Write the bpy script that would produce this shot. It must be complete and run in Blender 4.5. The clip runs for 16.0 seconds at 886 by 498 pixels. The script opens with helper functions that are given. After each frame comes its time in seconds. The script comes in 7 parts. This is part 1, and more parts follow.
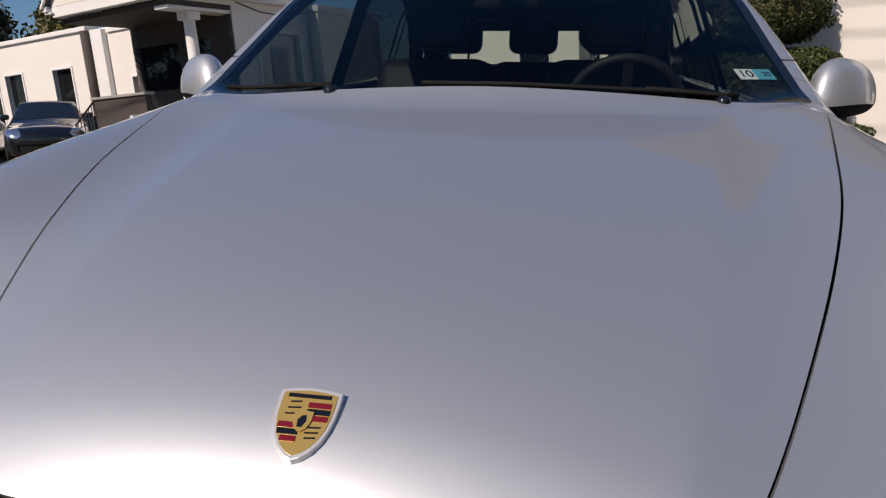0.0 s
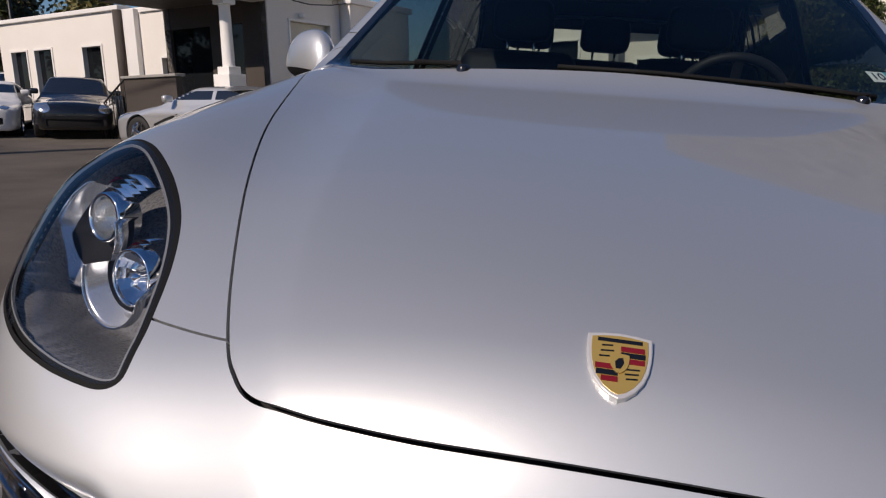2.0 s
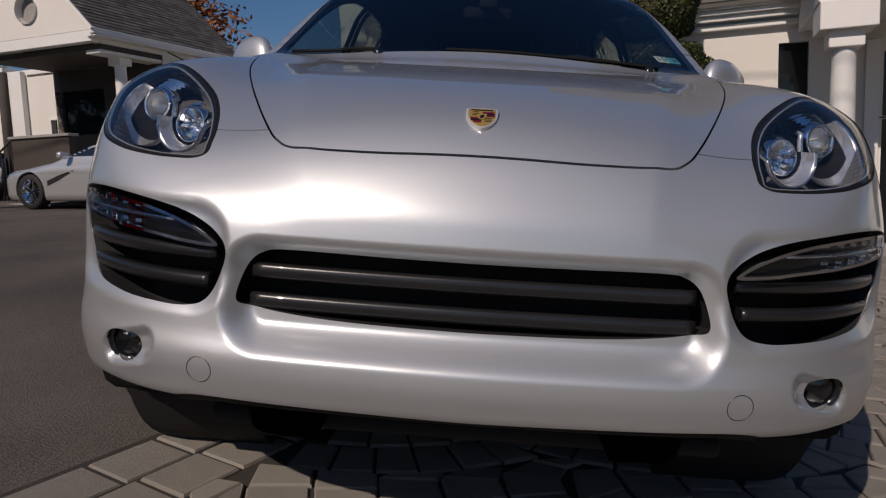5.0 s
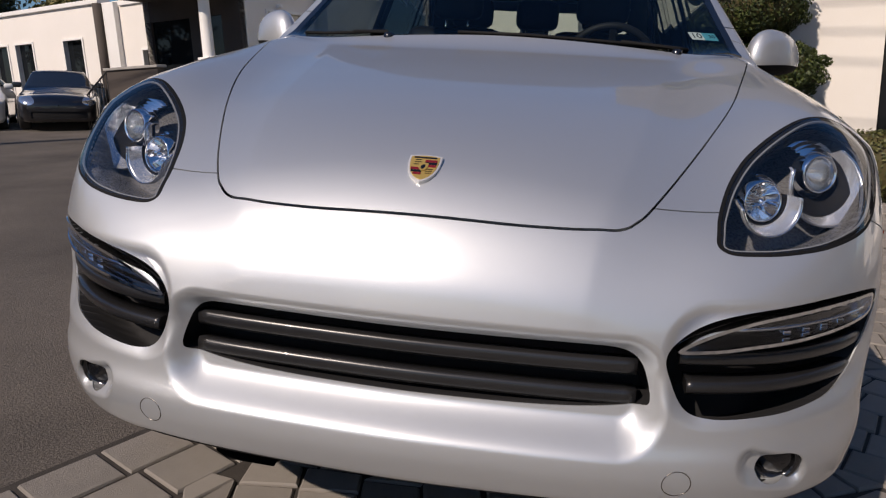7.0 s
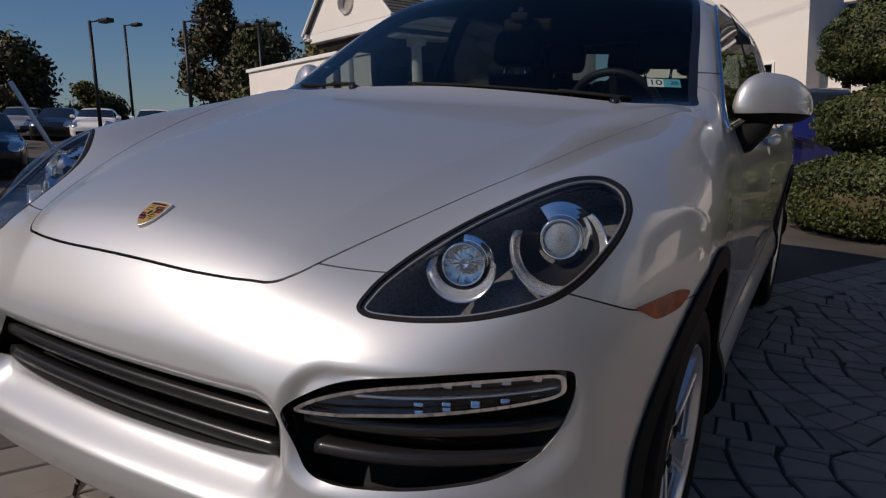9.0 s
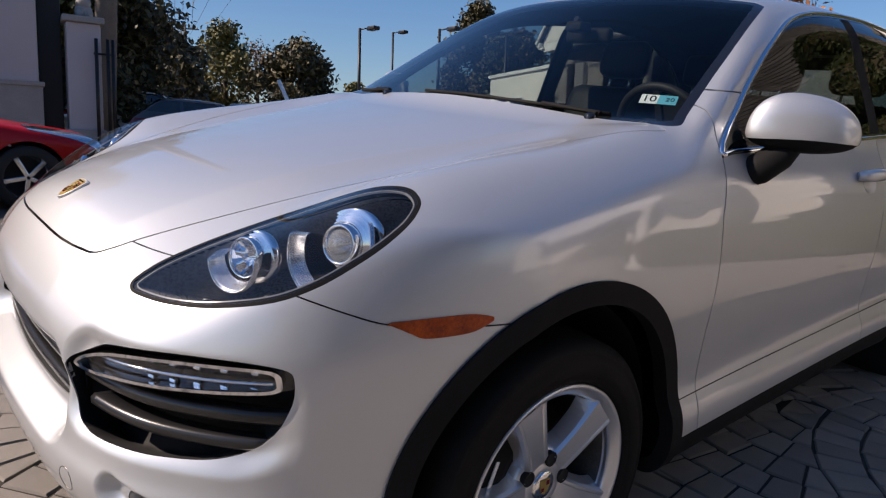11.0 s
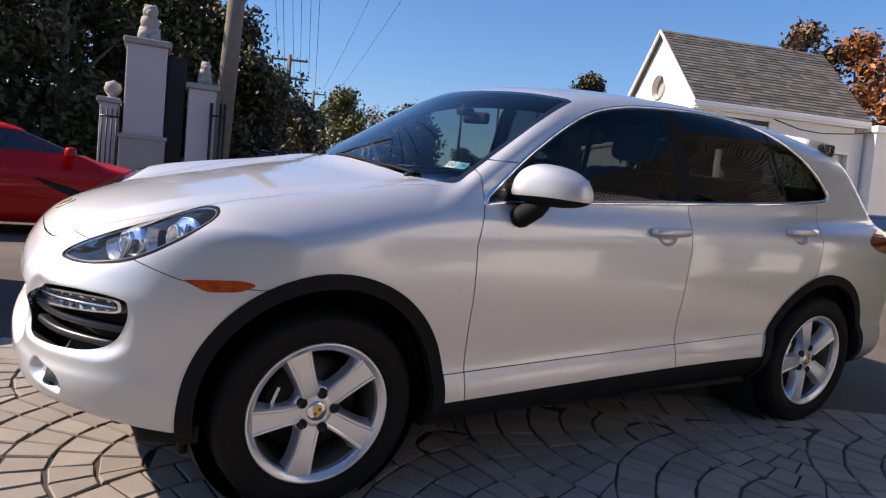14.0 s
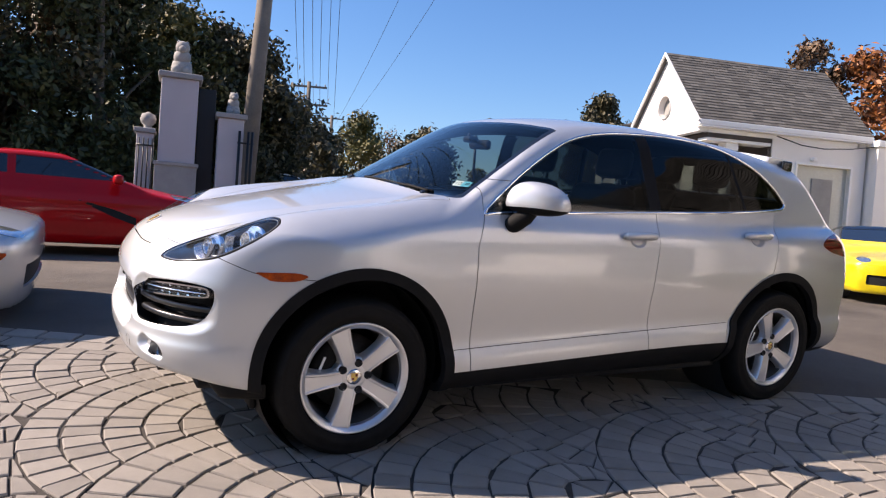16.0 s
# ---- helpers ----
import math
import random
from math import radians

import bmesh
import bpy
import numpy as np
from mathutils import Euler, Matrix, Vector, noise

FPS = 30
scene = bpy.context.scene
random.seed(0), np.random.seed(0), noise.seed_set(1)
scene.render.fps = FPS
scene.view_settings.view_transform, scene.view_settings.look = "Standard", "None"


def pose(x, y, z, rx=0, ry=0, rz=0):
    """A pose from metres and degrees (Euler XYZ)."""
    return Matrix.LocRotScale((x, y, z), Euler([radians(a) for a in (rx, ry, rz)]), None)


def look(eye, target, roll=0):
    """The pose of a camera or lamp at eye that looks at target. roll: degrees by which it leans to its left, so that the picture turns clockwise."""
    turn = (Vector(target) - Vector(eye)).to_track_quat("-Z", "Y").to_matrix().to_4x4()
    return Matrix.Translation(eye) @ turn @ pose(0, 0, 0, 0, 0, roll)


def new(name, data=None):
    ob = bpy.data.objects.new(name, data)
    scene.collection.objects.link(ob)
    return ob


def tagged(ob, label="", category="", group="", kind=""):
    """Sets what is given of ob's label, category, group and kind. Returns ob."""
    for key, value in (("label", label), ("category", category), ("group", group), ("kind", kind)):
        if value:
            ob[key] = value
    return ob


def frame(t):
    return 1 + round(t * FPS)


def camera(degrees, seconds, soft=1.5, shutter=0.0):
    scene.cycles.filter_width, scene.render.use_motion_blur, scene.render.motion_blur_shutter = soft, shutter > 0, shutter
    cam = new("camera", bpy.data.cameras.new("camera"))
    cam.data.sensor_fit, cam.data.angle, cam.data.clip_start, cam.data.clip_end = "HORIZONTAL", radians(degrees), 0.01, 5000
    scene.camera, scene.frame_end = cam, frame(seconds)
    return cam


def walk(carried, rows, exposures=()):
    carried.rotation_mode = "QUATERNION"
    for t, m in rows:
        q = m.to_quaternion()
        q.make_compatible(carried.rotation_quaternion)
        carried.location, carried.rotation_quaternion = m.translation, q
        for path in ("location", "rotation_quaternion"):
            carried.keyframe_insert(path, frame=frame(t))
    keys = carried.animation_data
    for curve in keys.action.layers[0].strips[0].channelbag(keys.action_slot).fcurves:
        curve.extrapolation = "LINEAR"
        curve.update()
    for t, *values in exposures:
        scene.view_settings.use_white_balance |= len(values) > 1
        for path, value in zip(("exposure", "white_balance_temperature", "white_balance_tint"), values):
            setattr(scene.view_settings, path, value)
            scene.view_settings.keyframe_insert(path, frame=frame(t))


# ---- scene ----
# ---------------------------------------------------------------- camera
cam = camera(65.54, 16.0, soft=1.2)
PATH = [
    (0.0, pose(0.343, -0.419, 1.228, 77.96, 4.38, 10.40)),
    (0.5, pose(0.188, -0.303, 1.281, 76.39, 3.86, 10.44)),
    (1.0, pose(0.039, -0.268, 1.282, 76.29, 1.16, 12.79)),
    (1.5, pose(-0.002, -0.322, 1.242, 74.04, -0.46, 12.62)),
    (2.0, pose(0.053, -0.502, 1.195, 78.03, 1.11, 11.59)),
    (2.5, pose(0.098, -0.711, 1.142, 81.49, 0.86, 6.89)),
    (3.0, pose(0.056, -0.936, 1.061, 82.24, 1.21, 1.56)),
    (3.5, pose(0.062, -1.103, 0.983, 83.90, 3.41, 1.37)),
    (4.0, pose(0.076, -1.196, 0.870, 85.22, 4.20, 1.69)),
    (4.2, pose(0.072, -1.197, 0.799, 87.04, 2.91, 2.23)),
    (6.3, pose(0.168, -1.150, 1.038, 76.17, 1.16, 3.57)),
    (6.5, pose(0.206, -1.130, 1.060, 77.61, 0.08, 4.71)),
    (7.0, pose(0.350, -1.094, 1.081, 77.22, 2.14, 10.19)),
    (7.5, pose(0.608, -1.053, 1.096, 78.72, 1.13, 14.40)),
    (8.0, pose(0.813, -0.972, 1.096, 82.50, 1.57, 19.79)),
    (8.5, pose(1.015, -0.845, 1.093, 80.47, 2.71, 22.16)),
    (9.0, pose(1.288, -0.780, 1.075, 81.13, 1.70, 29.57)),
    (9.2, pose(1.375, -0.746, 1.095, 81.72, 1.69, 31.75)),
    (11.3, pose(2.039, -0.163, 1.074, 81.51, -2.88, 51.70)),
    (11.5, pose(2.104, -0.106, 1.090, 81.52, -3.44, 52.48)),
    (12.0, pose(2.321, 0.005, 1.093, 82.99, -4.32, 57.02)),
    (12.5, pose(2.558, 0.016, 1.074, 85.35, -4.61, 56.66)),
    (13.0, pose(2.777, 0.011, 1.088, 85.48, -5.14, 57.68)),
    (13.5, pose(3.036, 0.073, 1.065, 85.73, -5.07, 60.36)),
    (14.0, pose(3.213, 0.042, 1.063, 86.49, -5.02, 59.72)),
    (14.5, pose(3.378, -0.058, 1.035, 86.62, -5.34, 59.46)),
    (15.0, pose(3.512, -0.079, 1.025, 86.30, -4.62, 60.23)),
    (15.5, pose(3.705, -0.120, 1.017, 86.42, -4.11, 61.39)),
    (16.0, pose(3.836, -0.264, 1.014, 88.11, -4.16, 61.19)),
]
EXPOSURES = [(0, -0.34, 6850, 19), (1.5, -0.28, 6850, 19), (2.5, -0.82, 6850, 19), (3.0, -1.06, 6850, 19), (3.5, -1.2, 6850, 19), (4.2, -1.25, 6850, 19), (6.3, -0.3, 6850, 19), (7, -0.36, 6850, 19), (8, -0.65, 6850, 19), (9.2, -0.8, 6850, 19), (11.3, 0.45, 7050, 22), (12.5, 0.72, 7050, 22), (13, 0.82, 7050, 22), (14.2, 0.75, 7050, 22), (14.8, 0.76, 7050, 22), (16, 0.97, 7050, 22)]
walk(cam, PATH, EXPOSURES)


# ---------------------------------------------------------------- sky and sun
SUN_WAY = Vector((-0.374, -0.676, 0.635)).normalized()
world = bpy.data.worlds.new("world")
scene.world = world
world.use_nodes = True
wn = world.node_tree.nodes
sky = wn.new("ShaderNodeTexSky")
sky.sky_type, sky.sun_disc = "NISHITA", False
sky.sun_elevation = math.asin(SUN_WAY.z)
sky.sun_rotation = math.atan2(SUN_WAY.x, SUN_WAY.y)
sky.air_density, sky.dust_density, sky.ozone_density = 1.15, 0.6, 3.0
wn["Background"].inputs["Strength"].default_value = 0.084
deep = wn.new("ShaderNodeHueSaturation")
deep.inputs["Saturation"].default_value = 1.15
blue = wn.new("ShaderNodeMix")
blue.data_type, blue.blend_type = "RGBA", "MULTIPLY"
blue.inputs[0].default_value = 1.0
blue.inputs[7].default_value = (0.84, 0.98, 1.16, 1)
world.node_tree.links.new(sky.outputs["Color"], blue.inputs[6])
world.node_tree.links.new(blue.outputs[2], deep.inputs["Color"])
world.node_tree.links.new(deep.outputs["Color"], wn["Background"].inputs["Color"])
sun = new("sun", bpy.data.lights.new("sun", "SUN"))
sun.data.energy, sun.data.angle, sun.data.color = 5.4, radians(0.53), (1.0, 0.91, 0.78)
sun.matrix_world = look(SUN_WAY * 60, (0, 0, 0))


# ---------------------------------------------------------------- materials
def material(name, colour, rough=0.5, metal=0.0, **more):
    m = bpy.data.materials.new(name)
    m.use_nodes = True
    b = m.node_tree.nodes["Principled BSDF"]
    b.inputs["Base Color"].default_value = (*colour, 1)
    b.inputs["Roughness"].default_value = rough
    b.inputs["Metallic"].default_value = metal
    for key, value in more.items():
        b.inputs[key.replace("_", " ")].default_value = value
    return m


def node(m, kind, **sets):
    n = m.node_tree.nodes.new(kind)
    for key, value in sets.items():
        n.inputs[key.replace("_", " ")].default_value = value
    return n


def link(m, a, b):
    m.node_tree.links.new(a, b)


def varied(name, low, high, rough=0.7, scale=6.0, fine=60.0, bump=0.2, mix_piece=0.0, metal=0.0, rough_spread=0.1):
    """Colour that wanders between low and high at two scales, with fine relief."""
    m = material(name, low, rough, metal)
    b = m.node_tree.nodes["Principled BSDF"]
    co = node(m, "ShaderNodeTexCoord")
    big = node(m, "ShaderNodeTexNoise", Scale=scale, Detail=6.0, Roughness=0.6)
    small = node(m, "ShaderNodeTexNoise", Scale=fine, Detail=4.0, Roughness=0.65)
    for n in (big, small):
        link(m, co.outputs["Object"], n.inputs["Vector"])
    add = node(m, "ShaderNodeMath")
    add.operation = "MULTIPLY_ADD"
    add.inputs[1].default_value = 0.5
    link(m, small.outputs["Fac"], add.inputs[0])
    half = node(m, "ShaderNodeMath")
    half.operation = "MULTIPLY"
    half.inputs[1].default_value = 0.5
    link(m, big.outputs["Fac"], half.inputs[0])
    link(m, half.outputs[0], add.inputs[2])
    value = add.outputs[0]
    if mix_piece:
        info = node(m, "ShaderNodeObjectInfo")
        isle = node(m, "ShaderNodeNewGeometry")
        tot = node(m, "ShaderNodeMath")
        link(m, info.outputs["Random"], tot.inputs[0])
        link(m, isle.outputs["Random Per Island"], tot.inputs[1])
        fr = node(m, "ShaderNodeMath")
        fr.operation = "FRACT"
        link(m, tot.outputs[0], fr.inputs[0])
        mx = node(m, "ShaderNodeMix")
        mx.inputs[0].default_value = mix_piece
        link(m, value, mx.inputs[2])
        link(m, fr.outputs[0], mx.inputs[3])
        value = mx.outputs[0]
    ramp = node(m, "ShaderNodeMapRange")
    ramp.inputs[1].default_value, ramp.inputs[2].default_value = 0.3, 0.7
    if mix_piece:
        ramp.inputs[1].default_value, ramp.inputs[2].default_value = 0.2, 0.8
    link(m, value, ramp.inputs[0])
    mix = node(m, "ShaderNodeMix")
    mix.data_type = "RGBA"
    mix.inputs[6].default_value, mix.inputs[7].default_value = (*low, 1), (*high, 1)
    link(m, ramp.outputs[0], mix.inputs[0])
    link(m, mix.outputs[2], b.inputs["Base Color"])
    rr = node(m, "ShaderNodeMapRange")
    rr.inputs[3].default_value, rr.inputs[4].default_value = rough - rough_spread, min(1, rough + rough_spread)
    link(m, small.outputs["Fac"], rr.inputs[0])
    link(m, rr.outputs[0], b.inputs["Roughness"])
    if bump:
        bp = node(m, "ShaderNodeBump", Strength=bump, Distance=0.01)
        link(m, small.outputs["Fac"], bp.inputs["Height"])
        link(m, bp.outputs["Normal"], b.inputs["Normal"])
    return m


def car_paint(name, colour, metal=0.0, rough=0.4, flake=0.0, coat=1.5):
    m = material(name, colour, rough, metal, Coat_Weight=1.0, Coat_Roughness=0.012, Coat_IOR=coat)
    if flake:
        b = m.node_tree.nodes["Principled BSDF"]
        co = node(m, "ShaderNodeTexCoord")
        vo = node(m, "ShaderNodeTexVoronoi", Scale=900.0)
        link(m, co.outputs["Object"], vo.inputs["Vector"])
        bp = node(m, "ShaderNodeBump", Strength=flake, Distance=0.001)
        link(m, vo.outputs["Color"], bp.inputs["Height"])
        link(m, bp.outputs["Normal"], b.inputs["Normal"])
        # flakes that lie flat add a tighter sheen
        tight = node(m, "ShaderNodeBsdfPrincipled", Base_Color=(*colour, 1), Metallic=1.0, Roughness=0.31, Coat_Weight=1.0, Coat_Roughness=0.012, Coat_IOR=coat)
        link(m, bp.outputs["Normal"], tight.inputs["Normal"])
        mix = node(m, "ShaderNodeMixShader")
        mix.inputs[0].default_value = 0.36
        link(m, b.outputs[0], mix.inputs[1])
        link(m, tight.outputs[0], mix.inputs[2])
        link(m, mix.outputs[0], m.node_tree.nodes["Material Output"].inputs["Surface"])
    return m


SILVER = car_paint("silver_metallic_paint", (0.60, 0.622, 0.638), 0.72, 0.64, 0.10, 1.55)
SLAT = varied("satin_black_slat", (0.010, 0.010, 0.011), (0.019, 0.019, 0.020), 0.3, 8, 600, 0.03)
SLAT.node_tree.nodes["Principled BSDF"].inputs["Coat Weight"].default_value = 0.3
BLACK_PLASTIC = varied("black_grained_plastic", (0.006, 0.006, 0.0063), (0.012, 0.012, 0.0124), 0.7, 8, 900, 0.05)
BLACK_PLASTIC.node_tree.nodes["Principled BSDF"].inputs["Specular IOR Level"].default_value = 0.14
DARK = material("dark_cavity", (0.006, 0.006, 0.007), 0.8)
CHROME = material("chrome", (0.85, 0.86, 0.88), 0.06, 1.0)
SATIN = material("satin_aluminium_trim", (0.78, 0.78, 0.79), 0.2, 1.0)
WALL = varied("white_stucco", (0.70, 0.67, 0.62), (0.80, 0.77, 0.73), 0.85, 0.7, 90, 0.25)
ASPHALT = varied("asphalt", (0.004, 0.0035, 0.003), (0.165, 0.142, 0.120), 0.9, 0.5, 120, 0.8)
# dark brown; on the porch ceiling and front wall it stands in for shade
BROWN_AND_SHADE = varied("dark_brown_and_porch_shade", (0.045, 0.036, 0.031), (0.075, 0.062, 0.054), 0.85, 0.8, 80, 0.25)
SHINGLE = varied("grey_asphalt_shingle", (0.060, 0.058, 0.053), (0.15, 0.142, 0.128), 0.9, 3, 60, 0.3, 0.5)


def clear_pane(name, tint, gloss_rough=0.004, ior=1.5):
    """Thin glass: the tinted view through it, and a mirror image that grows towards the edge-on view."""
    m = bpy.data.materials.new(name)
    m.use_nodes = True
    t = m.node_tree
    t.nodes.remove(t.nodes["Principled BSDF"])
    out = t.nodes["Material Output"]
    see = node(m, "ShaderNodeBsdfTransparent", Color=(*tint, 1))
    shine = node(m, "ShaderNodeBsdfGlossy", Color=(1, 1, 1, 1), Roughness=gloss_rough)
    f0 = ((ior - 1) / (ior + 1)) ** 2
    edge = node(m, "ShaderNodeLayerWeight", Blend=0.5)
    fifth = node(m, "ShaderNodeMath")
    fifth.operation = "POWER"
    fifth.inputs[1].default_value = 5.0
    link(m, edge.outputs["Facing"], fifth.inputs[0])
    grow = node(m, "ShaderNodeMath")
    grow.operation = "MULTIPLY_ADD"
    grow.inputs[1].default_value, grow.inputs[2].default_value = 1 - f0, f0
    link(m, fifth.outputs[0], grow.inputs[0])
    mix = node(m, "ShaderNodeMixShader")
    link(m, grow.outputs[0], mix.inputs[0])
    link(m, see.outputs[0], mix.inputs[1])
    link(m, shine.outputs[0], mix.inputs[2])
    link(m, mix.outputs[0], out.inputs["Surface"])
    return m


SCREEN = clear_pane("windscreen_glass", (0.64, 0.70, 0.68), ior=1.30)
SIDE_GLASS = clear_pane("front_side_glass", (0.36, 0.42, 0.42), ior=1.36)
TINTED = clear_pane("dark_privacy_glass", (0.08, 0.09, 0.09), ior=1.36)
REAR_GLASS = clear_pane("rear_screen_glass", (0.50, 0.56, 0.52), ior=1.36)
COVER = clear_pane("clear_lamp_cover", (0.95, 0.96, 0.97), ior=1.5)
LENS = material("lamp_lens_glass", (0.75, 0.78, 0.78), 0.03, 0.0, Transmission_Weight=0.85, IOR=1.45)
AMBER = varied("amber_lens", (0.10, 0.008, 0.001), (0.62, 0.085, 0.003), 0.05, 22, 160, 0.3)
AMBER.node_tree.nodes["Principled BSDF"].inputs["Specular IOR Level"].default_value = 0.35
RED_LENS = material("red_lens", (0.20, 0.004, 0.006), 0.1, 0.0, Coat_Weight=1.0)
TYRE = varied("tyre_rubber", (0.005, 0.005, 0.005), (0.013, 0.0125, 0.012), 0.66, 20, 300, 0.15)
TYRE.node_tree.nodes["Principled BSDF"].inputs["Specular IOR Level"].default_value = 0.14
ALLOY = car_paint("silver_painted_alloy", (0.66, 0.68, 0.71), 0.7, 0.3)
# alloy darkened for brake dust and for the shade inside the wheel
DUSTY_SHADED_ALLOY = varied("dusty_shaded_alloy", (0.05, 0.049, 0.048), (0.13, 0.127, 0.124), 0.5, 12, 160, 0.1, metal=0.4)
STEEL = varied("brake_steel", (0.12, 0.11, 0.10), (0.26, 0.245, 0.23), 0.35, 30, 200, 0.1, metal=0.9)
GOLD = material("gold_enamel", (0.66, 0.45, 0.13), 0.3, 0.6)
MAROON = material("dark_red_enamel", (0.17, 0.007, 0.010), 0.2, 0.0, Coat_Weight=1.0)
BLACK_GLOSS = material("gloss_black", (0.008, 0.008, 0.009), 0.12, 0.0, Coat_Weight=0.6)
LEATHER = varied("black_leather", (0.010, 0.010, 0.011), (0.022, 0.022, 0.023), 0.5, 10, 300, 0.15)
LEATHER.node_tree.nodes["Principled BSDF"].inputs["Specular IOR Level"].default_value = 0.2
INNER_GREY = varied("dark_lamp_housing", (0.10, 0.10, 0.104), (0.17, 0.171, 0.175), 0.28, 10, 200, 0.05)
STICKER_WHITE = material("white_sticker", (0.78, 0.8, 0.8), 0.5)
STICKER_BLUE = material("pale_blue_sticker", (0.10, 0.42, 0.55), 0.5)


# ---------------------------------------------------------------- meshes
def mesh_object(name, verts, faces, mat, parent=None, smooth=True, normals=None):
    me = bpy.data.meshes.new(name)
    me.from_pydata([tuple(map(float, v)) for v in verts], [], [tuple(map(int, q)) for q in faces])
    if mat:
        me.materials.append(mat)
    if smooth:
        me.polygons.foreach_set("use_smooth", np.ones(len(me.polygons), bool))
    if normals is not None:
        me.normals_split_custom_set_from_vertices([tuple(map(float, n)) for n in normals])
    me.update()
    ob = new(name, me)
    if parent:
        ob.parent = parent
    return ob


def part(name, bm, mat, parent, label=""):
    """One bmesh as ONE mesh object under a thing or a part."""
    me = bpy.data.meshes.new(name)
    bm.to_mesh(me)
    bm.free()
    me.materials.append(mat)
    ob = new(name, me)
    ob.parent = parent
    if label:
        ob["label"] = label
    return ob


def box_bm(size, at=(0, 0, 0), bevel=0.0, turn=0.0):
    bm = bmesh.new()
    m = pose(*at, 0, 0, turn) @ Matrix.Diagonal((*size, 1))
    bmesh.ops.create_cube(bm, size=1, matrix=m)
    if bevel:
        bmesh.ops.bevel(bm, geom=bm.edges[:], offset=bevel, segments=2, affect="EDGES", profile=0.5)
    return bm


# ---------------------------------------------------------------- the ground
UPHILL = (-0.957, 0.289)


def soft_min(a, b, k=0.08):
    h = np.maximum(k - np.abs(a - b), 0) / k
    return np.minimum(a, b) - h * h * k / 4


def ground_z(x, y):
    s = UPHILL[0] * x + UPHILL[1] * y
    z = soft_min(0.09693 * s, 0.178 + 0.018 * s, 0.05) + 0.05 * np.maximum(s - 12, 0) ** 2 / (np.abs(s - 12) + 4)
    return -soft_min(-z, -(-0.42 + 0.02 * s), 0.1)


def ground_sheet():
    near = np.arange(-9, 9.01, 0.25)
    far = np.array([14, 20, 30, 45, 70, 110, 180, 320, 600, 1200, 2500])
    xs = np.concatenate([-far[::-1], near, far])
    ys = xs + 3
    X, Y = np.meshgrid(xs, ys, indexing="ij")
    Z = ground_z(np.clip(X, -45, 45), np.clip(Y, -45, 60))
    n, k = X.shape
    idx = np.arange(n * k).reshape(n, k)
    q = np.stack([idx[:-1, :-1], idx[1:, :-1], idx[1:, 1:], idx[:-1, 1:]], -1).reshape(-1, 4)
    ob = mesh_object("ground", np.stack([X, Y, Z], -1).reshape(-1, 3), q, ASPHALT)
    return tagged(ob, "worn grey asphalt car park, gently sloping", "ground", kind="structure")


ground_sheet()


# ---------------------------------------------------------------- the car's shape
def curve_table(xs, ys, blur):
    """A monotone cubic through the knots, sampled finely and softened a little."""
    xs, ys = np.asarray(xs, float), np.asarray(ys, float)
    h = np.diff(xs)
    d = np.diff(ys) / h
    m = np.zeros(len(xs))
    for i in range(1, len(xs) - 1):
        if d[i - 1] * d[i] > 0:
            m[i] = 3 * (h[i - 1] + h[i]) / ((2 * h[i] + h[i - 1]) / d[i - 1] + (h[i] + 2 * h[i - 1]) / d[i])
    m[0], m[-1] = d[0], d[-1]
    c = np.linspace(xs[0], xs[-1], 801)
    i = np.clip(np.searchsorted(xs, c, side="right") - 1, 0, len(h) - 1)
    t = (c - xs[i]) / h[i]
    v = ((2 * t**3 - 3 * t**2 + 1) * ys[i] + (t**3 - 2 * t**2 + t) * h[i] * m[i]
         + (3 * t**2 - 2 * t**3) * ys[i + 1] + (t**3 - t**2) * h[i] * m[i + 1])
    r = int(blur * 800)
    if r > 1:
        k = np.exp(-((np.arange(-3 * r, 3 * r + 1) / r) ** 2) / 2)
        left = 2 * v[0] - v[1:3 * r + 1][::-1]
        right = 2 * v[-1] - v[-3 * r - 1:-1][::-1]
        v = np.convolve(np.concatenate([left, v, right]), k / k.sum(), mode="valid")
    return c, v


TABLES = {}


def curve1(v, xs, ys, blur=0.02):
    """Smooth curve through the knots xs, ys, level beyond the ends."""
    if (xs, ys) not in TABLES:
        TABLES[(xs, ys)] = curve_table(xs, ys, blur)
    return np.interp(v, *TABLES[(xs, ys)])


def smax(a, b, k):
    h = np.maximum(k - np.abs(a - b), 0) / k
    return np.maximum(a, b) + h * h * k / 4


def smin(a, b, k):
    return -smax(-a, -b, k)


AXLE_F, AXLE_R, HUB_Z = 0.93, 3.825, 0.366


def crease_line(y):
    """How far from the middle the hood's raised edge runs."""
    return curve1(y, (0.0, 0.05, 0.10, 0.167, 0.26, 0.39, 0.62, 1.0, 1.2, 1.4), (0.30, 0.312, 0.327, 0.345, 0.370, 0.400, 0.443, 0.505, 0.537, 0.57), 0.004)


def crease(d):
    """A fold in a surface: level inside the line, falling away outside and dying out further on."""
    out = (d + np.sqrt(d**2 + 0.008**2)) / 2
    return out * np.exp(-((np.maximum(d, 0) / 0.17) ** 2))


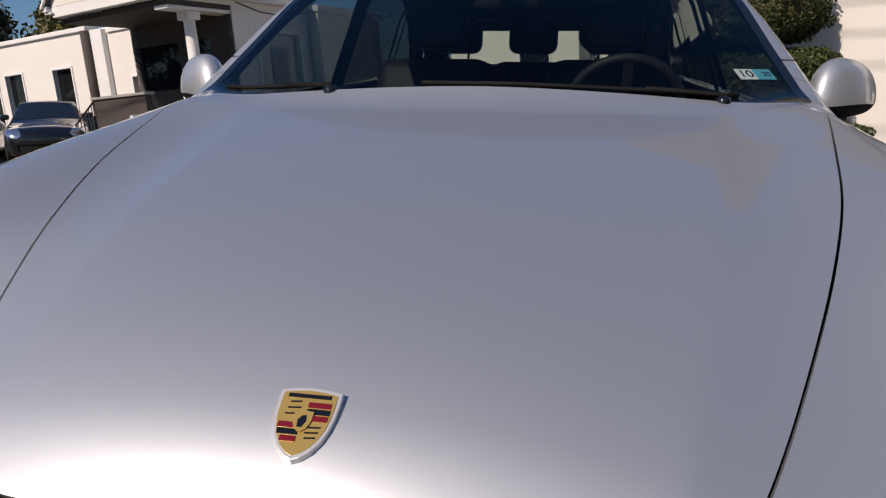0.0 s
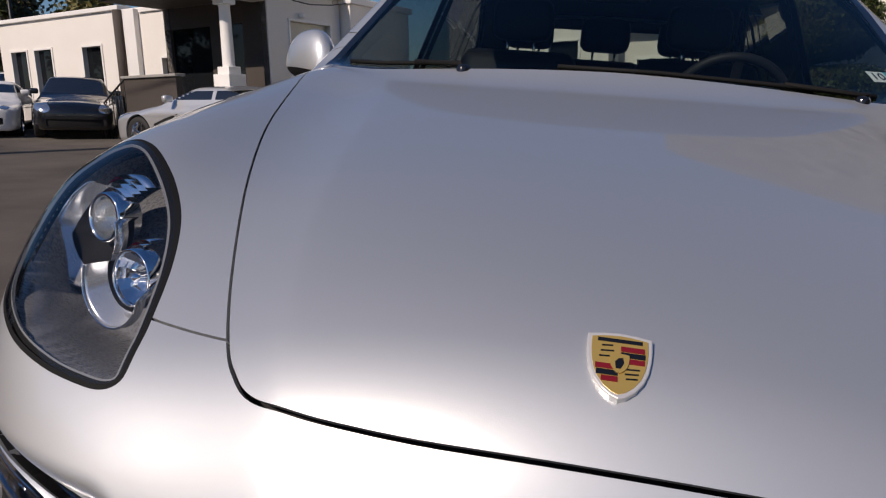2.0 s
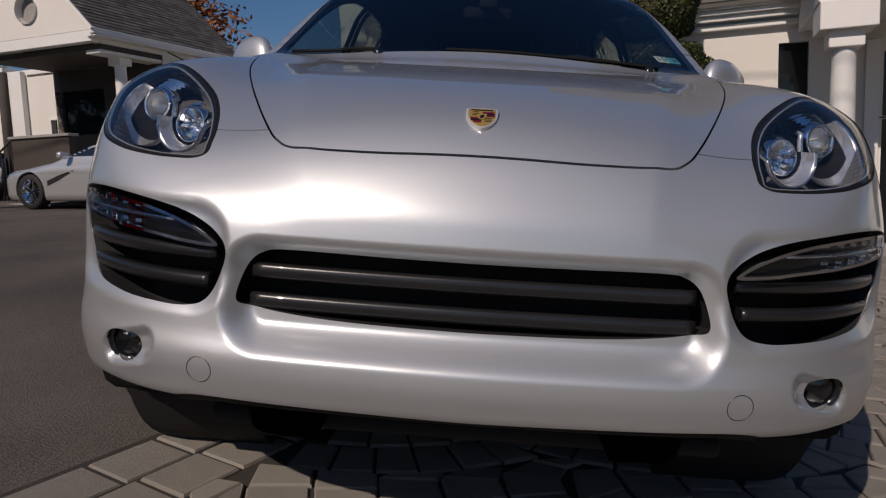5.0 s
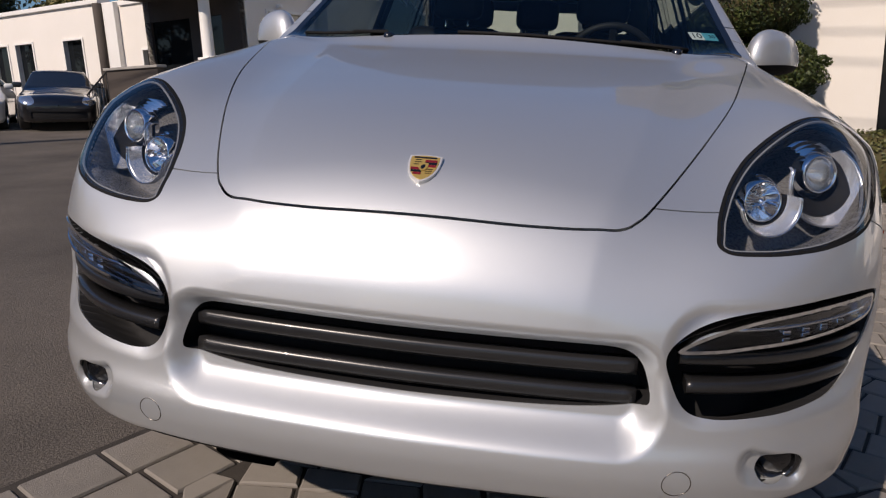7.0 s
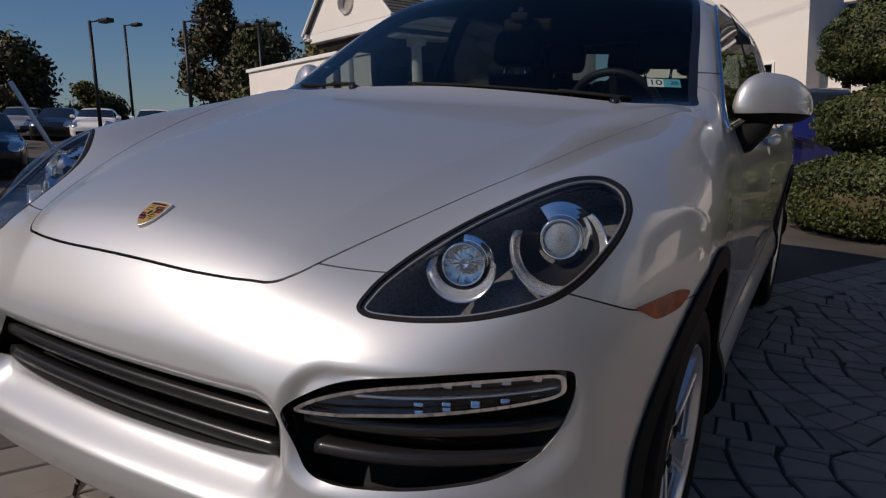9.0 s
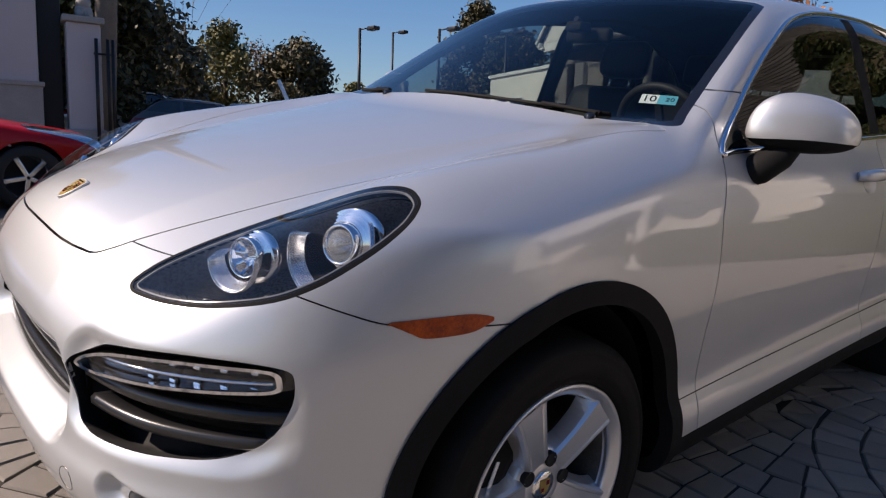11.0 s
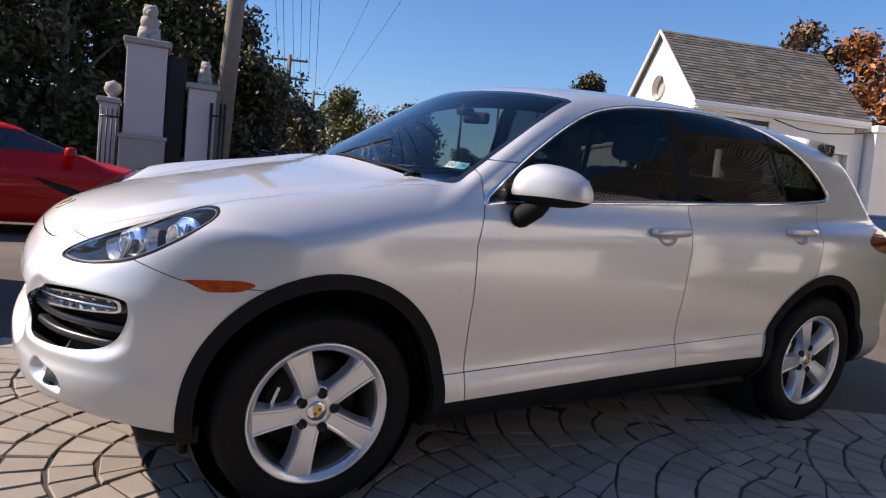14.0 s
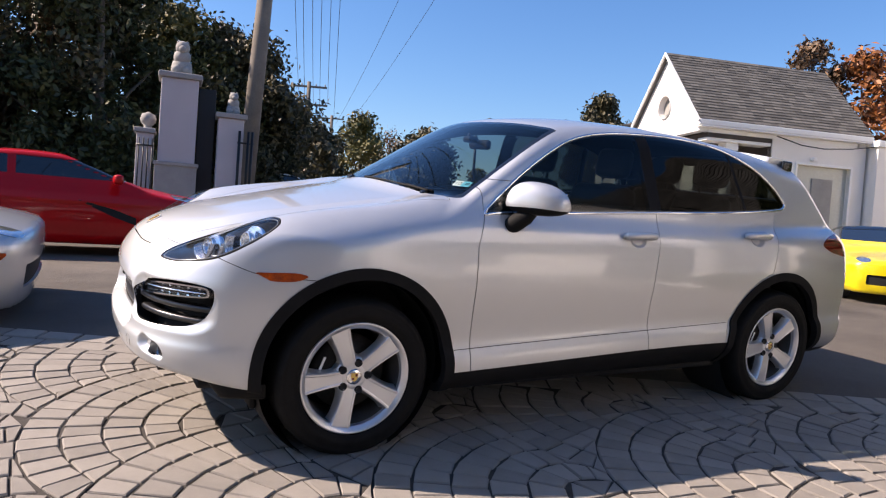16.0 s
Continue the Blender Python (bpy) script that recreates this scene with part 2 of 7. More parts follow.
def hood_height(ax, y):
    centre = curve1(y, (0.0, 0.08, 0.166, 0.3, 0.5, 0.8, 1.1, 1.25, 1.34, 1.5, 2.0, 4.9), (0.78, 0.888, 0.950, 1.004, 1.054, 1.110, 1.162, 1.188, 1.204, 1.217, 1.19, 1.17), 0.004)
    drop = curve1(y, (0.1, 0.2, 0.55, 1.3, 1.7), (0.27, 0.24, 0.10, 0.06, 0.05))
    crest = curve1(y, (0.1, 0.3, 0.6, 0.8, 1.0, 1.4, 1.8), (0.0, 0.042, 0.054, 0.046, 0.034, 0.02, 0.0))
    d = ax - crease_line(y)
    return centre - drop * ax**2 + crest * np.exp(-(((ax - 0.78) / 0.14) ** 2)) - 0.155 * ramp(1.32 - y, 0.0, 0.25) * crease(d)


def half_width(y, z):
    plan = curve1(y, (0.4, 0.66, 0.95, 1.35, 2.0, 2.8, 3.3, 3.85, 4.3, 4.6, 4.86), (0.93, 0.98, 0.98, 0.962, 0.952, 0.950, 0.955, 0.97, 0.945, 0.90, 0.80), 0.012)
    low = z - 0.0385 * np.clip(y - 1.5, 0, 1.9) * (1 - ramp(z, 0.5, 0.66))
    side = curve1(low, (0.2, 0.3, 0.36, 0.42, 0.452, 0.476, 0.53, 0.62, 0.8, 0.95, 1.05, 1.13, 1.25), (-0.10, 0.0, 0.016, 0.012, 0.006, -0.010, -0.013, -0.008, 0.004, -0.006, -0.028, -0.066, -0.15))
    dish = 0.0
    for yc, zc in ((2.55, 1.030), (3.55, 1.058)):
        dish = dish + 0.020 * ramp(1 - ((y - yc) / 0.062) ** 2 - ((z - zc) / 0.040) ** 2, 0.0, 0.8)
    return plan + side - dish


def rounded_box(u, v, cu, cv, hu, hv, r):
    """Distance inside (+) or outside (-) a rectangle with round corners."""
    du, dv = np.abs(u - cu) - hu + r, np.abs(v - cv) - hv + r
    return -(np.hypot(np.maximum(du, 0), np.maximum(dv, 0)) + np.minimum(np.maximum(du, dv), 0) - r)


def ramp(d, a, b):
    t = np.clip((d - a) / (b - a), 0, 1)
    return t * t * (3 - 2 * t)


def nose(ax, z):
    plan = curve1(ax, (-0.35, -0.2, 0.0, 0.2, 0.35, 0.5, 0.62, 0.75, 0.85, 0.92, 0.98), (0.016, 0.006, 0.0, 0.006, 0.016, 0.04, 0.078, 0.165, 0.275, 0.42, 0.68))
    prof = curve1(z, (0.2, 0.28, 0.36, 0.42, 0.47, 0.495, 0.53, 0.6, 0.68, 0.76, 0.84, 0.92, 1.0), (0.13, 0.06, 0.018, -0.006, -0.017, -0.016, -0.004, 0.004, 0.006, 0.018, 0.05, 0.094, 0.145), 0.012)
    mouth = 0.046 * ramp(rounded_box(ax, z, 0.0, 0.608, 0.464, 0.114, 0.085), 0.0, 0.062)
    gill = 0.028 * ramp(rounded_box(ax, z, 0.66, 0.668, 0.225, 0.115, 0.09), 0.0, 0.055)
    fog = 0.03 * ramp(rounded_box(ax, z + 0.28 * (ax - 0.67), 0.66, 0.472, 0.075, 0.04, 0.038), 0.0, 0.03)
    fold = 0.13 * ramp(z, 0.66, 0.86) * crease(ax - 0.312 - 0.12 * (z - 0.80))
    return plan + prof + mouth + gill + fog + fold


def body_field(p):
    """Below zero inside the painted body, above zero outside."""
    ax, y, z = np.abs(p[..., 0]), p[..., 1], p[..., 2]
    f = smax((ax - half_width(y, z)) * 0.95, (z - hood_height(ax, y)) * 0.97, 0.11)
    f = smax(f, (nose(ax, z) - y) * 0.8, 0.05)
    tail = 4.86 - curve1(z, (0.25, 0.4, 0.6, 0.8, 1.0, 1.2), (0.12, 0.03, 0.0, 0.02, 0.07, 0.16)) - 0.28 * ax**3
    f = smax(f, y - tail, 0.12)
    return smax(f, curve1(y, (0.0, 0.15, 0.45, 0.75, 1.0), (0.392, 0.382, 0.335, 0.29, 0.27)) - z, 0.03)


def cabin_field(p):
    ax, y, z = np.abs(p[..., 0]), p[..., 1], p[..., 2]
    roof = curve1(y, (1.9, 2.15, 2.5, 2.85, 3.3, 3.8, 4.2, 4.5), (1.60, 1.665, 1.70, 1.706, 1.690, 1.642, 1.582, 1.525)) - 0.10 * ax**2 - 0.12 * ax**4
    side = curve1(z, (1.0, 1.13, 1.3, 1.45, 1.6, 1.7), (0.92, 0.878, 0.815, 0.755, 0.695, 0.645)) - curve1(y, (3.2, 3.8, 4.3, 4.7), (0.0, 0.025, 0.085, 0.16))
    screen = 1.345 + (z - 1.24) * 1.68 + 0.31 * ax**2
    back = 4.42 + (1.45 - z) * 0.95 - 0.25 * ax**2
    f = smax(ax - side, (z - roof) * 0.95, 0.09)
    f = smax(f, (screen - y) * 0.52, 0.03)
    f = smax(f, (y - back) * 0.7, 0.05)
    return smax(f, 0.95 - z, 0.02)


def car_field(p):
    return smin(body_field(p), cabin_field(p), 0.035)


AXIS_A, AXIS_B = np.array((0.0, 0.80, 0.62)), np.array((0.0, 4.05, 0.72))


def cast(origin, way, reach=2.2, steps=44):
    """The outermost crossing of the car's skin along each way, by marching inwards and halving."""
    far = np.full(origin.shape[:-1], reach)
    near = np.zeros_like(far)
    for _ in range(steps):
        mid = (near + far) / 2
        inside = car_field(origin + way * mid[..., None]) < 0
        near, far = np.where(inside, mid, near), np.where(inside, far, mid)
    return origin + way * far[..., None]


# ---------------------------------------------------------------- cutting a skin into panels
def smooth_loop(pts, per=7):
    """A closed Catmull-Rom curve through the points."""
    p = np.array(pts, float)
    a, b, c, d = np.roll(p, 1, 0), p, np.roll(p, -1, 0), np.roll(p, -2, 0)
    t = np.linspace(0, 1, per, endpoint=False)[:, None, None]
    q = 0.5 * (2 * b + (c - a) * t + (2 * a - 5 * b + 4 * c - d) * t**2 + (3 * b - a - 3 * c + d) * t**3)
    return q.transpose(1, 0, 2).reshape(-1, 2)


def inside_loop(u, v, loop, margin=0.06):
    """Distance to a closed loop, above zero inside it; points far off get -1."""
    out = np.full(len(u), -1.0)
    lo, hi = loop.min(0) - margin, loop.max(0) + margin
    near = np.where((u > lo[0]) & (u < hi[0]) & (v > lo[1]) & (v < hi[1]))[0]
    a, b = loop, np.roll(loop, -1, 0)
    e = b - a
    ee = (e**2).sum(1) + 1e-12
    for i in range(0, len(near), 20000):
        k = near[i:i + 20000]
        p = np.stack([u[k], v[k]], -1)[:, None]
        w = p - a
        t = np.clip((w * e).sum(-1) / ee, 0, 1)
        d = np.sqrt(((w - e * t[..., None]) ** 2).sum(-1).min(1))
        cross = (a[:, 1] > p[..., 1]) != (b[:, 1] > p[..., 1])
        xi = a[:, 0] + (p[..., 1] - a[:, 1]) * e[:, 0] / np.where(np.abs(e[:, 1]) < 1e-12, 1e-12, e[:, 1])
        odd = (cross & (p[..., 0] < xi)).sum(1) % 2 == 1
        out[k] = np.where(odd, d, -d)
    return out


class Skin:
    """Triangles with a region number each, which can be cut along the zero line of a field."""

    def __init__(self, verts, tris):
        self.v, self.t = verts, tris
        self.tag = np.zeros(len(tris), int)

    def cut(self, phi, tag, only=None):
        s = phi > 0
        k = s[self.t]
        n = k.sum(1)
        ok = np.ones(len(self.t), bool) if only is None else np.isin(self.tag, only)
        mixed = (n > 0) & (n < 3) & ok
        keep = ~mixed
        tri, tg = self.t[keep], self.tag[keep].copy()
        tg[(n[keep] == 3) & ok[keep]] = tag
        m, mt, mk = self.t[mixed], self.tag[mixed], k[mixed]
        if len(m):
            lone = np.where(n[mixed] == 1, 1, 0)
            first = np.argmax(mk == lone[:, None].astype(bool), 1)
            r = np.arange(len(m))
            a, b, c = m[r, first], m[r, (first + 1) % 3], m[r, (first + 2) % 3]
            e = np.sort(np.concatenate([np.stack([a, b], -1), np.stack([a, c], -1)]), 1)
            u, inv = np.unique(e, axis=0, return_inverse=True)
            inv = inv.reshape(-1)
            f0, f1 = phi[u[:, 0]], phi[u[:, 1]]
            t = np.clip(f0 / np.where(np.abs(f0 - f1) < 1e-12, 1e-12, f0 - f1), 0.01, 0.99)[:, None]
            base = len(self.v)
            self.v = np.concatenate([self.v, self.v[u[:, 0]] * (1 - t) + self.v[u[:, 1]] * t])
            p, q = base + inv[:len(m)], base + inv[len(m):]
            lone_tag = np.where(lone == 1, tag, mt)
            rest_tag = np.where(lone == 1, mt, tag)
            tri = np.concatenate([tri, np.stack([a, p, q], -1), np.stack([p, b, c], -1), np.stack([p, c, q], -1)])
            tg = np.concatenate([tg, lone_tag, rest_tag, rest_tag])
        self.t, self.tag = tri, tg

    def seam(self, field, tag, gap=0.002, only=None):
        """Gives the inside of a field a region of its own, with an open gap (-1) along its edge."""
        self.cut(field(self.v) + gap, -2, only)
        self.cut(field(self.v) - gap, tag, [-2])
        self.tag[self.tag == -2] = -1

    def region(self, tags):
        t = self.t[np.isin(self.tag, tags)]
        ids, inv = np.unique(t, return_inverse=True)
        return self.v[ids], inv.reshape(-1, 3)


def field_normals(field, v, h=1e-3):
    g = np.stack([field(v + d) - field(v - d) for d in np.eye(3) * h], -1)
    return g / np.maximum(np.linalg.norm(g, axis=1, keepdims=True), 1e-9)


def both_sides(v, t):
    """Adds the mirror image across the middle plane."""
    return np.concatenate([v, v * (-1, 1, 1)]), np.concatenate([t, t[:, ::-1] + len(v)])


def mirror_x(v, t):
    return v * (-1, 1, 1), t[:, ::-1]


def panel(name, v, t, field, mat, parent, flange=0.011, label="", lift=0.0):
    """A sheet-metal panel with turned-in edges; normals come from the field."""
    nrm = field_normals(field, v)
    v = v + nrm * lift
    faces, normals = [tuple(x) for x in t], nrm
    if flange:
        e = np.concatenate([t[:, [0, 1]], t[:, [1, 2]], t[:, [2, 0]]])
        key = np.sort(e, 1)
        u, first, count = np.unique(key, axis=0, return_index=True, return_counts=True)
        rim = e[first[count == 1]]
        rim = rim[~((np.abs(v[rim[:, 0], 0]) < 1e-6) & (np.abs(v[rim[:, 1], 0]) < 1e-6))]
        ids, inv = np.unique(rim, return_inverse=True)
        inv = inv.reshape(-1, 2)
        base = len(v)
        w = v[ids]
        v = np.concatenate([v, w, w - nrm[ids] * flange])
        side = np.zeros((len(w), 3))
        for j, (p, q) in enumerate(inv):
            d = np.cross(w[q] - w[p], nrm[ids[p]])
            side[p] += d
            side[q] += d
        side /= np.maximum(np.linalg.norm(side, axis=1, keepdims=True), 1e-9)
        normals = np.concatenate([nrm, side, side])
        m = len(w)
        faces += [(base + p, base + m + p, base + m + q, base + q) for p, q in inv]
    ob = mesh_object(name, v, faces, mat, parent, True, normals)
    if label:
        ob["label"] = label
    return ob


def half_skin(field, axis_a, axis_b, steps_len, steps_cap, steps_round, reach=2.2):
    """The closed skin of the half with x above zero, cast outwards from an axis inside, nose first."""
    th = np.linspace(0, np.pi, steps_round)
    o, w = [], []
    for a in np.linspace(0.02, np.pi / 2, steps_cap, endpoint=False):
        w.append(np.stack([np.sin(th) * np.sin(a), np.full_like(th, -np.cos(a)), np.cos(th) * np.sin(a)], -1))
        o.append(np.broadcast_to(axis_a, w[-1].shape))
    for s in np.linspace(0, 1, steps_len):
        w.append(np.stack([np.sin(th), np.zeros_like(th), np.cos(th)], -1))
        o.append(np.broadcast_to(axis_a + (axis_b - axis_a) * s, w[-1].shape))
    for a in np.linspace(np.pi / 2, np.pi - 0.02, max(steps_cap // 3, 12))[1:]:
        w.append(np.stack([np.sin(th) * np.sin(a), np.full_like(th, -np.cos(a)), np.cos(th) * np.sin(a)], -1))
        o.append(np.broadcast_to(axis_b, w[-1].shape))
    o, w = np.array(o), np.array(w)
    near, far = np.zeros(o.shape[:2]), np.full(o.shape[:2], reach)
    for _ in range(26):
        mid = (near + far) / 2
        inside = field(o + w * mid[..., None]) < 0
        near, far = np.where(inside, mid, near), np.where(inside, far, mid)
    p = o + w * far[..., None]
    p[:, 0, 0] = p[:, -1, 0] = 0.0
    n, k = p.shape[:2]
    i = np.arange(n * k).reshape(n, k)
    a, b, c, d = i[:-1, :-1].ravel(), i[1:, :-1].ravel(), i[1:, 1:].ravel(), i[:-1, 1:].ravel()
    return Skin(p.reshape(-1, 3), np.concatenate([np.stack([a, c, b], -1), np.stack([a, d, c], -1)]))


def rounded(bm, offset, segments=3):
    bmesh.ops.bevel(bm, geom=bm.edges[:], offset=offset, segments=segments, affect="EDGES", profile=0.5)
    for f in bm.faces:
        f.smooth = True
    return bm


def lathe(profile, m, segments=48, caps=False):
    """A bmesh turned round the local z axis from (radius, height) pairs."""
    bm = bmesh.new()
    rings = []
    for r, h in profile:
        rings.append([bm.verts.new(m @ Vector((r * math.cos(2 * math.pi * i / segments), r * math.sin(2 * math.pi * i / segments), h))) for i in range(segments)])
    for p, q in zip(rings, rings[1:]):
        for i in range(segments):
            j = (i + 1) % segments
            bm.faces.new((p[i], p[j], q[j], q[i])).smooth = True
    for ring, flip in ((rings[0], True), (rings[-1], False)):
        if caps and profile[0 if flip else -1][0] > 1e-4:
            bm.faces.new(ring[::-1] if flip else ring)
    bmesh.ops.recalc_face_normals(bm, faces=bm.faces[:])
    return bm


def tube(points, radius, closed=False, sides=8):
    """A round bar along a line of points."""
    bm = bmesh.new()
    pts = [Vector(p) for p in points]
    rings = []
    for i, p in enumerate(pts):
        a = pts[i - 1] if i or closed else p
        b = pts[(i + 1) % len(pts)] if i + 1 < len(pts) or closed else p
        d = (b - a).normalized()
        q = d.to_track_quat("Z", "Y")
        r = radius[i] if isinstance(radius, (list, tuple)) else radius
        rings.append([bm.verts.new(p + q @ Vector((r * math.cos(2 * math.pi * j / sides), r * math.sin(2 * math.pi * j / sides), 0))) for j in range(sides)])
    pairs = list(zip(rings, rings[1:])) + ([(rings[-1], rings[0])] if closed else [])
    for p, q in pairs:
        for j in range(sides):
            bm.faces.new((p[j], p[(j + 1) % sides], q[(j + 1) % sides], q[j])).smooth = True
    if not closed:
        bm.faces.new(rings[0][::-1])
        bm.faces.new(rings[-1])
    bmesh.ops.recalc_face_normals(bm, faces=bm.faces[:])
    return bm


# ---------------------------------------------------------------- buildings
TRIM_WHITE = varied("white_painted_trim", (0.74, 0.73, 0.70), (0.82, 0.81, 0.79), 0.5, 1.5, 60, 0.1)
DARK_PANE = material("dark_window_pane", (0.010, 0.012, 0.014), 0.03, 0.0, Coat_Weight=1.0)
# window glass with its pale reflection put into the colour
PALE_PANE = varied("pale_painted_reflection", (0.38, 0.39, 0.34), (0.48, 0.49, 0.43), 0.12, 1.0, 20, 0.0)
DARK_PANE.node_tree.nodes["Principled BSDF"].inputs["Specular IOR Level"].default_value = 0.2
DARK_PANE.node_tree.nodes["Principled BSDF"].inputs["Coat Weight"].default_value = 0.15
STONE_GREY = varied("grey_cast_stone", (0.22, 0.21, 0.20), (0.36, 0.35, 0.33), 0.85, 3, 60, 0.3)
IRON = material("black_iron", (0.012, 0.012, 0.013), 0.45, 0.3)
WOOD_POLE = varied("weathered_pole_wood", (0.10, 0.085, 0.07), (0.22, 0.19, 0.16), 0.9, 2, 40, 0.4)


def frame_at(origin, turn):
    """Pose of a building's own axes: x along its front, y to the back."""
    return pose(*origin, 0, 0, turn)


def slab(name, parent, mat, lo, hi, bevel=0.0, label=""):
    size = [b - a for a, b in zip(lo, hi)]
    return part(name, box_bm(size, [(a + b) / 2 for a, b in zip(lo, hi)], bevel), mat, parent, label)


def wall_with_openings(name, parent, mat, x0, x1, y0, y1, z0, z1, holes):
    """A thick wall along x with rectangular openings (xa, xb, za, zb) through it, as one mesh."""
    xs = sorted({x0, x1, *[h[0] for h in holes], *[h[1] for h in holes]})
    zs = sorted({z0, z1, *[h[2] for h in holes], *[h[3] for h in holes]})
    bm = bmesh.new()
    for xa, xb in zip(xs, xs[1:]):
        for za, zb in zip(zs, zs[1:]):
            cx, cz = (xa + xb) / 2, (za + zb) / 2
            if any(h[0] < cx < h[1] and h[2] < cz < h[3] for h in holes):
                continue
            bmesh.ops.create_cube(bm, size=1, matrix=pose(cx, (y0 + y1) / 2, cz) @ Matrix.Diagonal((xb - xa, y1 - y0, zb - za, 1)))
    bmesh.ops.remove_doubles(bm, verts=bm.verts[:], dist=1e-4)
    seen = {}
    for f in bm.faces:
        seen.setdefault(tuple(round(c, 3) for c in f.calc_center_median()), []).append(f)
    bmesh.ops.delete(bm, geom=[f for fs in seen.values() if len(fs) > 1 for f in fs], context="FACES_ONLY")
    return part(name, bm, mat, parent)


def window_in(parent, xa, xb, za, zb, y, depth=0.12, glass=None, name="window"):
    """Frame and pane set into an opening of a wall along x whose outer face is at y."""
    w = new(name)
    w.parent = parent
    t = 0.05
    for lo, hi in (((xa - 0.06, y - 0.03, za - 0.06), (xa, y + 0.05, zb + 0.06)), ((xb, y - 0.03, za - 0.06), (xb + 0.06, y + 0.05, zb + 0.06)),
                   ((xa, y - 0.03, zb), (xb, y + 0.05, zb + 0.06)), ((xa, y - 0.05, za - 0.07), (xb, y + 0.05, za))):
        slab("frame", w, TRIM_WHITE, lo, hi, 0.006)
    slab("pane", w, glass or DARK_PANE, (xa, y + depth, za), (xb, y + depth + 0.02, zb))
    return w


def column(parent, x, y, z0, z1, r=0.16):
    c = new("column")
    c.parent = parent
    m = pose(x, y, z0)
    h = z1 - z0
    part("shaft", lathe([(r * 1.05, 0.16), (r * 1.02, 0.22), (r, 0.5), (r * 0.98, h * 0.5), (r * 0.92, h - 0.22), (r * 0.96, h - 0.2), (r * 0.96, h - 0.17)], m, 32), TRIM_WHITE, c)
    slab("plinth", c, TRIM_WHITE, (x - r * 1.35, y - r * 1.35, z0), (x + r * 1.35, y + r * 1.35, z0 + 0.16), 0.012)
    slab("capital", c, TRIM_WHITE, (x - r * 1.3, y - r * 1.3, z1 - 0.17), (x + r * 1.3, y + r * 1.3, z1), 0.012)


def shingle_roof(parent, u0, u1, y0, y1, z_eave, z_ridge, name="roof"):
    """One sloping roof plane from the eave line u0 up to the ridge u1, laid in courses of separate tabs."""
    roof = new(name)
    roof.parent = parent
    du, dz = u1 - u0, z_ridge - z_eave
    run = math.hypot(du, dz)
    n = max(6, int(run / 0.118))
    bm = bmesh.new()
    rnd = random.Random(5)
    nx, nz = -dz / run * (1 if du > 0 else -1), abs(du) / run
    for i in range(n):
        a, b = i / n, (i + 1.15) / n
        y = y0 - rnd.random() * 0.3
        while y < y1:
            w = rnd.uniform(0.16, 0.33)
            ya, yb = max(y, y0), min(y + w - 0.006, y1)
            y += w
            if yb - ya < 0.02:
                continue
            lift = 0.018 + rnd.random() * 0.006
            pts = [(u0 + du * a + nx * lift, z_eave + dz * a + nz * lift), (u0 + du * min(b, 1) + nx * 0.006, z_eave + dz * min(b, 1) + nz * 0.006)]
            low = (u0 + du * a, z_eave + dz * a)
            v = [bm.verts.new(p) for p in ((pts[0][0], ya, pts[0][1]), (pts[0][0], yb, pts[0][1]), (pts[1][0], yb, pts[1][1]), (pts[1][0], ya, pts[1][1]), (low[0], ya, low[1]), (low[0], yb, low[1]))]
            bm.faces.new((v[0], v[1], v[2], v[3]))
            bm.faces.new((v[4], v[5], v[1], v[0]))
    bmesh.ops.recalc_face_normals(bm, faces=bm.faces[:])
    tagged(part("shingles", bm, SHINGLE, roof), kind="stuff")
    deck = bmesh.new()
    t = 0.05
    q = [(u0, z_eave), (u1, z_ridge), (u1, z_ridge - t), (u0, z_eave - t)]
    a = [deck.verts.new((u, y0, z)) for u, z in q]
    b = [deck.verts.new((u, y1, z)) for u, z in q]
    deck.faces.new(a)
    deck.faces.new(b[::-1])
    for i in range(4):
        deck.faces.new((a[i], b[i], b[(i + 1) % 4], a[(i + 1) % 4]))
    bmesh.ops.recalc_face_normals(deck, faces=deck.faces[:])
    part("deck", deck, SHINGLE, roof)
    return roof


# the gabled house with a round window, and its low wing
house = new("house")
house.matrix_world = frame_at((-9.31, 13.32, 0.0), -18)
tagged(house, "white stucco gabled house with round window and shingle roof", "house")
W, ZE, ZA, DEP = 1.72, 4.14, 5.93, 4.62
bm = bmesh.new()
ring_n = 28
outer = [(-W, 3.945), (W, 3.945), (W, ZE - 0.12), (0, ZA - 0.06), (-W, ZE - 0.12)]
ov = [bm.verts.new((x, 0, z)) for x, z in outer]
hole = [bm.verts.new((0.30 * math.cos(2 * math.pi * i / ring_n), 0, 4.52 + 0.30 * math.sin(2 * math.pi * i / ring_n))) for i in range(ring_n)]
edges = [bm.edges.new((ov[i], ov[(i + 1) % 5])) for i in range(5)] + [bm.edges.new((hole[i], hole[(i + 1) % ring_n])) for i in range(ring_n)]
bmesh.ops.triangle_fill(bm, use_beauty=True, edges=edges)
ret = bmesh.ops.extrude_face_region(bm, geom=bm.faces[:])
bmesh.ops.translate(bm, verts=[v for v in ret["geom"] if isinstance(v, bmesh.types.BMVert)], vec=(0, 0.2, 0))
bmesh.ops.recalc_face_normals(bm, faces=bm.faces[:])
part("gable_wall", bm, WALL, house)
rw = new("round_window")
rw.parent = house
part("surround", lathe([(0.30, 0.05), (0.30, -0.035), (0.34, -0.05), (0.42, -0.045), (0.43, 0.0)], pose(0, 0, 4.52, -90, 0, 0) @ Matrix.Diagonal((1, 1, -1, 1)), 40), TRIM_WHITE, rw)
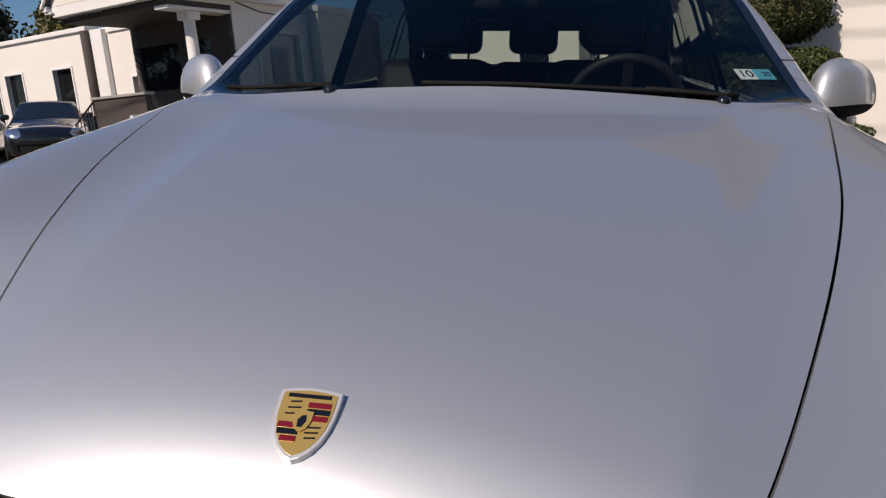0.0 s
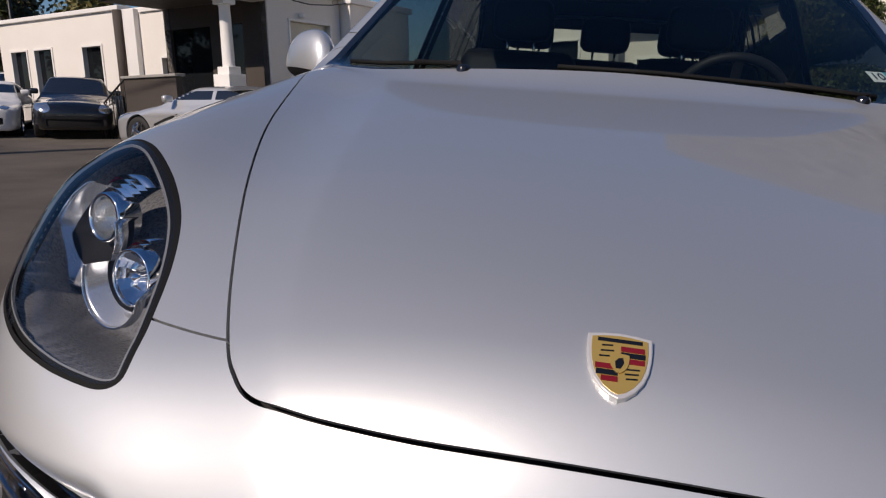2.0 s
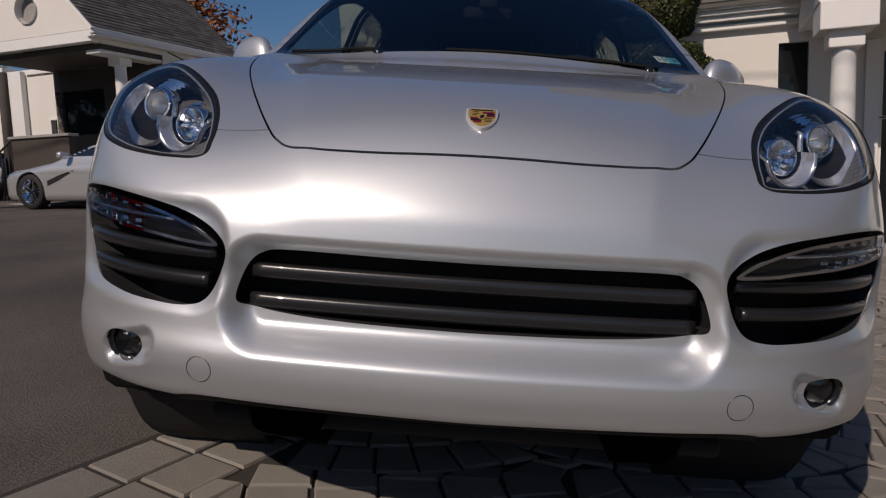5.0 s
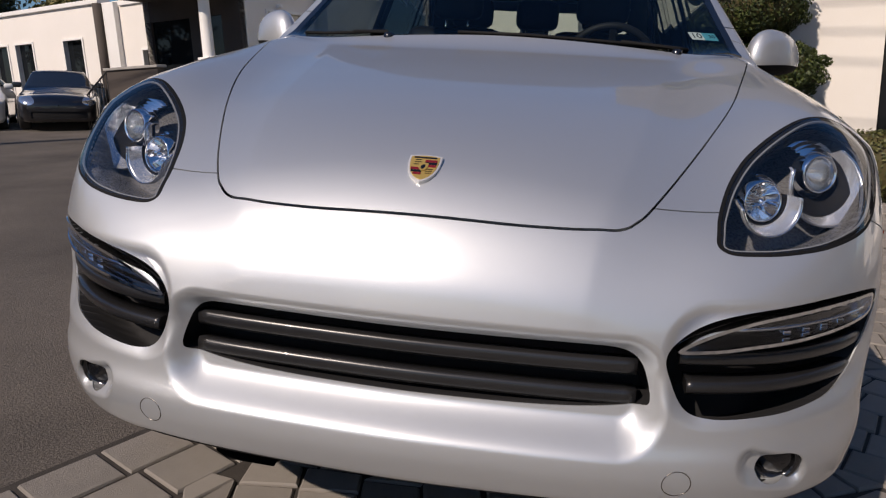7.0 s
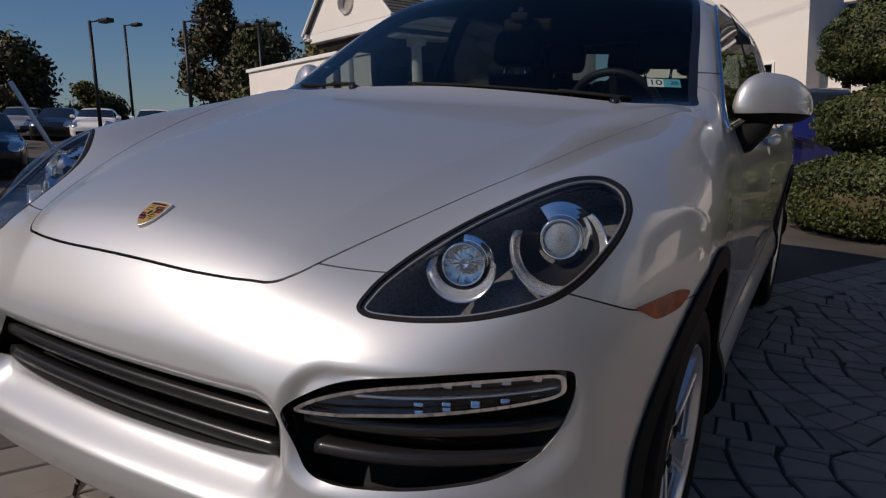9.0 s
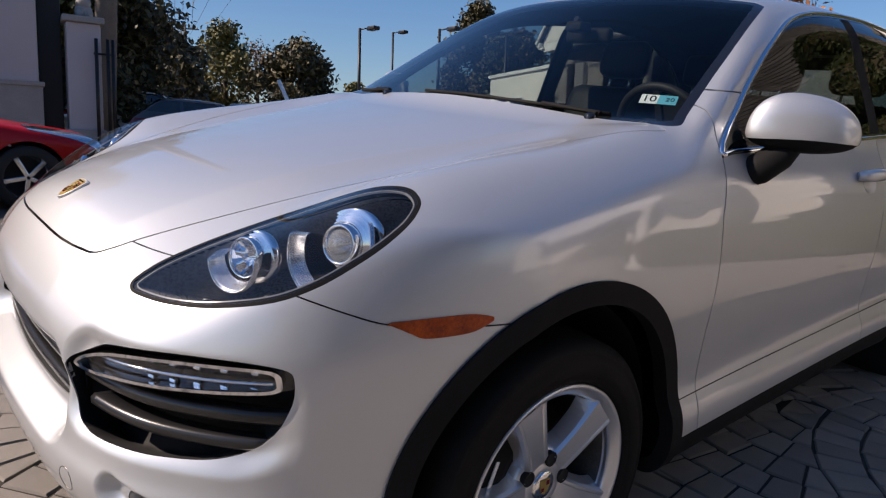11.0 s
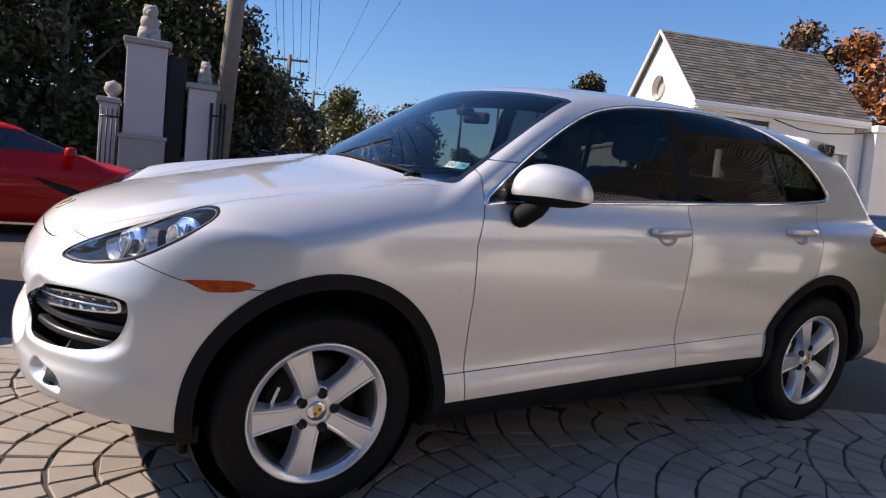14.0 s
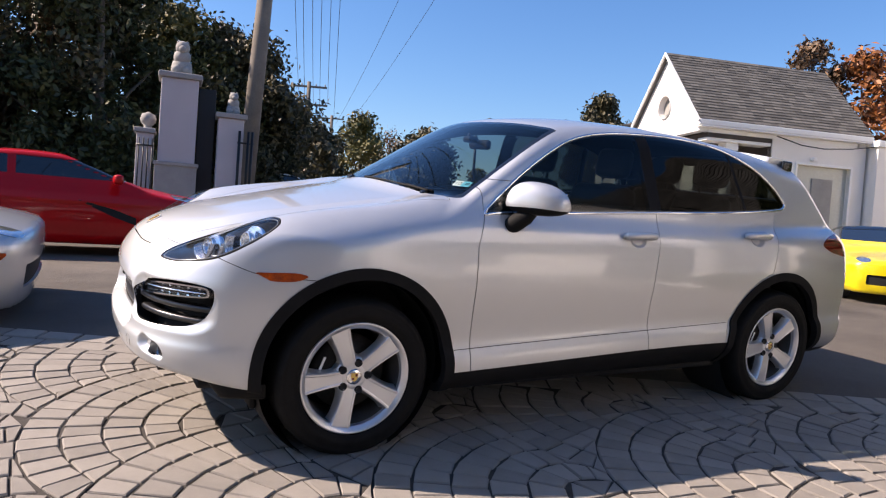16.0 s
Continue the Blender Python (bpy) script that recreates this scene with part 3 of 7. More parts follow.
part("pane", lathe([(0.0, 0.12), (0.31, 0.12)], pose(0, 0, 4.52, -90, 0, 0), 32), STONE_GREY, rw)
shingle_roof(house, W + 0.16, 0.0, -0.1, DEP, ZE - 0.17, ZA)
shingle_roof(house, -W - 0.16, 0.0, -0.1, DEP, ZE - 0.17, ZA)
for sx in (1, -1):
    slab("eave_gutter", house, TRIM_WHITE, (sx * (W + 0.12) - 0.07, -0.1, ZE - 0.30), (sx * (W + 0.12) + 0.07, DEP, ZE - 0.17), 0.02)
    bm = box_bm((0.06, 0.05, math.hypot(W + 0.16, ZA - ZE + 0.17) + 0.05), (0, 0, 0), 0.008)
    ob = part("rake_board", bm, TRIM_WHITE, house)
    ob.matrix_basis = pose(sx * (W + 0.16) / 2, -0.125, (ZE - 0.17 + ZA) / 2 - 0.03, 0, sx * -math.degrees(math.atan2(W + 0.16, ZA - ZE + 0.17)), 0)
for sx in (1, -1):
    slab("eave_board", house, TRIM_WHITE, (sx * (W - 0.09) - 0.09, 0.23, 3.705), (sx * (W - 0.09) + 0.09, DEP - 0.3, 3.80))
    slab("soffit", house, TRIM_WHITE, (sx * (W + 0.06) - 0.13, -0.06, 3.805), (sx * (W + 0.06) + 0.13, DEP, 3.835))
slab("porch_beam", house, TRIM_WHITE, (-W, 0.0, 3.72), (W, 0.22, 3.94), 0.01)
slab("porch_side_beam", house, TRIM_WHITE, (W - 0.42, 0.22, 3.52), (W - 0.02, 1.94, 3.595), 0.01)
# ceiling coloured dark for the shade under the porch
slab("porch_ceiling", house, BROWN_AND_SHADE, (-W, 0.22, 3.60), (W, 1.94, 3.70))
column(house, 1.46, 0.95, 1.9, 3.52, 0.13)
slab("column_pedestal", house, TRIM_WHITE, (1.22, 0.70, 0.45), (1.70, 1.20, 1.9), 0.012)
slab("landing_wall", house, BROWN_AND_SHADE, (-1.25, 0.3, 0.3), (0.5, 0.48, 1.88), 0.012)
slab("landing_cap", house, STONE_GREY, (-1.30, 0.25, 1.88), (0.55, 0.53, 1.94), 0.012)
for k in range(9):
    part("stair_baluster", tube([(-1.4 - 0.12 * k, 0.4, 0.35), (-1.4 - 0.12 * k, 0.4, 1.86 - 0.075 * k)], 0.012, sides=6), IRON, house)
part("stair_rail", tube([(-1.28, 0.4, 1.94), (-2.42, 0.4, 1.22)], 0.022, sides=8), IRON, house)
# the recess's shade is put into this wall's dark colour
wall_with_openings("front_wall", house, BROWN_AND_SHADE, -W, W - 0.02, 1.95, 2.1, 0.2, 3.60, [(-1.5, -0.12, 0.45, 3.1), (0.25, 0.95, 0.45, 3.1)])
for xa, xb in ((-1.5, -0.12), (0.25, 0.95)):
    slab("glass_door", house, DARK_PANE, (xa, 2.02, 0.45), (xb, 2.05, 3.1))
side = new("side_wall")
side.parent = house
side.matrix_basis = pose(W, 1.95, 0, 0, 0, 90)
wall_with_openings("wall", side, WALL, 0.0, DEP - 2.0, -0.02, 0.18, 0.2, 3.7, [(0.72, 2.2, 1.35, 3.15)])
window_in(side, 0.72, 2.2, 1.35, 3.15, -0.02, 0.10, PALE_PANE)
slab("window_notice", side, STONE_GREY, (1.22, 0.05, 1.4), (1.80, 0.07, 2.85))
slab("side_wall_far", house, WALL, (-W, 1.95, 0.2), (-W + 0.2, DEP, 3.7))
slab("back_wall", house, WALL, (-W, DEP - 0.25, 0.2), (W, DEP - 0.05, ZE))
slab("rear_annex", house, WALL, (-W, DEP + 0.02, 0.2), (W + 0.32, DEP + 2.8, 3.72), 0.01)
slab("annex_cap", house, TRIM_WHITE, (-W - 0.06, DEP - 0.04, 3.72), (W + 0.40, DEP + 2.9, 3.88), 0.02)
part("gutter_cable", tube([(W + 0.22, 1.9, 3.74), (W + 0.23, 2.6, 3.58), (W + 0.23, 3.2, 3.55), (W + 0.23, 4.0, 3.62), (W + 0.22, 4.8, 3.76)], 0.014, sides=6), IRON, house)
slab("security_camera", house, TRIM_WHITE, (W + 0.02, 3.0, 3.25), (W + 0.16, 3.1, 3.34), 0.02)
slab("porch_step", house, STONE_GREY, (-1.9, -0.35, 0.1), (1.9, 1.94, 0.46), 0.015)

wing = new("low_wing")
wing.matrix_world = frame_at((-18.2, 18.8, 0.0), -18)
tagged(wing, "low white stucco wing with a parapet and dark windows", "building")
holes = [(0.70, 1.50, 1.4, 2.98), (1.93, 2.78, 1.4, 2.98), (4.28, 5.12, 1.4, 2.95), (7.62, 7.84, 0.8, 2.5)]
wall_with_openings("front_wall", wing, WALL, 0.1, 8.3, 0, 0.25, 0.3, 3.84, holes)
for a, b, c, d in holes:
    window_in(wing, a, b, c, d, 0.0)
slab("parapet_cap", wing, TRIM_WHITE, (0.02, -0.08, 3.84), (6.1, 0.33, 3.96), 0.015)
slab("flat_roof", wing, STONE_GREY, (0.1, 0.25, 3.5), (8.3, 6.0, 3.65))
slab("end_wall", wing, WALL, (0.1, 0.25, 0.3), (0.35, 6.0, 3.84))
part("rain_pipe", tube([(6.12, -0.12, 0.3), (6.12, -0.12, 3.82)], 0.12, sides=16), BROWN_AND_SHADE, wing, "brown rain pipe")
slab("pilaster", wing, TRIM_WHITE, (6.38, -0.16, 0.3), (6.84, -0.002, 3.80), 0.01)
slab("end_cap", wing, TRIM_WHITE, (6.9, -0.06, 3.70), (8.3, -0.003, 3.80), 0.01)

# the building with the cornice and columned porch
shop = new("showroom_building")
shop.matrix_world = frame_at((3.0, 8.2, -0.25), -18)
tagged(shop, "white stucco building with moulded cornice and columned porch", "building")
wall_with_openings("front_wall", shop, WALL, -1.7, 9.0, 0, 0.25, 0.0, 2.76, [(0.95, 1.29, 0.55, 2.55), (2.10, 3.5, 0.0, 2.36), (5.2, 6.8, 0.5, 2.3)])
slab("tall_window", shop, DARK_PANE, (0.95, 0.1, 0.55), (1.29, 0.13, 2.55))
slab("glass_door", shop, DARK_PANE, (2.10, 0.1, 0.0), (3.5, 0.13, 2.36))
slab("wide_window", shop, DARK_PANE, (5.2, 0.1, 0.5), (6.8, 0.13, 2.3))
for lo, hi in (((-1.8, -0.10, 2.76), (1.22, 0.05, 2.83)), ((-1.9, -0.18, 2.86), (1.19, 0.1, 2.93)), ((-1.95, -0.24, 2.93), (1.17, 0.1, 2.99)), ((-2.0, -0.30, 2.99), (1.16, 0.1, 3.06))):
    slab("cornice_moulding", shop, TRIM_WHITE, lo, hi, 0.012)
slab("left_wall", shop, WALL, (-1.7, 0.25, 0.0), (-1.45, 6.0, 2.72))
roof_holder = new("main_roof")
roof_holder.parent = shop
roof_holder.matrix_basis = pose(0, 0, 0, 0, 0, -90)
shingle_roof(roof_holder, 0.32, -4.2, -2.05, 9.0, 3.06, 7.2)
slab("porch_beam", shop, TRIM_WHITE, (1.16, -1.75, 2.66), (6.0, -1.35, 3.1), 0.012)
slab("porch_side_beam", shop, TRIM_WHITE, (1.16, -1.35, 2.66), (1.56, 0.0, 3.1), 0.012)
slab("porch_ceiling", shop, TRIM_WHITE, (1.56, -1.35, 2.72), (6.0, 0.0, 2.80))
bm = bmesh.new()
a = [bm.verts.new(p) for p in ((1.06, -1.8, 3.1), (6.1, -1.8, 3.1), (3.58, -1.8, 4.7))]
b = [bm.verts.new((v.co.x, -1.6, v.co.z)) for v in a]
bm.faces.new(a)
bm.faces.new(b[::-1])
for i in range(3):
    bm.faces.new((a[i], b[i], b[(i + 1) % 3], a[(i + 1) % 3]))
bmesh.ops.recalc_face_normals(bm, faces=bm.faces[:])
part("porch_gable", bm, WALL, shop)
part("gable_ring", lathe([(0.26, 0.0), (0.26, -0.05), (0.36, -0.05), (0.36, 0.0)], pose(3.58, -1.8, 3.75, -90, 0, 0) @ Matrix.Diagonal((1, 1, -1, 1)), 40), TRIM_WHITE, shop)
for u0 in (0.96, 6.2):
    shingle_roof(shop, u0, 3.58, -1.9, 3.0, 3.08, 4.78, "porch_roof")
for x in (1.43, 5.7):
    slab("capital_block", shop, TRIM_WHITE, (x - 0.26, -1.81, 2.38), (x + 0.26, -1.29, 2.66), 0.01)
    column(shop, x, -1.55, 0.0, 2.38, 0.125)
slab("porch_floor", shop, STONE_GREY, (1.0, -1.95, -0.15), (6.2, 0.0, 0.03), 0.02)
slab("right_wall", shop, WALL, (8.75, 0.25, 0.0), (9.0, 6.0, 2.76))
slab("door_pilaster", shop, TRIM_WHITE, (1.90, -0.06, 0.0), (2.06, 0.0, 2.5), 0.01)
part("door_bracket", tube([(2.05, -0.08, 1.56), (2.55, -0.10, 1.58)], 0.02, sides=8), CHROME, shop)

# the tall block and small house behind
tall = new("two_storey_building")
tall.matrix_world = frame_at((0.55, 18.0, 0.3), -18)
tagged(tall, "tall white building with a low shingled annex", "building")
wall_with_openings("front_wall", tall, WALL, -4.6, 0, 0, 0.25, 0, 7.0, [(-1.6, -0.8, 1.2, 2.4)])
window_in(tall, -1.6, -0.8, 1.2, 2.4, 0.0)
slab("side_wall", tall, WALL, (-0.25, 0.25, 0), (0, 5.0, 7.0))
slab("far_side_wall", tall, WALL, (-4.6, 0.25, 0), (-4.35, 5.0, 7.0))
slab("roof_slab", tall, SHINGLE, (-4.8, -0.2, 7.0), (0.2, 5.2, 7.25), 0.02)
wall_with_openings("annex_wall", tall, WALL, 0, 7.0, 0.9, 1.1, 0, 2.75, [(0.5, 1.7, 1.05, 1.9)])
window_in(tall, 0.5, 1.7, 1.05, 1.9, 0.9)
annex = new("annex_roof")
annex.parent = tall
annex.matrix_basis = pose(0, 0.9, 0, 0, 0, -90)
shingle_roof(annex, 0.25, -3.2, 0.0, 7.2, 2.75, 4.9)
slab("annex_fascia", tall, TRIM_WHITE, (0, 0.58, 2.62), (7.2, 0.66, 2.76), 0.01)

# plain walls that close the yard behind the camera
yard = new("yard_building")
yard.matrix_world = frame_at((14.5, -3.5, -0.6), 72)
tagged(yard, "plain white stucco building across the yard", "building")
wall_with_openings("front_wall", yard, WALL, -9, 9, 0, 0.3, 0, 4.6, [(-6, -4.4, 0.6, 2.4), (-2, -0.4, 0.6, 2.4), (3, 5, 0.0, 2.4)])
for a, b, c, d in ((-6, -4.4, 0.6, 2.4), (-2, -0.4, 0.6, 2.4), (3, 5, 0.0, 2.4)):
    window_in(yard, a, b, c, d, 0.0)
slab("cornice", yard, TRIM_WHITE, (-9.2, -0.2, 4.6), (9.2, 0.3, 4.8), 0.02)
yr = new("yard_roof")
yr.parent = yard
yr.matrix_basis = pose(0, 0, 0, 0, 0, -90)
shingle_roof(yr, 0.3, -4.0, -9.2, 9.2, 4.8, 7.4)

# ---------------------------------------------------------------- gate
# pale pillar plaster with the shade on it put into a darker colour
SHADED_GATE_PLASTER = varied("shaded_pink_grey_plaster", (0.40, 0.37, 0.38), (0.50, 0.47, 0.47), 0.85, 0.8, 60, 0.2)
gate = new("gateway")
gate.matrix_world = pose(-11.52, 1.80, 0.38, 0, 0, 82.4)
tagged(gate, "white stone gate pillars with iron fence and carved lion", "gate")
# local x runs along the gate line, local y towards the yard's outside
slab("tall_pillar", gate, SHADED_GATE_PLASTER, (-0.44, 0.0, 1.5), (0.29, 0.74, 3.30), 0.02, "pale tall gate pillar")
slab("tall_pillar_base", gate, STONE_GREY, (-0.49, -0.05, 0.0), (0.34, 0.79, 1.5), 0.02)
slab("tall_pillar_ledge", gate, STONE_GREY, (-0.52, -0.08, 1.48), (0.37, 0.82, 1.56), 0.015)
slab("tall_pillar_cap", gate, STONE_GREY, (-0.51, -0.07, 3.30), (0.36, 0.81, 3.42), 0.03)


def stone_lion(name, x, y, z, s):
    bm = bmesh.new()
    for c, r in (((0, 0.02, 0.15), 0.19), ((0, -0.02, 0.33), 0.16), ((0, -0.06, 0.5), 0.13), ((-0.09, -0.1, 0.08), 0.1), ((0.09, -0.1, 0.08), 0.1), ((0, -0.16, 0.46), 0.07), ((0.07, -0.03, 0.6), 0.04), ((-0.07, -0.03, 0.6), 0.04)):
        bmesh.ops.create_icosphere(bm, subdivisions=2, radius=r * s, matrix=Matrix.Translation((x + c[0] * s, y + c[1] * s, z + c[2] * s)))
    for f in bm.faces:
        f.smooth = True
    part(name, bm, STONE_GREY, gate, "weathered stone figure")


stone_lion("stone_figure", -0.07, 0.37, 3.42, 1.15)
slab("gate_leaf", gate, IRON, (0.31, 0.3, 0.1), (0.66, 0.38, 3.20), 0.01, "dark sheet-iron gate leaf")
slab("right_pillar", gate, SHADED_GATE_PLASTER, (0.72, 0.0, 0.2), (1.25, 0.53, 2.60), 0.02)
slab("right_pillar_foot", gate, STONE_GREY, (0.67, -0.05, 0.0), (1.30, 0.58, 0.8), 0.02)
slab("right_pillar_cap", gate, STONE_GREY, (0.66, -0.06, 2.60), (1.31, 0.59, 2.71), 0.02)
stone_lion("stone_figure", 1.02, 0.29, 2.71, 0.78)
slab("left_pillar", gate, SHADED_GATE_PLASTER, (-0.86, 0.1, 0.2), (-0.53, 0.53, 2.12), 0.02)
slab("left_pillar_cap", gate, STONE_GREY, (-0.92, 0.04, 2.12), (-0.50, 0.59, 2.22), 0.02)
part("ball_finial", lathe([(0.12, 0.0), (0.07, 0.05), (0.14, 0.12), (0.16, 0.2), (0.13, 0.3), (0.0, 0.36)], pose(-0.66, 0.30, 2.22), 24), STONE_GREY, gate)
for i in range(4):
    part("iron_bar", tube([(-0.80 + 0.085 * i, -0.05, 0.3), (-0.80 + 0.085 * i, -0.05, 2.0)], 0.014, sides=6), IRON, gate)
for x in (1.34, 1.42, 1.16):
    part("iron_bar", tube([(x, -0.1, 0.3), (x, -0.1, 2.35)], 0.03, sides=6), IRON, gate)
for x0, x1, z in ((-0.84, -0.52, 1.85), (-0.84, -0.52, 0.6), (1.12, 1.46, 2.1)):
    part("iron_rail", tube([(x0, -0.06, z), (x1, -0.06, z)], 0.02, sides=6), IRON, gate)

# ---------------------------------------------------------------- poles and wires
def utility_pole(at, height, r=0.16, arms=(), lean=(0, 0)):
    p = new("utility_pole")
    z = float(ground_z(max(at[0], -45), min(at[1], 60)))
    p.location = (at[0], at[1], z)
    part("post", tube([(lean[0] * t, lean[1] * t, height * t) for t in (0, 0.5, 1)], [r, r * 0.85, r * 0.7], sides=14), WOOD_POLE, p)
    for h, w in arms:
        bm = box_bm((w, 0.1, 0.12), (0, 0, h), 0.01)
        bm.transform(pose(0, 0, 0, 0, 0, 65))
        part("crossarm", bm, WOOD_POLE, p)
        for k in (-0.45, -0.2, 0.2, 0.45):
            m = pose(0, 0, 0, 0, 0, 65) @ pose(k * w, 0, h + 0.06)
            part("insulator", lathe([(0.03, 0), (0.05, 0.06), (0.03, 0.12), (0.0, 0.16)], m, 8), STONE_GREY, p)
    return tagged(p, "weathered wooden utility pole with crossarms" if arms else "thick weathered wooden utility pole", "pole")


utility_pole((-14.2, 3.72), 9.5, 0.24, lean=(0.25, 0.35))
utility_pole((-38.0, 12.6), 7.2, 0.17, ((6.9, 2.2), (5.8, 2.4)))
utility_pole((-62.0, 22.5), 8.4, 0.2, ((8.1, 2.4), (6.4, 3.0)))
utility_pole((-80.0, 30.0), 8.0, 0.2, ((7.7, 2.4),))


def cable(a, b, sag, name="overhead_cable"):
    pts = [tuple(a[i] + (b[i] - a[i]) * t - (sag * 4 * t * (1 - t) if i == 2 else 0) for i in range(3)) for t in np.linspace(0, 1, 14)]
    ob = part(name, tube(pts, 0.011, sides=5), IRON, None)
    return tagged(ob, "thin black overhead cable slung between wooden poles", "cable", "overhead cables")


for k in range(6):
    cable((-13.9 + 0.12 * k, 4.4 + 0.25 * k, 9.6 - 0.2 * (k % 3)), (-38.4 + 0.3 * k, 12.2 + 0.35 * k, 8.0 - (k % 2)), 0.5)
    cable((-13.9 + 0.12 * k, 4.4 + 0.25 * k, 9.6 - 0.2 * (k % 3)), (14 + k, -9 + 0.6 * k, 9.0), 0.6)
cable((-38, 12.6, 8.0), (-62, 22.5, 9.2), 0.8)
cable((-37.6, 13.2, 8.0), (-61.6, 23.1, 9.2), 0.8)
for k in range(2):
    cable((-62, 22.5 + k, 9.6), (2 - 1.2 * k, 5.5 + 2.5 * k, 15.0), 1.2)


def lamp_post(at, height, heads=1):
    p = new("street_lamp")
    z = float(ground_z(*at))
    p.location = (*at, z)
    part("post", tube([(0, 0, 0), (0, 0, height)], [0.08, 0.06], sides=10), IRON, p)
    for k in range(heads):
        s = -1 if k else 1
        part("arm", tube([(0, 0, height - 0.05), (s * 0.35, s * 0.2, height)], 0.03, sides=6), IRON, p)
        bm = rounded(box_bm((0.55, 0.32, 0.16), (s * 0.55, s * 0.3, height - 0.02)), 0.03, 2)
        part("lamp_head", bm, IRON, p)
    return tagged(p, "tall black car park lamp with box heads", "street lamp", "car park lamps")


lamp_post((-23.43, 16.12), 4.7)
lamp_post((-30.77, 23.06), 5.6)
lamp_post((-21.4, 18.79), 4.9)
lamp_post((-19.44, 20.85), 4.9, 2)
slant = part("leaning_post", tube([(-13.4, 8.4, 0.6), (-14.0, 7.7, 2.6)], 0.05, sides=10), TRIM_WHITE, None)
tagged(slant, "pale leaning steel post in the yard", "post")


# ---------------------------------------------------------------- other parked cars
DARK_GLASS = material("dark_car_glass", (0.012, 0.014, 0.016), 0.02, 0.0, Coat_Weight=1.0)
LAMP_SILVER = material("lamp_silver", (0.7, 0.72, 0.74), 0.12, 0.9, Coat_Weight=1.0)
PLAIN_TYRE = material("plain_tyre", (0.014, 0.014, 0.014), 0.75)


def parked_car(kind, label, paint, at, heading, length=4.5, width=1.84, height=1.4, hood=0.92, belt=0.98, cabin=(1.35, 2.2, 3.4, 4.2), wheel=0.33, base=(0.88, 3.55), low=0.2, stripe=None, nose_drop=0.28, rim=None, top=None, marker=False):
    """A parked car from a few sizes: nose at y = 0, standing on z = 0; heading is the way its nose points."""
    half = width / 2

    def body(p):
        ax, y, z = np.abs(p[..., 0]), p[..., 1], p[..., 2]
        top = curve1(y, (0.0, 0.25, 0.8, cabin[0], cabin[3], length - 0.25, length), (hood - nose_drop, hood - 0.10, hood - 0.02, belt, belt + 0.02, belt - 0.02, belt - 0.18), 0.01) - 0.10 * ax**2
        side = curve1(y, (0.0, 0.3, 0.9, 1.8, length - 0.9, length - 0.25, length), (half - 0.24, half - 0.07, half, half - 0.03, half, half - 0.06, half - 0.2), 0.01)
        side = side + curve1(z, (low, low + 0.12, 0.55, 0.8, 1.0), (-0.07, -0.01, 0.0, -0.02, -0.10), 0.02)
        f = smax(ax - side, z - top, 0.12)
        f = smax(f, 0.22 * ax**3 + 0.10 * (z - 0.5) ** 2 * 4 - y, 0.06)
        f = smax(f, y - length + 0.15 * ax**2 + 0.1 * (z - 0.6) ** 2, 0.08)
        return smax(f, low - z, 0.04)

    def cab(p):
        ax, y, z = np.abs(p[..., 0]), p[..., 1], p[..., 2]
        roof = height - 0.06 * ((y - (cabin[1] + cabin[2]) / 2) / 0.8) ** 2 - 0.09 * ax**2
        k = height - belt
        front = cabin[0] + (z - belt) / k * (cabin[1] - cabin[0]) + 0.25 * ax**2
        back = cabin[3] - (z - belt) / k * (cabin[3] - cabin[2]) - 0.12 * ax**2
        f = smax(ax - (half - 0.13 - 0.42 * (z - belt)), z - roof, 0.08)
        return smax(smax(f, (front - y) * 0.6, 0.04), smax((y - back) * 0.6, 0.7 - z, 0.04), 0.04)

    def whole(p):
        return smin(body(p), cab(p), 0.04)

    car_ob = new(kind)
    zc = (low + belt) / 2
    sk = half_skin(whole, np.array((0, 0.8, zc)), np.array((0, length - 0.8, zc)), 90, 26, 80)
    v = sk.v
    k = height - belt

    def band(v):
        f = np.minimum(v[:, 2] - belt - 0.05, height - 0.065 - v[:, 2] - 0.05 * np.abs(v[:, 0]))
        f = np.minimum(f, v[:, 1] - cabin[0] + 0.02)
        return np.minimum(f, cabin[3] + 0.02 - v[:, 1])

    sk.cut(band(sk.v), 1)

    def pillar(v, yc, w, lean):
        y = cabin[0] + 0.27 + (v[:, 2] - belt) / k * (cabin[1] - cabin[0]) if lean else yc
        return np.minimum(w - np.abs(v[:, 1] - y), v[:, 0] - (half - 0.13 - 0.42 * (v[:, 2] - belt)) + 0.05)

    sk.cut(pillar(sk.v, 0, 0.035, True), 0, [1])
    sk.cut(pillar(sk.v, (cabin[1] + cabin[2]) / 2 + 0.25, 0.045, False), 0, [1])
    for yc in base:
        sk.cut(np.where(sk.v[:, 0] > half - 0.35, wheel + 0.045 - np.hypot(sk.v[:, 1] - yc, sk.v[:, 2] - wheel), -1), 2, [0])
    lz = hood - nose_drop + 0.02
    sk.cut(np.where(sk.v[:, 1] < 0.9, 1 - np.hypot((sk.v[:, 0] - half + 0.24) / 0.17, (sk.v[:, 2] - lz - 0.25 * sk.v[:, 1]) / 0.085), -1), 3, [0])
    sk.cut(np.where(sk.v[:, 1] < 0.5, np.minimum(0.13 - np.abs(sk.v[:, 2] - 0.37) * 1.6, (half - 0.32) - sk.v[:, 0]), -1), 4, [0])
    sk.cut(np.where(sk.v[:, 1] > length - 0.5, np.minimum(0.07 - np.abs(sk.v[:, 2] - belt + 0.2), sk.v[:, 0] - half + 0.45), -1), 5, [0])
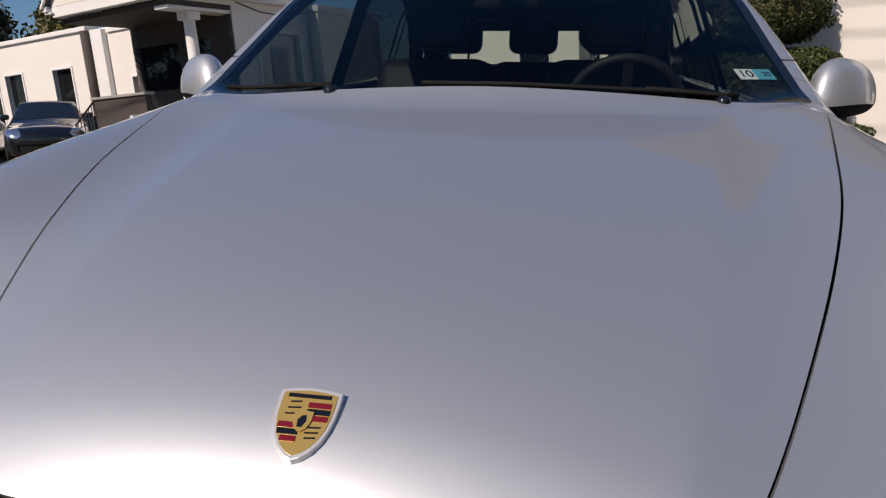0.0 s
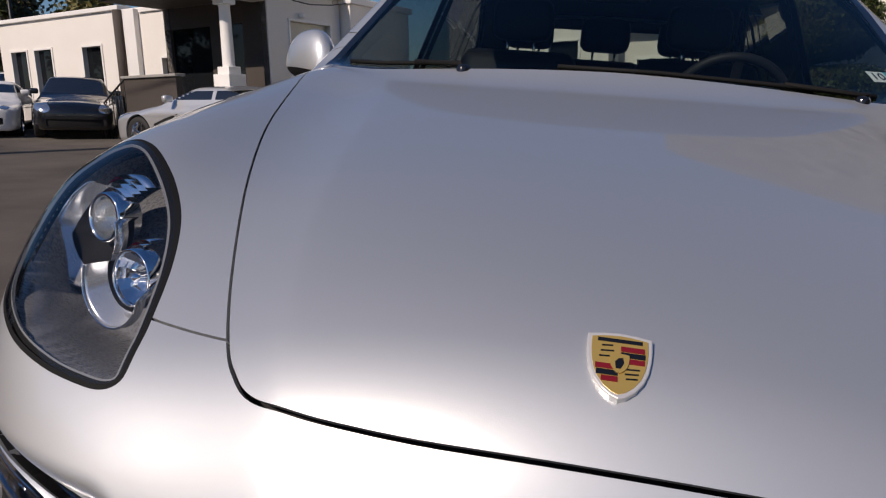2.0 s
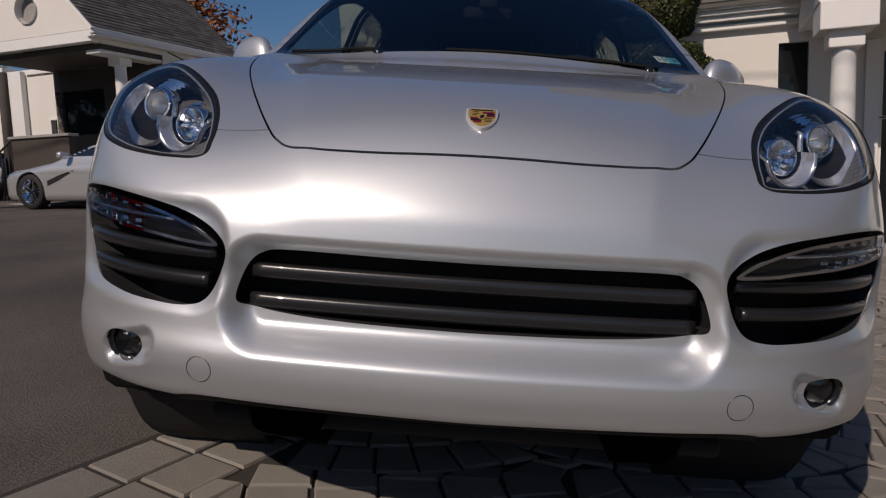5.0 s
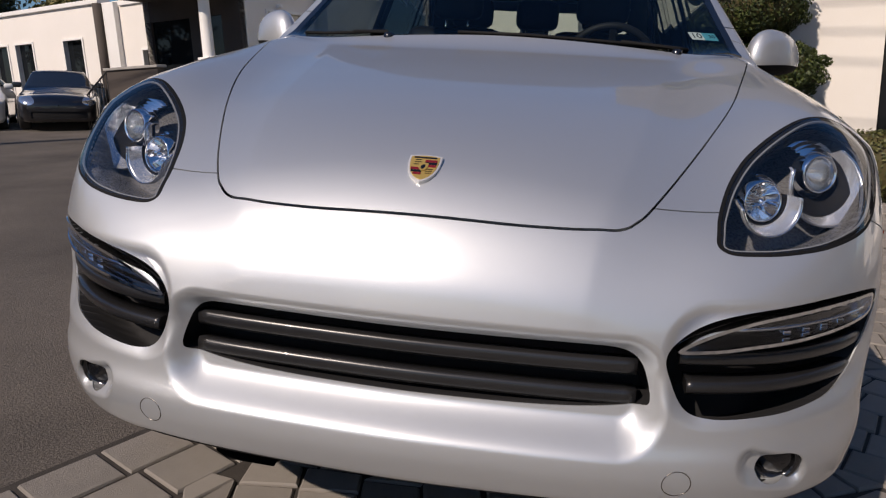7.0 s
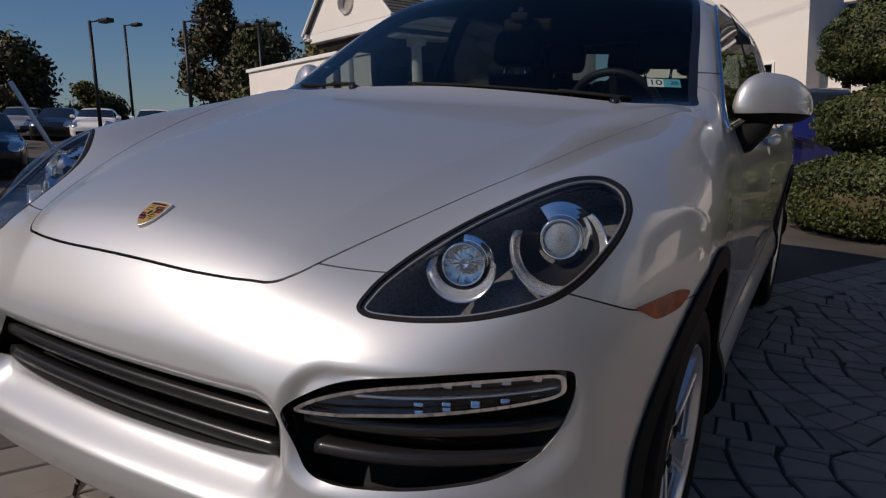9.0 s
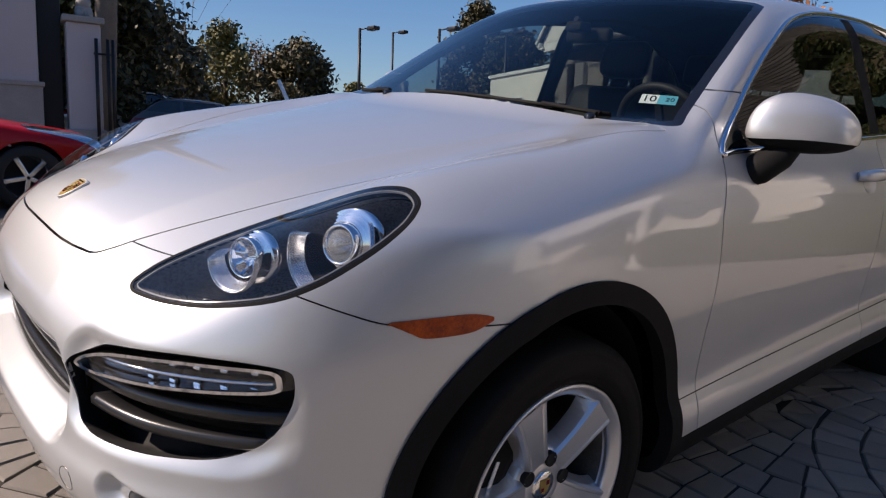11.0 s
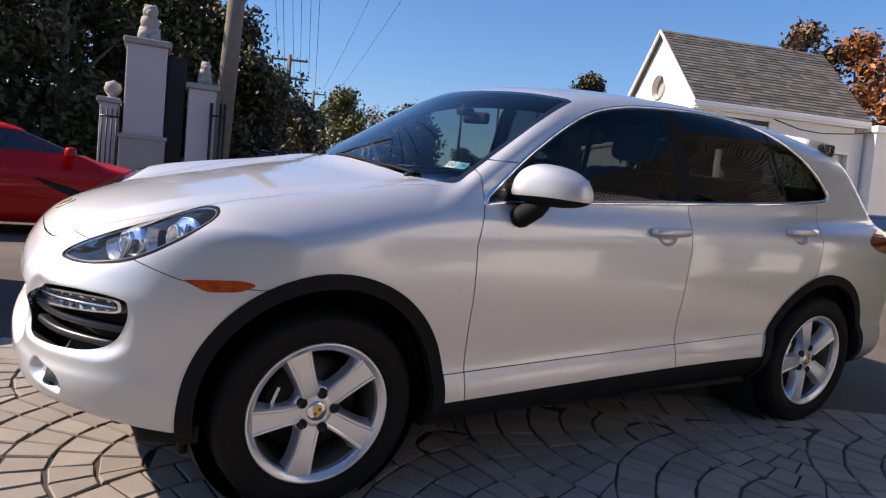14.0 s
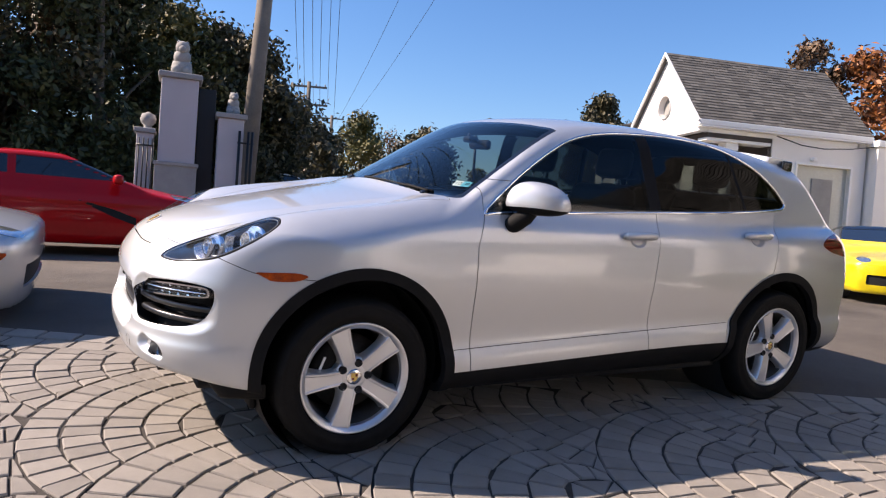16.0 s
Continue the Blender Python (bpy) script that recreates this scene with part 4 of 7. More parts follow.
    if stripe:
        sk.cut(np.where((sk.v[:, 1] > base[0] + wheel + 0.1) & (sk.v[:, 0] > half - 0.3), 0.05 - np.abs(sk.v[:, 2] - 0.5 - 0.35 * (sk.v[:, 1] - base[0] - 0.5)) - 0.1 * np.maximum(sk.v[:, 1] - base[0] - 0.75, 0), -1), 6, [0])
    if marker:
        sk.cut(np.where(sk.v[:, 0] > half - 0.4, np.minimum(0.06 - np.abs(sk.v[:, 1] - 0.21), 0.024 - np.abs(sk.v[:, 2] - 0.53)), -1), 8, [0])
    if top:
        sk.cut(np.minimum(sk.v[:, 2] - belt - 0.045, np.minimum(sk.v[:, 1] - cabin[0] - 0.1, cabin[3] + 0.3 - sk.v[:, 1])), 7, [0])
    for tag, nm, mat, lift in ((0, "body", paint, 0), (7, "roof", top, 0), (1, "glasshouse", DARK_GLASS, -0.004), (3, "headlight", LAMP_SILVER, 0.003), (4, "air_intake", DARK, -0.02), (5, "tail_light", RED_LENS, 0.003), (6, "side_vent", DARK, -0.01), (8, "marker_lamp", AMBER, 0.003)):
        a, b = sk.region([tag])
        if not len(b):
            continue
        if tag in (3, 5, 6, 8):
            panel(nm, a, b, whole, mat, car_ob, 0.0, lift=lift)
            panel(nm, *mirror_x(a, b), whole, mat, car_ob, 0.0, lift=lift)
        else:
            panel(nm, *both_sides(a, b), whole, mat, car_ob, 0.0 if tag else 0.03, lift=lift)
    # dark floor and inside
    part("underside", rounded(box_bm((width - 0.35, length - 0.5, 0.35), (0, length / 2, low + 0.22)), 0.05, 2), DARK, car_ob)
    for sx in (1, -1):
        part("door_mirror", rounded(box_bm((0.2, 0.12, 0.13), (sx * (half + 0.02), cabin[0] + 0.42, belt + 0.07)), 0.04, 2), paint, car_ob)
        for yc in base:
            m = pose(sx * (half - 0.13), yc, wheel, 0, sx * 90, 0)
            w = new("wheel")
            w.parent = car_ob
            part("tyre", lathe([(wheel * 0.7, -0.1), (wheel * 0.95, -0.115), (wheel, -0.08), (wheel, 0.08), (wheel * 0.95, 0.115), (wheel * 0.7, 0.11)], m, 36), PLAIN_TYRE, w)
            part("rim", lathe([(wheel * 0.7, 0.105), (wheel * 0.66, 0.08), (wheel * 0.6, -0.05), (wheel * 0.2, -0.05)], m, 36), rim or LAMP_SILVER, w)
            part("brake_disc", lathe([(0.0, 0.0), (wheel * 0.62, -0.02)], m, 24), DARK, w)
            for i in range(5):
                bm = box_bm((0.05, wheel * 0.62, 0.03), (0, wheel * 0.34, 0.06), 0.008)
                bm.transform(m @ pose(0, 0, 0, 0, 0, 72 * i + 10))
                part("spoke", bm, rim or LAMP_SILVER, w)
    z = float(ground_z(at[0], at[1]))
    slope_x = float(ground_z(at[0] + 0.5, at[1]) - ground_z(at[0] - 0.5, at[1]))
    turn = math.degrees(math.atan2(-heading[0], heading[1])) + 180
    c = pose(0, -length / 2, 0)
    s = math.atan(math.hypot(slope_x, 0)) * (1 if slope_x < 0 else -1)
    car_ob.matrix_world = Matrix.Translation((at[0], at[1], z)) @ Matrix.Rotation(s, 4, "Y") @ pose(0, 0, 0, 0, 0, turn) @ c
    return tagged(car_ob, label, "car")


RED_PAINT = material("red_paint", (0.40, 0.003, 0.005), 0.4, 0.0, Coat_Weight=0.5, Specular_IOR_Level=0.12)
BLACK_PAINT = car_paint("black_paint", (0.006, 0.006, 0.008), 0.0, 0.3)
WHITE_PAINT = car_paint("white_paint", (0.78, 0.78, 0.77), 0.0, 0.35)
YELLOW_PAINT = car_paint("yellow_paint", (0.80, 0.62, 0.008), 0.0, 0.3)
BLUE_PAINT = car_paint("blue_paint", (0.006, 0.008, 0.08), 0.0, 0.3)
GREY_PAINT = car_paint("dark_grey_paint", (0.05, 0.055, 0.06), 0.4, 0.35)
LIGHT_SILVER = car_paint("light_silver_paint", (0.6, 0.61, 0.62), 0.6, 0.35)
low_coupe = dict(length=4.5, width=1.92, height=1.24, hood=0.86, belt=0.93, cabin=(1.45, 2.35, 2.9, 4.15), wheel=0.335, base=(0.92, 3.62), low=0.16, nose_drop=0.30)
rear_coupe = dict(length=4.5, width=1.86, height=1.29, hood=0.84, belt=0.95, cabin=(1.2, 2.05, 2.6, 4.2), wheel=0.335, base=(0.95, 3.4), low=0.15, nose_drop=0.16)
sedan = dict(length=4.7, width=1.82, height=1.44, hood=0.92, belt=0.98, cabin=(1.4, 2.25, 3.3, 4.2))
GG, EE = (0.951, -0.309), (0.309, 0.951)
parked_car("sports_car", "red low sports coupe with dark windows parked by the gate", RED_PAINT, (-7.1, -0.35), (-0.08, 0.997), stripe=True, **{**low_coupe, "height": 1.34, "belt": 0.96, "hood": 0.92, "cabin": (1.22, 2.25, 2.9, 4.15)})
parked_car("sports_car", "silver low sports coupe with chrome wheels before the house", LIGHT_SILVER, (-6.88, 12.0), (-0.951, 0.309), stripe=True, rim=CHROME, **low_coupe)
parked_car("sports_car", "bright yellow sports coupe with silver headlights", YELLOW_PAINT, (-3.45, 12.95), (0.66, -0.75), top=BLACK_GLOSS, **rear_coupe)
parked_car("sedan", "black sedan parked facing the yard", BLACK_PAINT, (-12.95, 15.5), (0.6, -0.8), **sedan)
parked_car("sports_car", "white sports coupe parked beside a black sedan", WHITE_PAINT, (-14.9, 14.6), (0.6, -0.8), **rear_coupe)
parked_car("coupe", "pale silver coupe nose with an amber marker lamp", LIGHT_SILVER, (-2.46, -2.64), (0.05, 0.999), marker=True, **rear_coupe)
parked_car("sedan", "white sedan in the far row of the car park", WHITE_PAINT, (-25.2, 20.0), (0.75, -0.66), **sedan)
parked_car("sedan", "dark grey sedan in the far row of the car park", GREY_PAINT, (-22.4, 20.8), (0.75, -0.66), **sedan)
parked_car("sedan", "white hatchback in the far row of the car park", WHITE_PAINT, (-20.2, 21.6), (0.75, -0.66), **sedan)
parked_car("sedan", "white saloon in the far row under the trees", WHITE_PAINT, (-28.0, 19.1), (0.75, -0.66), **sedan)
parked_car("sedan", "black saloon in the far row under the trees", BLACK_PAINT, (-29.9, 18.5), (0.75, -0.66), **sedan)
parked_car("sedan", "silver saloon in the far row under the trees", LIGHT_SILVER, (-31.8, 17.9), (0.75, -0.66), **sedan)
parked_car("sedan", "black sedan parked across the yard", BLACK_PAINT, (-16.2, 8.0), (0.70, -0.35), **sedan)
parked_car("estate_car", "white estate car with roof rails beyond the gate", WHITE_PAINT, (-20.5, 6.6), (0.2, 0.98), length=4.7, width=1.85, height=1.62, hood=0.98, belt=1.05, cabin=(1.2, 1.9, 4.1, 4.6))
parked_car("hatchback", "dark grey hatchback beyond the gate", GREY_PAINT, (-17.6, 7.4), (0.25, 0.97), length=4.1, width=1.78, height=1.45, hood=0.95, belt=1.0, cabin=(1.1, 1.9, 3.4, 4.0))
parked_car("estate_car", "dark blue estate car parked beside the clipped bush", BLUE_PAINT, (0.6, 14.4), (-0.2, 0.98), length=4.6, width=1.84, height=1.6, hood=1.0, belt=1.05, cabin=(1.2, 1.9, 4.0, 4.5))


# ---------------------------------------------------------------- plants
def leaf_material(name, low, high, rough=0.6):
    m = material(name, low, rough)
    b = m.node_tree.nodes["Principled BSDF"]
    isle = node(m, "ShaderNodeNewGeometry")
    mix = node(m, "ShaderNodeMix")
    mix.data_type = "RGBA"
    mix.inputs[6].default_value, mix.inputs[7].default_value = (*low, 1), (*high, 1)
    link(m, isle.outputs["Random Per Island"], mix.inputs[0])
    link(m, mix.outputs[2], b.inputs["Base Color"])
    return m


YEW = leaf_material("clipped_evergreen_leaves", (0.013, 0.026, 0.006), (0.07, 0.09, 0.018))
HEDGE = leaf_material("small_hedge_leaves", (0.025, 0.034, 0.008), (0.11, 0.11, 0.028))
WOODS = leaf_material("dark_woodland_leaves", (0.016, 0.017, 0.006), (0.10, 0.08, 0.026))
GREENISH = leaf_material("yellowing_green_leaves", (0.045, 0.055, 0.012), (0.16, 0.13, 0.03))
OAK = leaf_material("green_tree_leaves", (0.018, 0.028, 0.008), (0.075, 0.08, 0.02))
RUST = leaf_material("rust_autumn_leaves", (0.10, 0.030, 0.008), (0.32, 0.11, 0.02))
BARE = leaf_material("dull_brown_leaves", (0.06, 0.035, 0.018), (0.17, 0.10, 0.05))
BARK = varied("tree_bark", (0.05, 0.04, 0.03), (0.12, 0.10, 0.08), 0.9, 4, 40, 0.4)


def leaves_mesh(points, normals, size, rng, spread=0.9):
    """Small folded leaves at the points, facing roughly along the normals; returns vertices and faces."""
    n = len(points)
    d = normals + rng.normal(0, spread, (n, 3))
    d /= np.maximum(np.linalg.norm(d, axis=1, keepdims=True), 1e-6)
    a = np.cross(d, rng.normal(0, 1, (n, 3)))
    a /= np.maximum(np.linalg.norm(a, axis=1, keepdims=True), 1e-6)
    b = np.cross(d, a)
    s = (size * rng.uniform(0.6, 1.3, n))[:, None]
    v = np.stack([points - a * s, points + b * s * 0.5 + d * s * 0.15, points + a * s, points - b * s * 0.5 + d * s * 0.15], 1).reshape(-1, 3)
    i = np.arange(n) * 4
    f = np.concatenate([np.stack([i, i + 1, i + 2], -1), np.stack([i, i + 2, i + 3], -1)])
    return v, f


def quick_mesh(name, v, f, mat, parent=None):
    """A mesh straight from arrays of vertices and triangles."""
    me = bpy.data.meshes.new(name)
    me.vertices.add(len(v))
    me.vertices.foreach_set("co", np.asarray(v, np.float32).ravel())
    me.loops.add(len(f) * 3)
    me.loops.foreach_set("vertex_index", np.asarray(f, np.int32).ravel())
    me.polygons.add(len(f))
    me.polygons.foreach_set("loop_start", np.arange(len(f), dtype=np.int32) * 3)
    me.polygons.foreach_set("loop_total", np.full(len(f), 3, np.int32))
    me.materials.append(mat)
    me.update(calc_edges=True)
    me.validate()
    ob = new(name, me)
    ob.parent = parent
    return ob


def lumpy_ball(rng, n, lumps=9):
    """Points and outward normals on a ball with soft lumps."""
    d = rng.normal(0, 1, (n, 3))
    d /= np.linalg.norm(d, axis=1, keepdims=True)
    c = rng.normal(0, 1, (lumps, 3))
    c /= np.linalg.norm(c, axis=1, keepdims=True)
    r = 0.86 + 0.16 * np.exp(-((1 - d @ c.T) / 0.12)).max(1)
    return d * r[:, None], d


def tree(name, at, height, crown, mat, label, seed, trunk=0.16, low=0.35, leaves=5000, leaf=0.13, clumps=26, z=None):
    """A tapered trunk with limbs, and a crown of many leaves gathered in uneven clumps with gaps."""
    rng = np.random.default_rng(seed)
    t = new(name)
    t.location = (at[0], at[1], float(ground_z(max(at[0], -45), min(at[1], 60))) if z is None else z)
    part("trunk", tube([(0.1 * math.sin(3 * k), 0.1 * math.cos(2 * k), height * 0.85 * k) for k in np.linspace(0, 1, 7)], [trunk * (1.05 - 0.9 * k) for k in np.linspace(0, 1, 7)], sides=9), BARK, t)
    cs = []
    for i in range(clumps):
        h = rng.uniform(low, 1.0)
        prof = math.sin(math.pi * min(1, max(0.06, (h - low) / (1.02 - low))) ** 0.75)
        a = rng.uniform(0, 2 * math.pi)
        r = crown * prof * rng.uniform(0.25, 0.95)
        cs.append((r * math.cos(a), r * math.sin(a), height * h * 0.93))
    for i in range(9):
        c = cs[i]
        b = max(0.15, c[2] / height - 0.2) * height * 0.85
        part("limb", tube([(0, 0, b), (c[0] * 0.5, c[1] * 0.5, (b + c[2]) / 2 + 0.1), c], [trunk * 0.35, trunk * 0.22, trunk * 0.08], sides=6), BARK, t)
    P, N = [], []
    for c in cs:
        k = leaves // clumps
        p, d = lumpy_ball(rng, k, 5)
        s = crown * rng.uniform(0.22, 0.40)
        P.append(np.array(c) + p * s * rng.uniform(0.35, 1.0, (k, 1)) * (1 + 0.75 * rng.random((k, 1)) ** 4) * np.array((1, 1, 0.85)))
        N.append(d)
    v, f = leaves_mesh(np.concatenate(P), np.concatenate(N), leaf, rng)
    tagged(quick_mesh("crown", v, f, mat, t), kind="stuff")
    return tagged(t, label, "tree")


def clipped_bush(at, tiers, label, seed, mat, leaf=0.022, density=4600):
    """A topiary of stacked rounded tiers: (x, y, z, rx, ry, rz) each, closely leaved over a dark core."""
    rng = np.random.default_rng(seed)
    b = new("clipped_bush")
    b.location = (*at, float(ground_z(*at)))
    part("trunk", tube([(0, 0, 0), (0, 0, tiers[-1][2])], 0.07, sides=10), BARK, b)
    for x, y, z, rx, ry, rz in tiers:
        n = int(density * (rx * ry + rx * rz + ry * rz) * 4)
        d = rng.normal(0, 1, (n, 3))
        d /= np.linalg.norm(d, axis=1, keepdims=True)
        q = np.sign(d) * np.abs(d) ** 0.8
        q /= (np.abs(q) ** 2.6).sum(1, keepdims=True) ** (1 / 2.6)
        c = rng.normal(0, 1, (60, 3))
        c /= np.linalg.norm(c, axis=1, keepdims=True)
        r = 0.90 + 0.12 * np.exp(-((1 - d @ c.T) / 0.02)).max(1)
        p = q * (r * rng.uniform(0.90, 1.03, n))[:, None] * (rx, ry, rz) + (x, y, z)
        v, f = leaves_mesh(p, d, leaf, rng, 0.7)
        tagged(quick_mesh("foliage", v, f, mat, b), kind="stuff")
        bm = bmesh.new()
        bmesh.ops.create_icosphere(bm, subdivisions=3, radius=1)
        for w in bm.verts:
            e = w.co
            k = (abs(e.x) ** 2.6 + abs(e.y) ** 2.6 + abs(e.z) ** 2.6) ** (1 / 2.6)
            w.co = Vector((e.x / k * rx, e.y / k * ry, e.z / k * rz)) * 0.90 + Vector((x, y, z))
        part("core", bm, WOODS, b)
    return tagged(b, label, "bush")


clipped_bush((2.0, 7.15), [(0, 0.0, 0.42, 1.20, 0.9, 0.46), (0.05, 0.1, 1.14, 1.0, 0.8, 0.36), (-0.05, 0.15, 1.86, 0.92, 0.75, 0.40), (0.0, 0.2, 2.62, 0.72, 0.65, 0.42), (0.05, 0.2, 3.25, 0.5, 0.45, 0.38)],
             "tall dark green evergreen clipped into stacked rounded tiers", 3, YEW)
clipped_bush((3.0, 6.45), [(0.2, 0.0, 0.30, 1.15, 0.38, 0.36)], "low clipped hedge in front of the stacked bush", 4, HEDGE, 0.021)
clipped_bush((3.95, 7.25), [(0, 0, 0.34, 0.30, 0.28, 0.38)], "small round clipped shrub by the white wall", 5, HEDGE, 0.021)

# dark woods behind the gate
rng_w = random.Random(8)
for i in range(17):
    k = i / 16
    x = -17.5 - 5.0 * rng_w.random() - 13 * max(0, k - 0.75)
    y = -16 + 21.5 * k + rng_w.uniform(-0.6, 0.6)
    tree("woodland_tree", (x, y), rng_w.uniform(8.5, 11.5) - 3.2 * max(0, k - 0.7) * 3, rng_w.uniform(2.2, 3.2), (GREENISH, WOODS, WOODS, BARE, WOODS, OAK, WOODS)[i % 7],
         "tall dark woodland tree with hanging autumn foliage", 20 + i, 0.2, 0.08, 15000, 0.115, 46)
tree("tree", (-40.0, 17.0), 5.6, 2.9, GREENISH, "small round tree turning yellow beyond the gate", 51, 0.2, 0.12, 6000, 0.16)
tree("tree", (-43.0, 20.5), 5.2, 2.6, BARE, "thin brown half-bare tree beyond the gate", 52, 0.16, 0.15, 2500, 0.10)
tree("tree", (-36.5, 20.3), 4.8, 3.0, WOODS, "dark round tree at the edge of the car park", 53, 0.2, 0.04, 14000, 0.16, 50)
tree("tree", (-37.0, 24.5), 2.7, 1.5, GREENISH, "low yellowing tree at the edge of the car park", 54, 0.16, 0.1, 4500, 0.14)
tree("tree", (-41.5, 39.4), 10.3, 3.5, WOODS, "tall dense dark tree beyond the low wing", 55, 0.3, 0.06, 18000, 0.20, 60)
tree("tree", (-37.5, 40.5), 7.6, 3.4, WOODS, "broad dark tree beyond the low wing", 63, 0.26, 0.05, 14000, 0.20, 46)
tree("tree", (-25.6, 26.6), 5.6, 2.2, WOODS, "dense dark green tree beside the low wing", 61, 0.2, 0.05, 11000, 0.14, 36)
tree("tree", (-23.3, 23.9), 2.7, 1.25, GREENISH, "round yellow-green bush beside the low wing", 62, 0.1, 0.04, 5000, 0.10, 24)
tree("tree", (-19.2, 24.5), 5.2, 2.0, GREENISH, "yellowing tree behind the low wing", 56, 0.18, 0.1, 4500, 0.15)
tree("tree", (-38.0, 26.0), 2.3, 1.8, OAK, "low green tree across the car park", 57, 0.16, 0.1, 3000, 0.16)
tree("tree", (-12.9, 24.6), 8.9, 1.7, BARE, "tall brown autumn tree behind the shingle roof", 58, 0.2, 0.4, 4500, 0.12)
tree("tree", (-11.3, 25.5), 8.4, 2.9, RUST, "rust-orange autumn tree behind the shingle roof", 59, 0.2, 0.25, 6500, 0.13)
tree("tree", (-23.8, 25.0), 5.4, 1.9, OAK, "dense dark tree behind the gabled house", 60, 0.2, 0.1, 7000, 0.12)
for i, (x, y, h) in enumerate(((-30, 9.5, 5.2), (-28, 7.5, 6.0), (-34, 12, 4.4))):
    tree("tree", (x, y), h, 2.4, WOODS, "dark green tree beside the utility poles", 70 + i, 0.18, 0.06, 5000, 0.17)


# ---------------------------------------------------------------- the parked car
CAR_TURN = Matrix(((0.995725, 0.002590, 0.092334), (0.0, 0.999607, -0.028042), (-0.092371, 0.027922, 0.995333))).to_4x4()
car = new("car")
car.matrix_world = CAR_TURN
tagged(car, "silver metallic five-door sport utility car parked on sloping cobbles", "car")

# along and up the lamp cover, in a plane square to its middle
LAMP_U, LAMP_W = np.array((0.70007, 0.71407, 0.0)), np.array((-0.45557, 0.44664, 0.77))
LAMP_LOOP = smooth_loop([(0.470, 0.485), (0.490, 0.512), (0.525, 0.545), (0.603, 0.600), (0.697, 0.652), (0.781, 0.687), (0.850, 0.709), (0.905, 0.720),
                         (0.945, 0.719), (0.977, 0.709), (0.998, 0.680), (0.999, 0.650), (0.985, 0.610), (0.955, 0.567), (0.915, 0.526), (0.860, 0.480),
                         (0.808, 0.449), (0.760, 0.432), (0.703, 0.423), (0.640, 0.421), (0.570, 0.431), (0.515, 0.447), (0.480, 0.463)], 5)
GILL_LOOP = smooth_loop([(0.448, 0.685), (0.480, 0.716), (0.560, 0.752), (0.665, 0.770), (0.760, 0.776), (0.840, 0.769), (0.860, 0.745),
                         (0.850, 0.680), (0.822, 0.620), (0.775, 0.588), (0.700, 0.577), (0.620, 0.573), (0.535, 0.573), (0.490, 0.588), (0.462, 0.635)])
STRIP_LOOP = smooth_loop([(0.466, 0.690), (0.515, 0.722), (0.600, 0.749), (0.700, 0.762), (0.790, 0.766), (0.838, 0.762), (0.848, 0.744),
                          (0.842, 0.722), (0.790, 0.714), (0.700, 0.706), (0.600, 0.698), (0.530, 0.690)])
MOUTH_LOOP = smooth_loop([(0.432, 0.592), (0.427, 0.625), (0.412, 0.660), (0.383, 0.683), (0.330, 0.692), (0.120, 0.690), (-0.120, 0.690),
                          (-0.330, 0.692), (-0.430, 0.625), (-0.432, 0.592), (-0.340, 0.570), (-0.120, 0.560), (0.120, 0.560), (0.250, 0.563), (0.350, 0.570), (0.415, 0.580)])
HOOD_LOOP = smooth_loop([(-0.35, 0.105), (-0.15, 0.088), (0.0, 0.085), (0.155, 0.088), (0.255, 0.096), (0.318, 0.106), (0.356, 0.117), (0.383, 0.137), (0.413, 0.178),
                         (0.472, 0.300), (0.560, 0.510), (0.640, 0.735), (0.700, 0.955), (0.760, 1.190), (0.800, 1.375), (0.778, 1.408),
                         (0.600, 1.372), (0.300, 1.335), (0.0, 1.326), (-0.35, 1.340)])
GLASS_LOOP = smooth_loop([(1.560, 1.137), (1.680, 1.240), (1.820, 1.346), (2.020, 1.472), (2.200, 1.555), (2.450, 1.606), (2.800, 1.630), (3.100, 1.630),
                          (3.380, 1.602), (3.650, 1.514), (3.840, 1.405), (3.940, 1.300), (3.920, 1.262), (3.820, 1.245), (3.400, 1.215), (2.730, 1.186), (2.020, 1.154), (1.640, 1.138)])
SCREEN_LOOP = smooth_loop([(-0.4, 1.315), (0.0, 1.300), (0.40, 1.315), (0.70, 1.375), (0.800, 1.455), (0.788, 1.530), (0.752, 1.690), (0.712, 1.880), (0.660, 2.085),
                           (0.630, 2.112), (0.500, 2.075), (0.250, 2.035), (0.0, 2.022), (-0.4, 2.06)])
MARK_LOOP = smooth_loop([(0.455, 0.843), (0.500, 0.845), (0.560, 0.847), (0.630, 0.847), (0.677, 0.836), (0.672, 0.832), (0.632, 0.815), (0.590, 0.810), (0.530, 0.810), (0.505, 0.820), (0.470, 0.837)], 4)
FRONT_DOOR = np.array([(1.562, 1.30), (1.557, 1.13), (1.507, 0.98), (1.506, 0.65), (1.513, 0.30), (2.70, 0.30), (2.690, 0.52), (2.680, 0.66), (2.690, 0.85), (2.717, 1.08), (2.735, 1.30)])
REAR_DOOR = np.array([(2.735, 1.30), (2.717, 1.08), (2.690, 0.85), (2.680, 0.66), (2.690, 0.52), (2.70, 0.30), (3.33, 0.30), (3.335, 0.50), (3.399, 0.635), (3.475, 0.735), (3.575, 0.811), (3.690, 0.860), (3.712, 0.96), (3.745, 1.08), (3.815, 1.22), (3.82, 1.30)])
TAIL_LOOP = smooth_loop([(4.23, 1.05), (4.36, 1.10), (4.60, 1.12), (4.86, 1.10), (4.86, 0.96), (4.60, 0.96), (4.38, 0.985), (4.28, 1.01)])

skin = half_skin(car_field, AXIS_A, AXIS_B, 400, 300, 460)


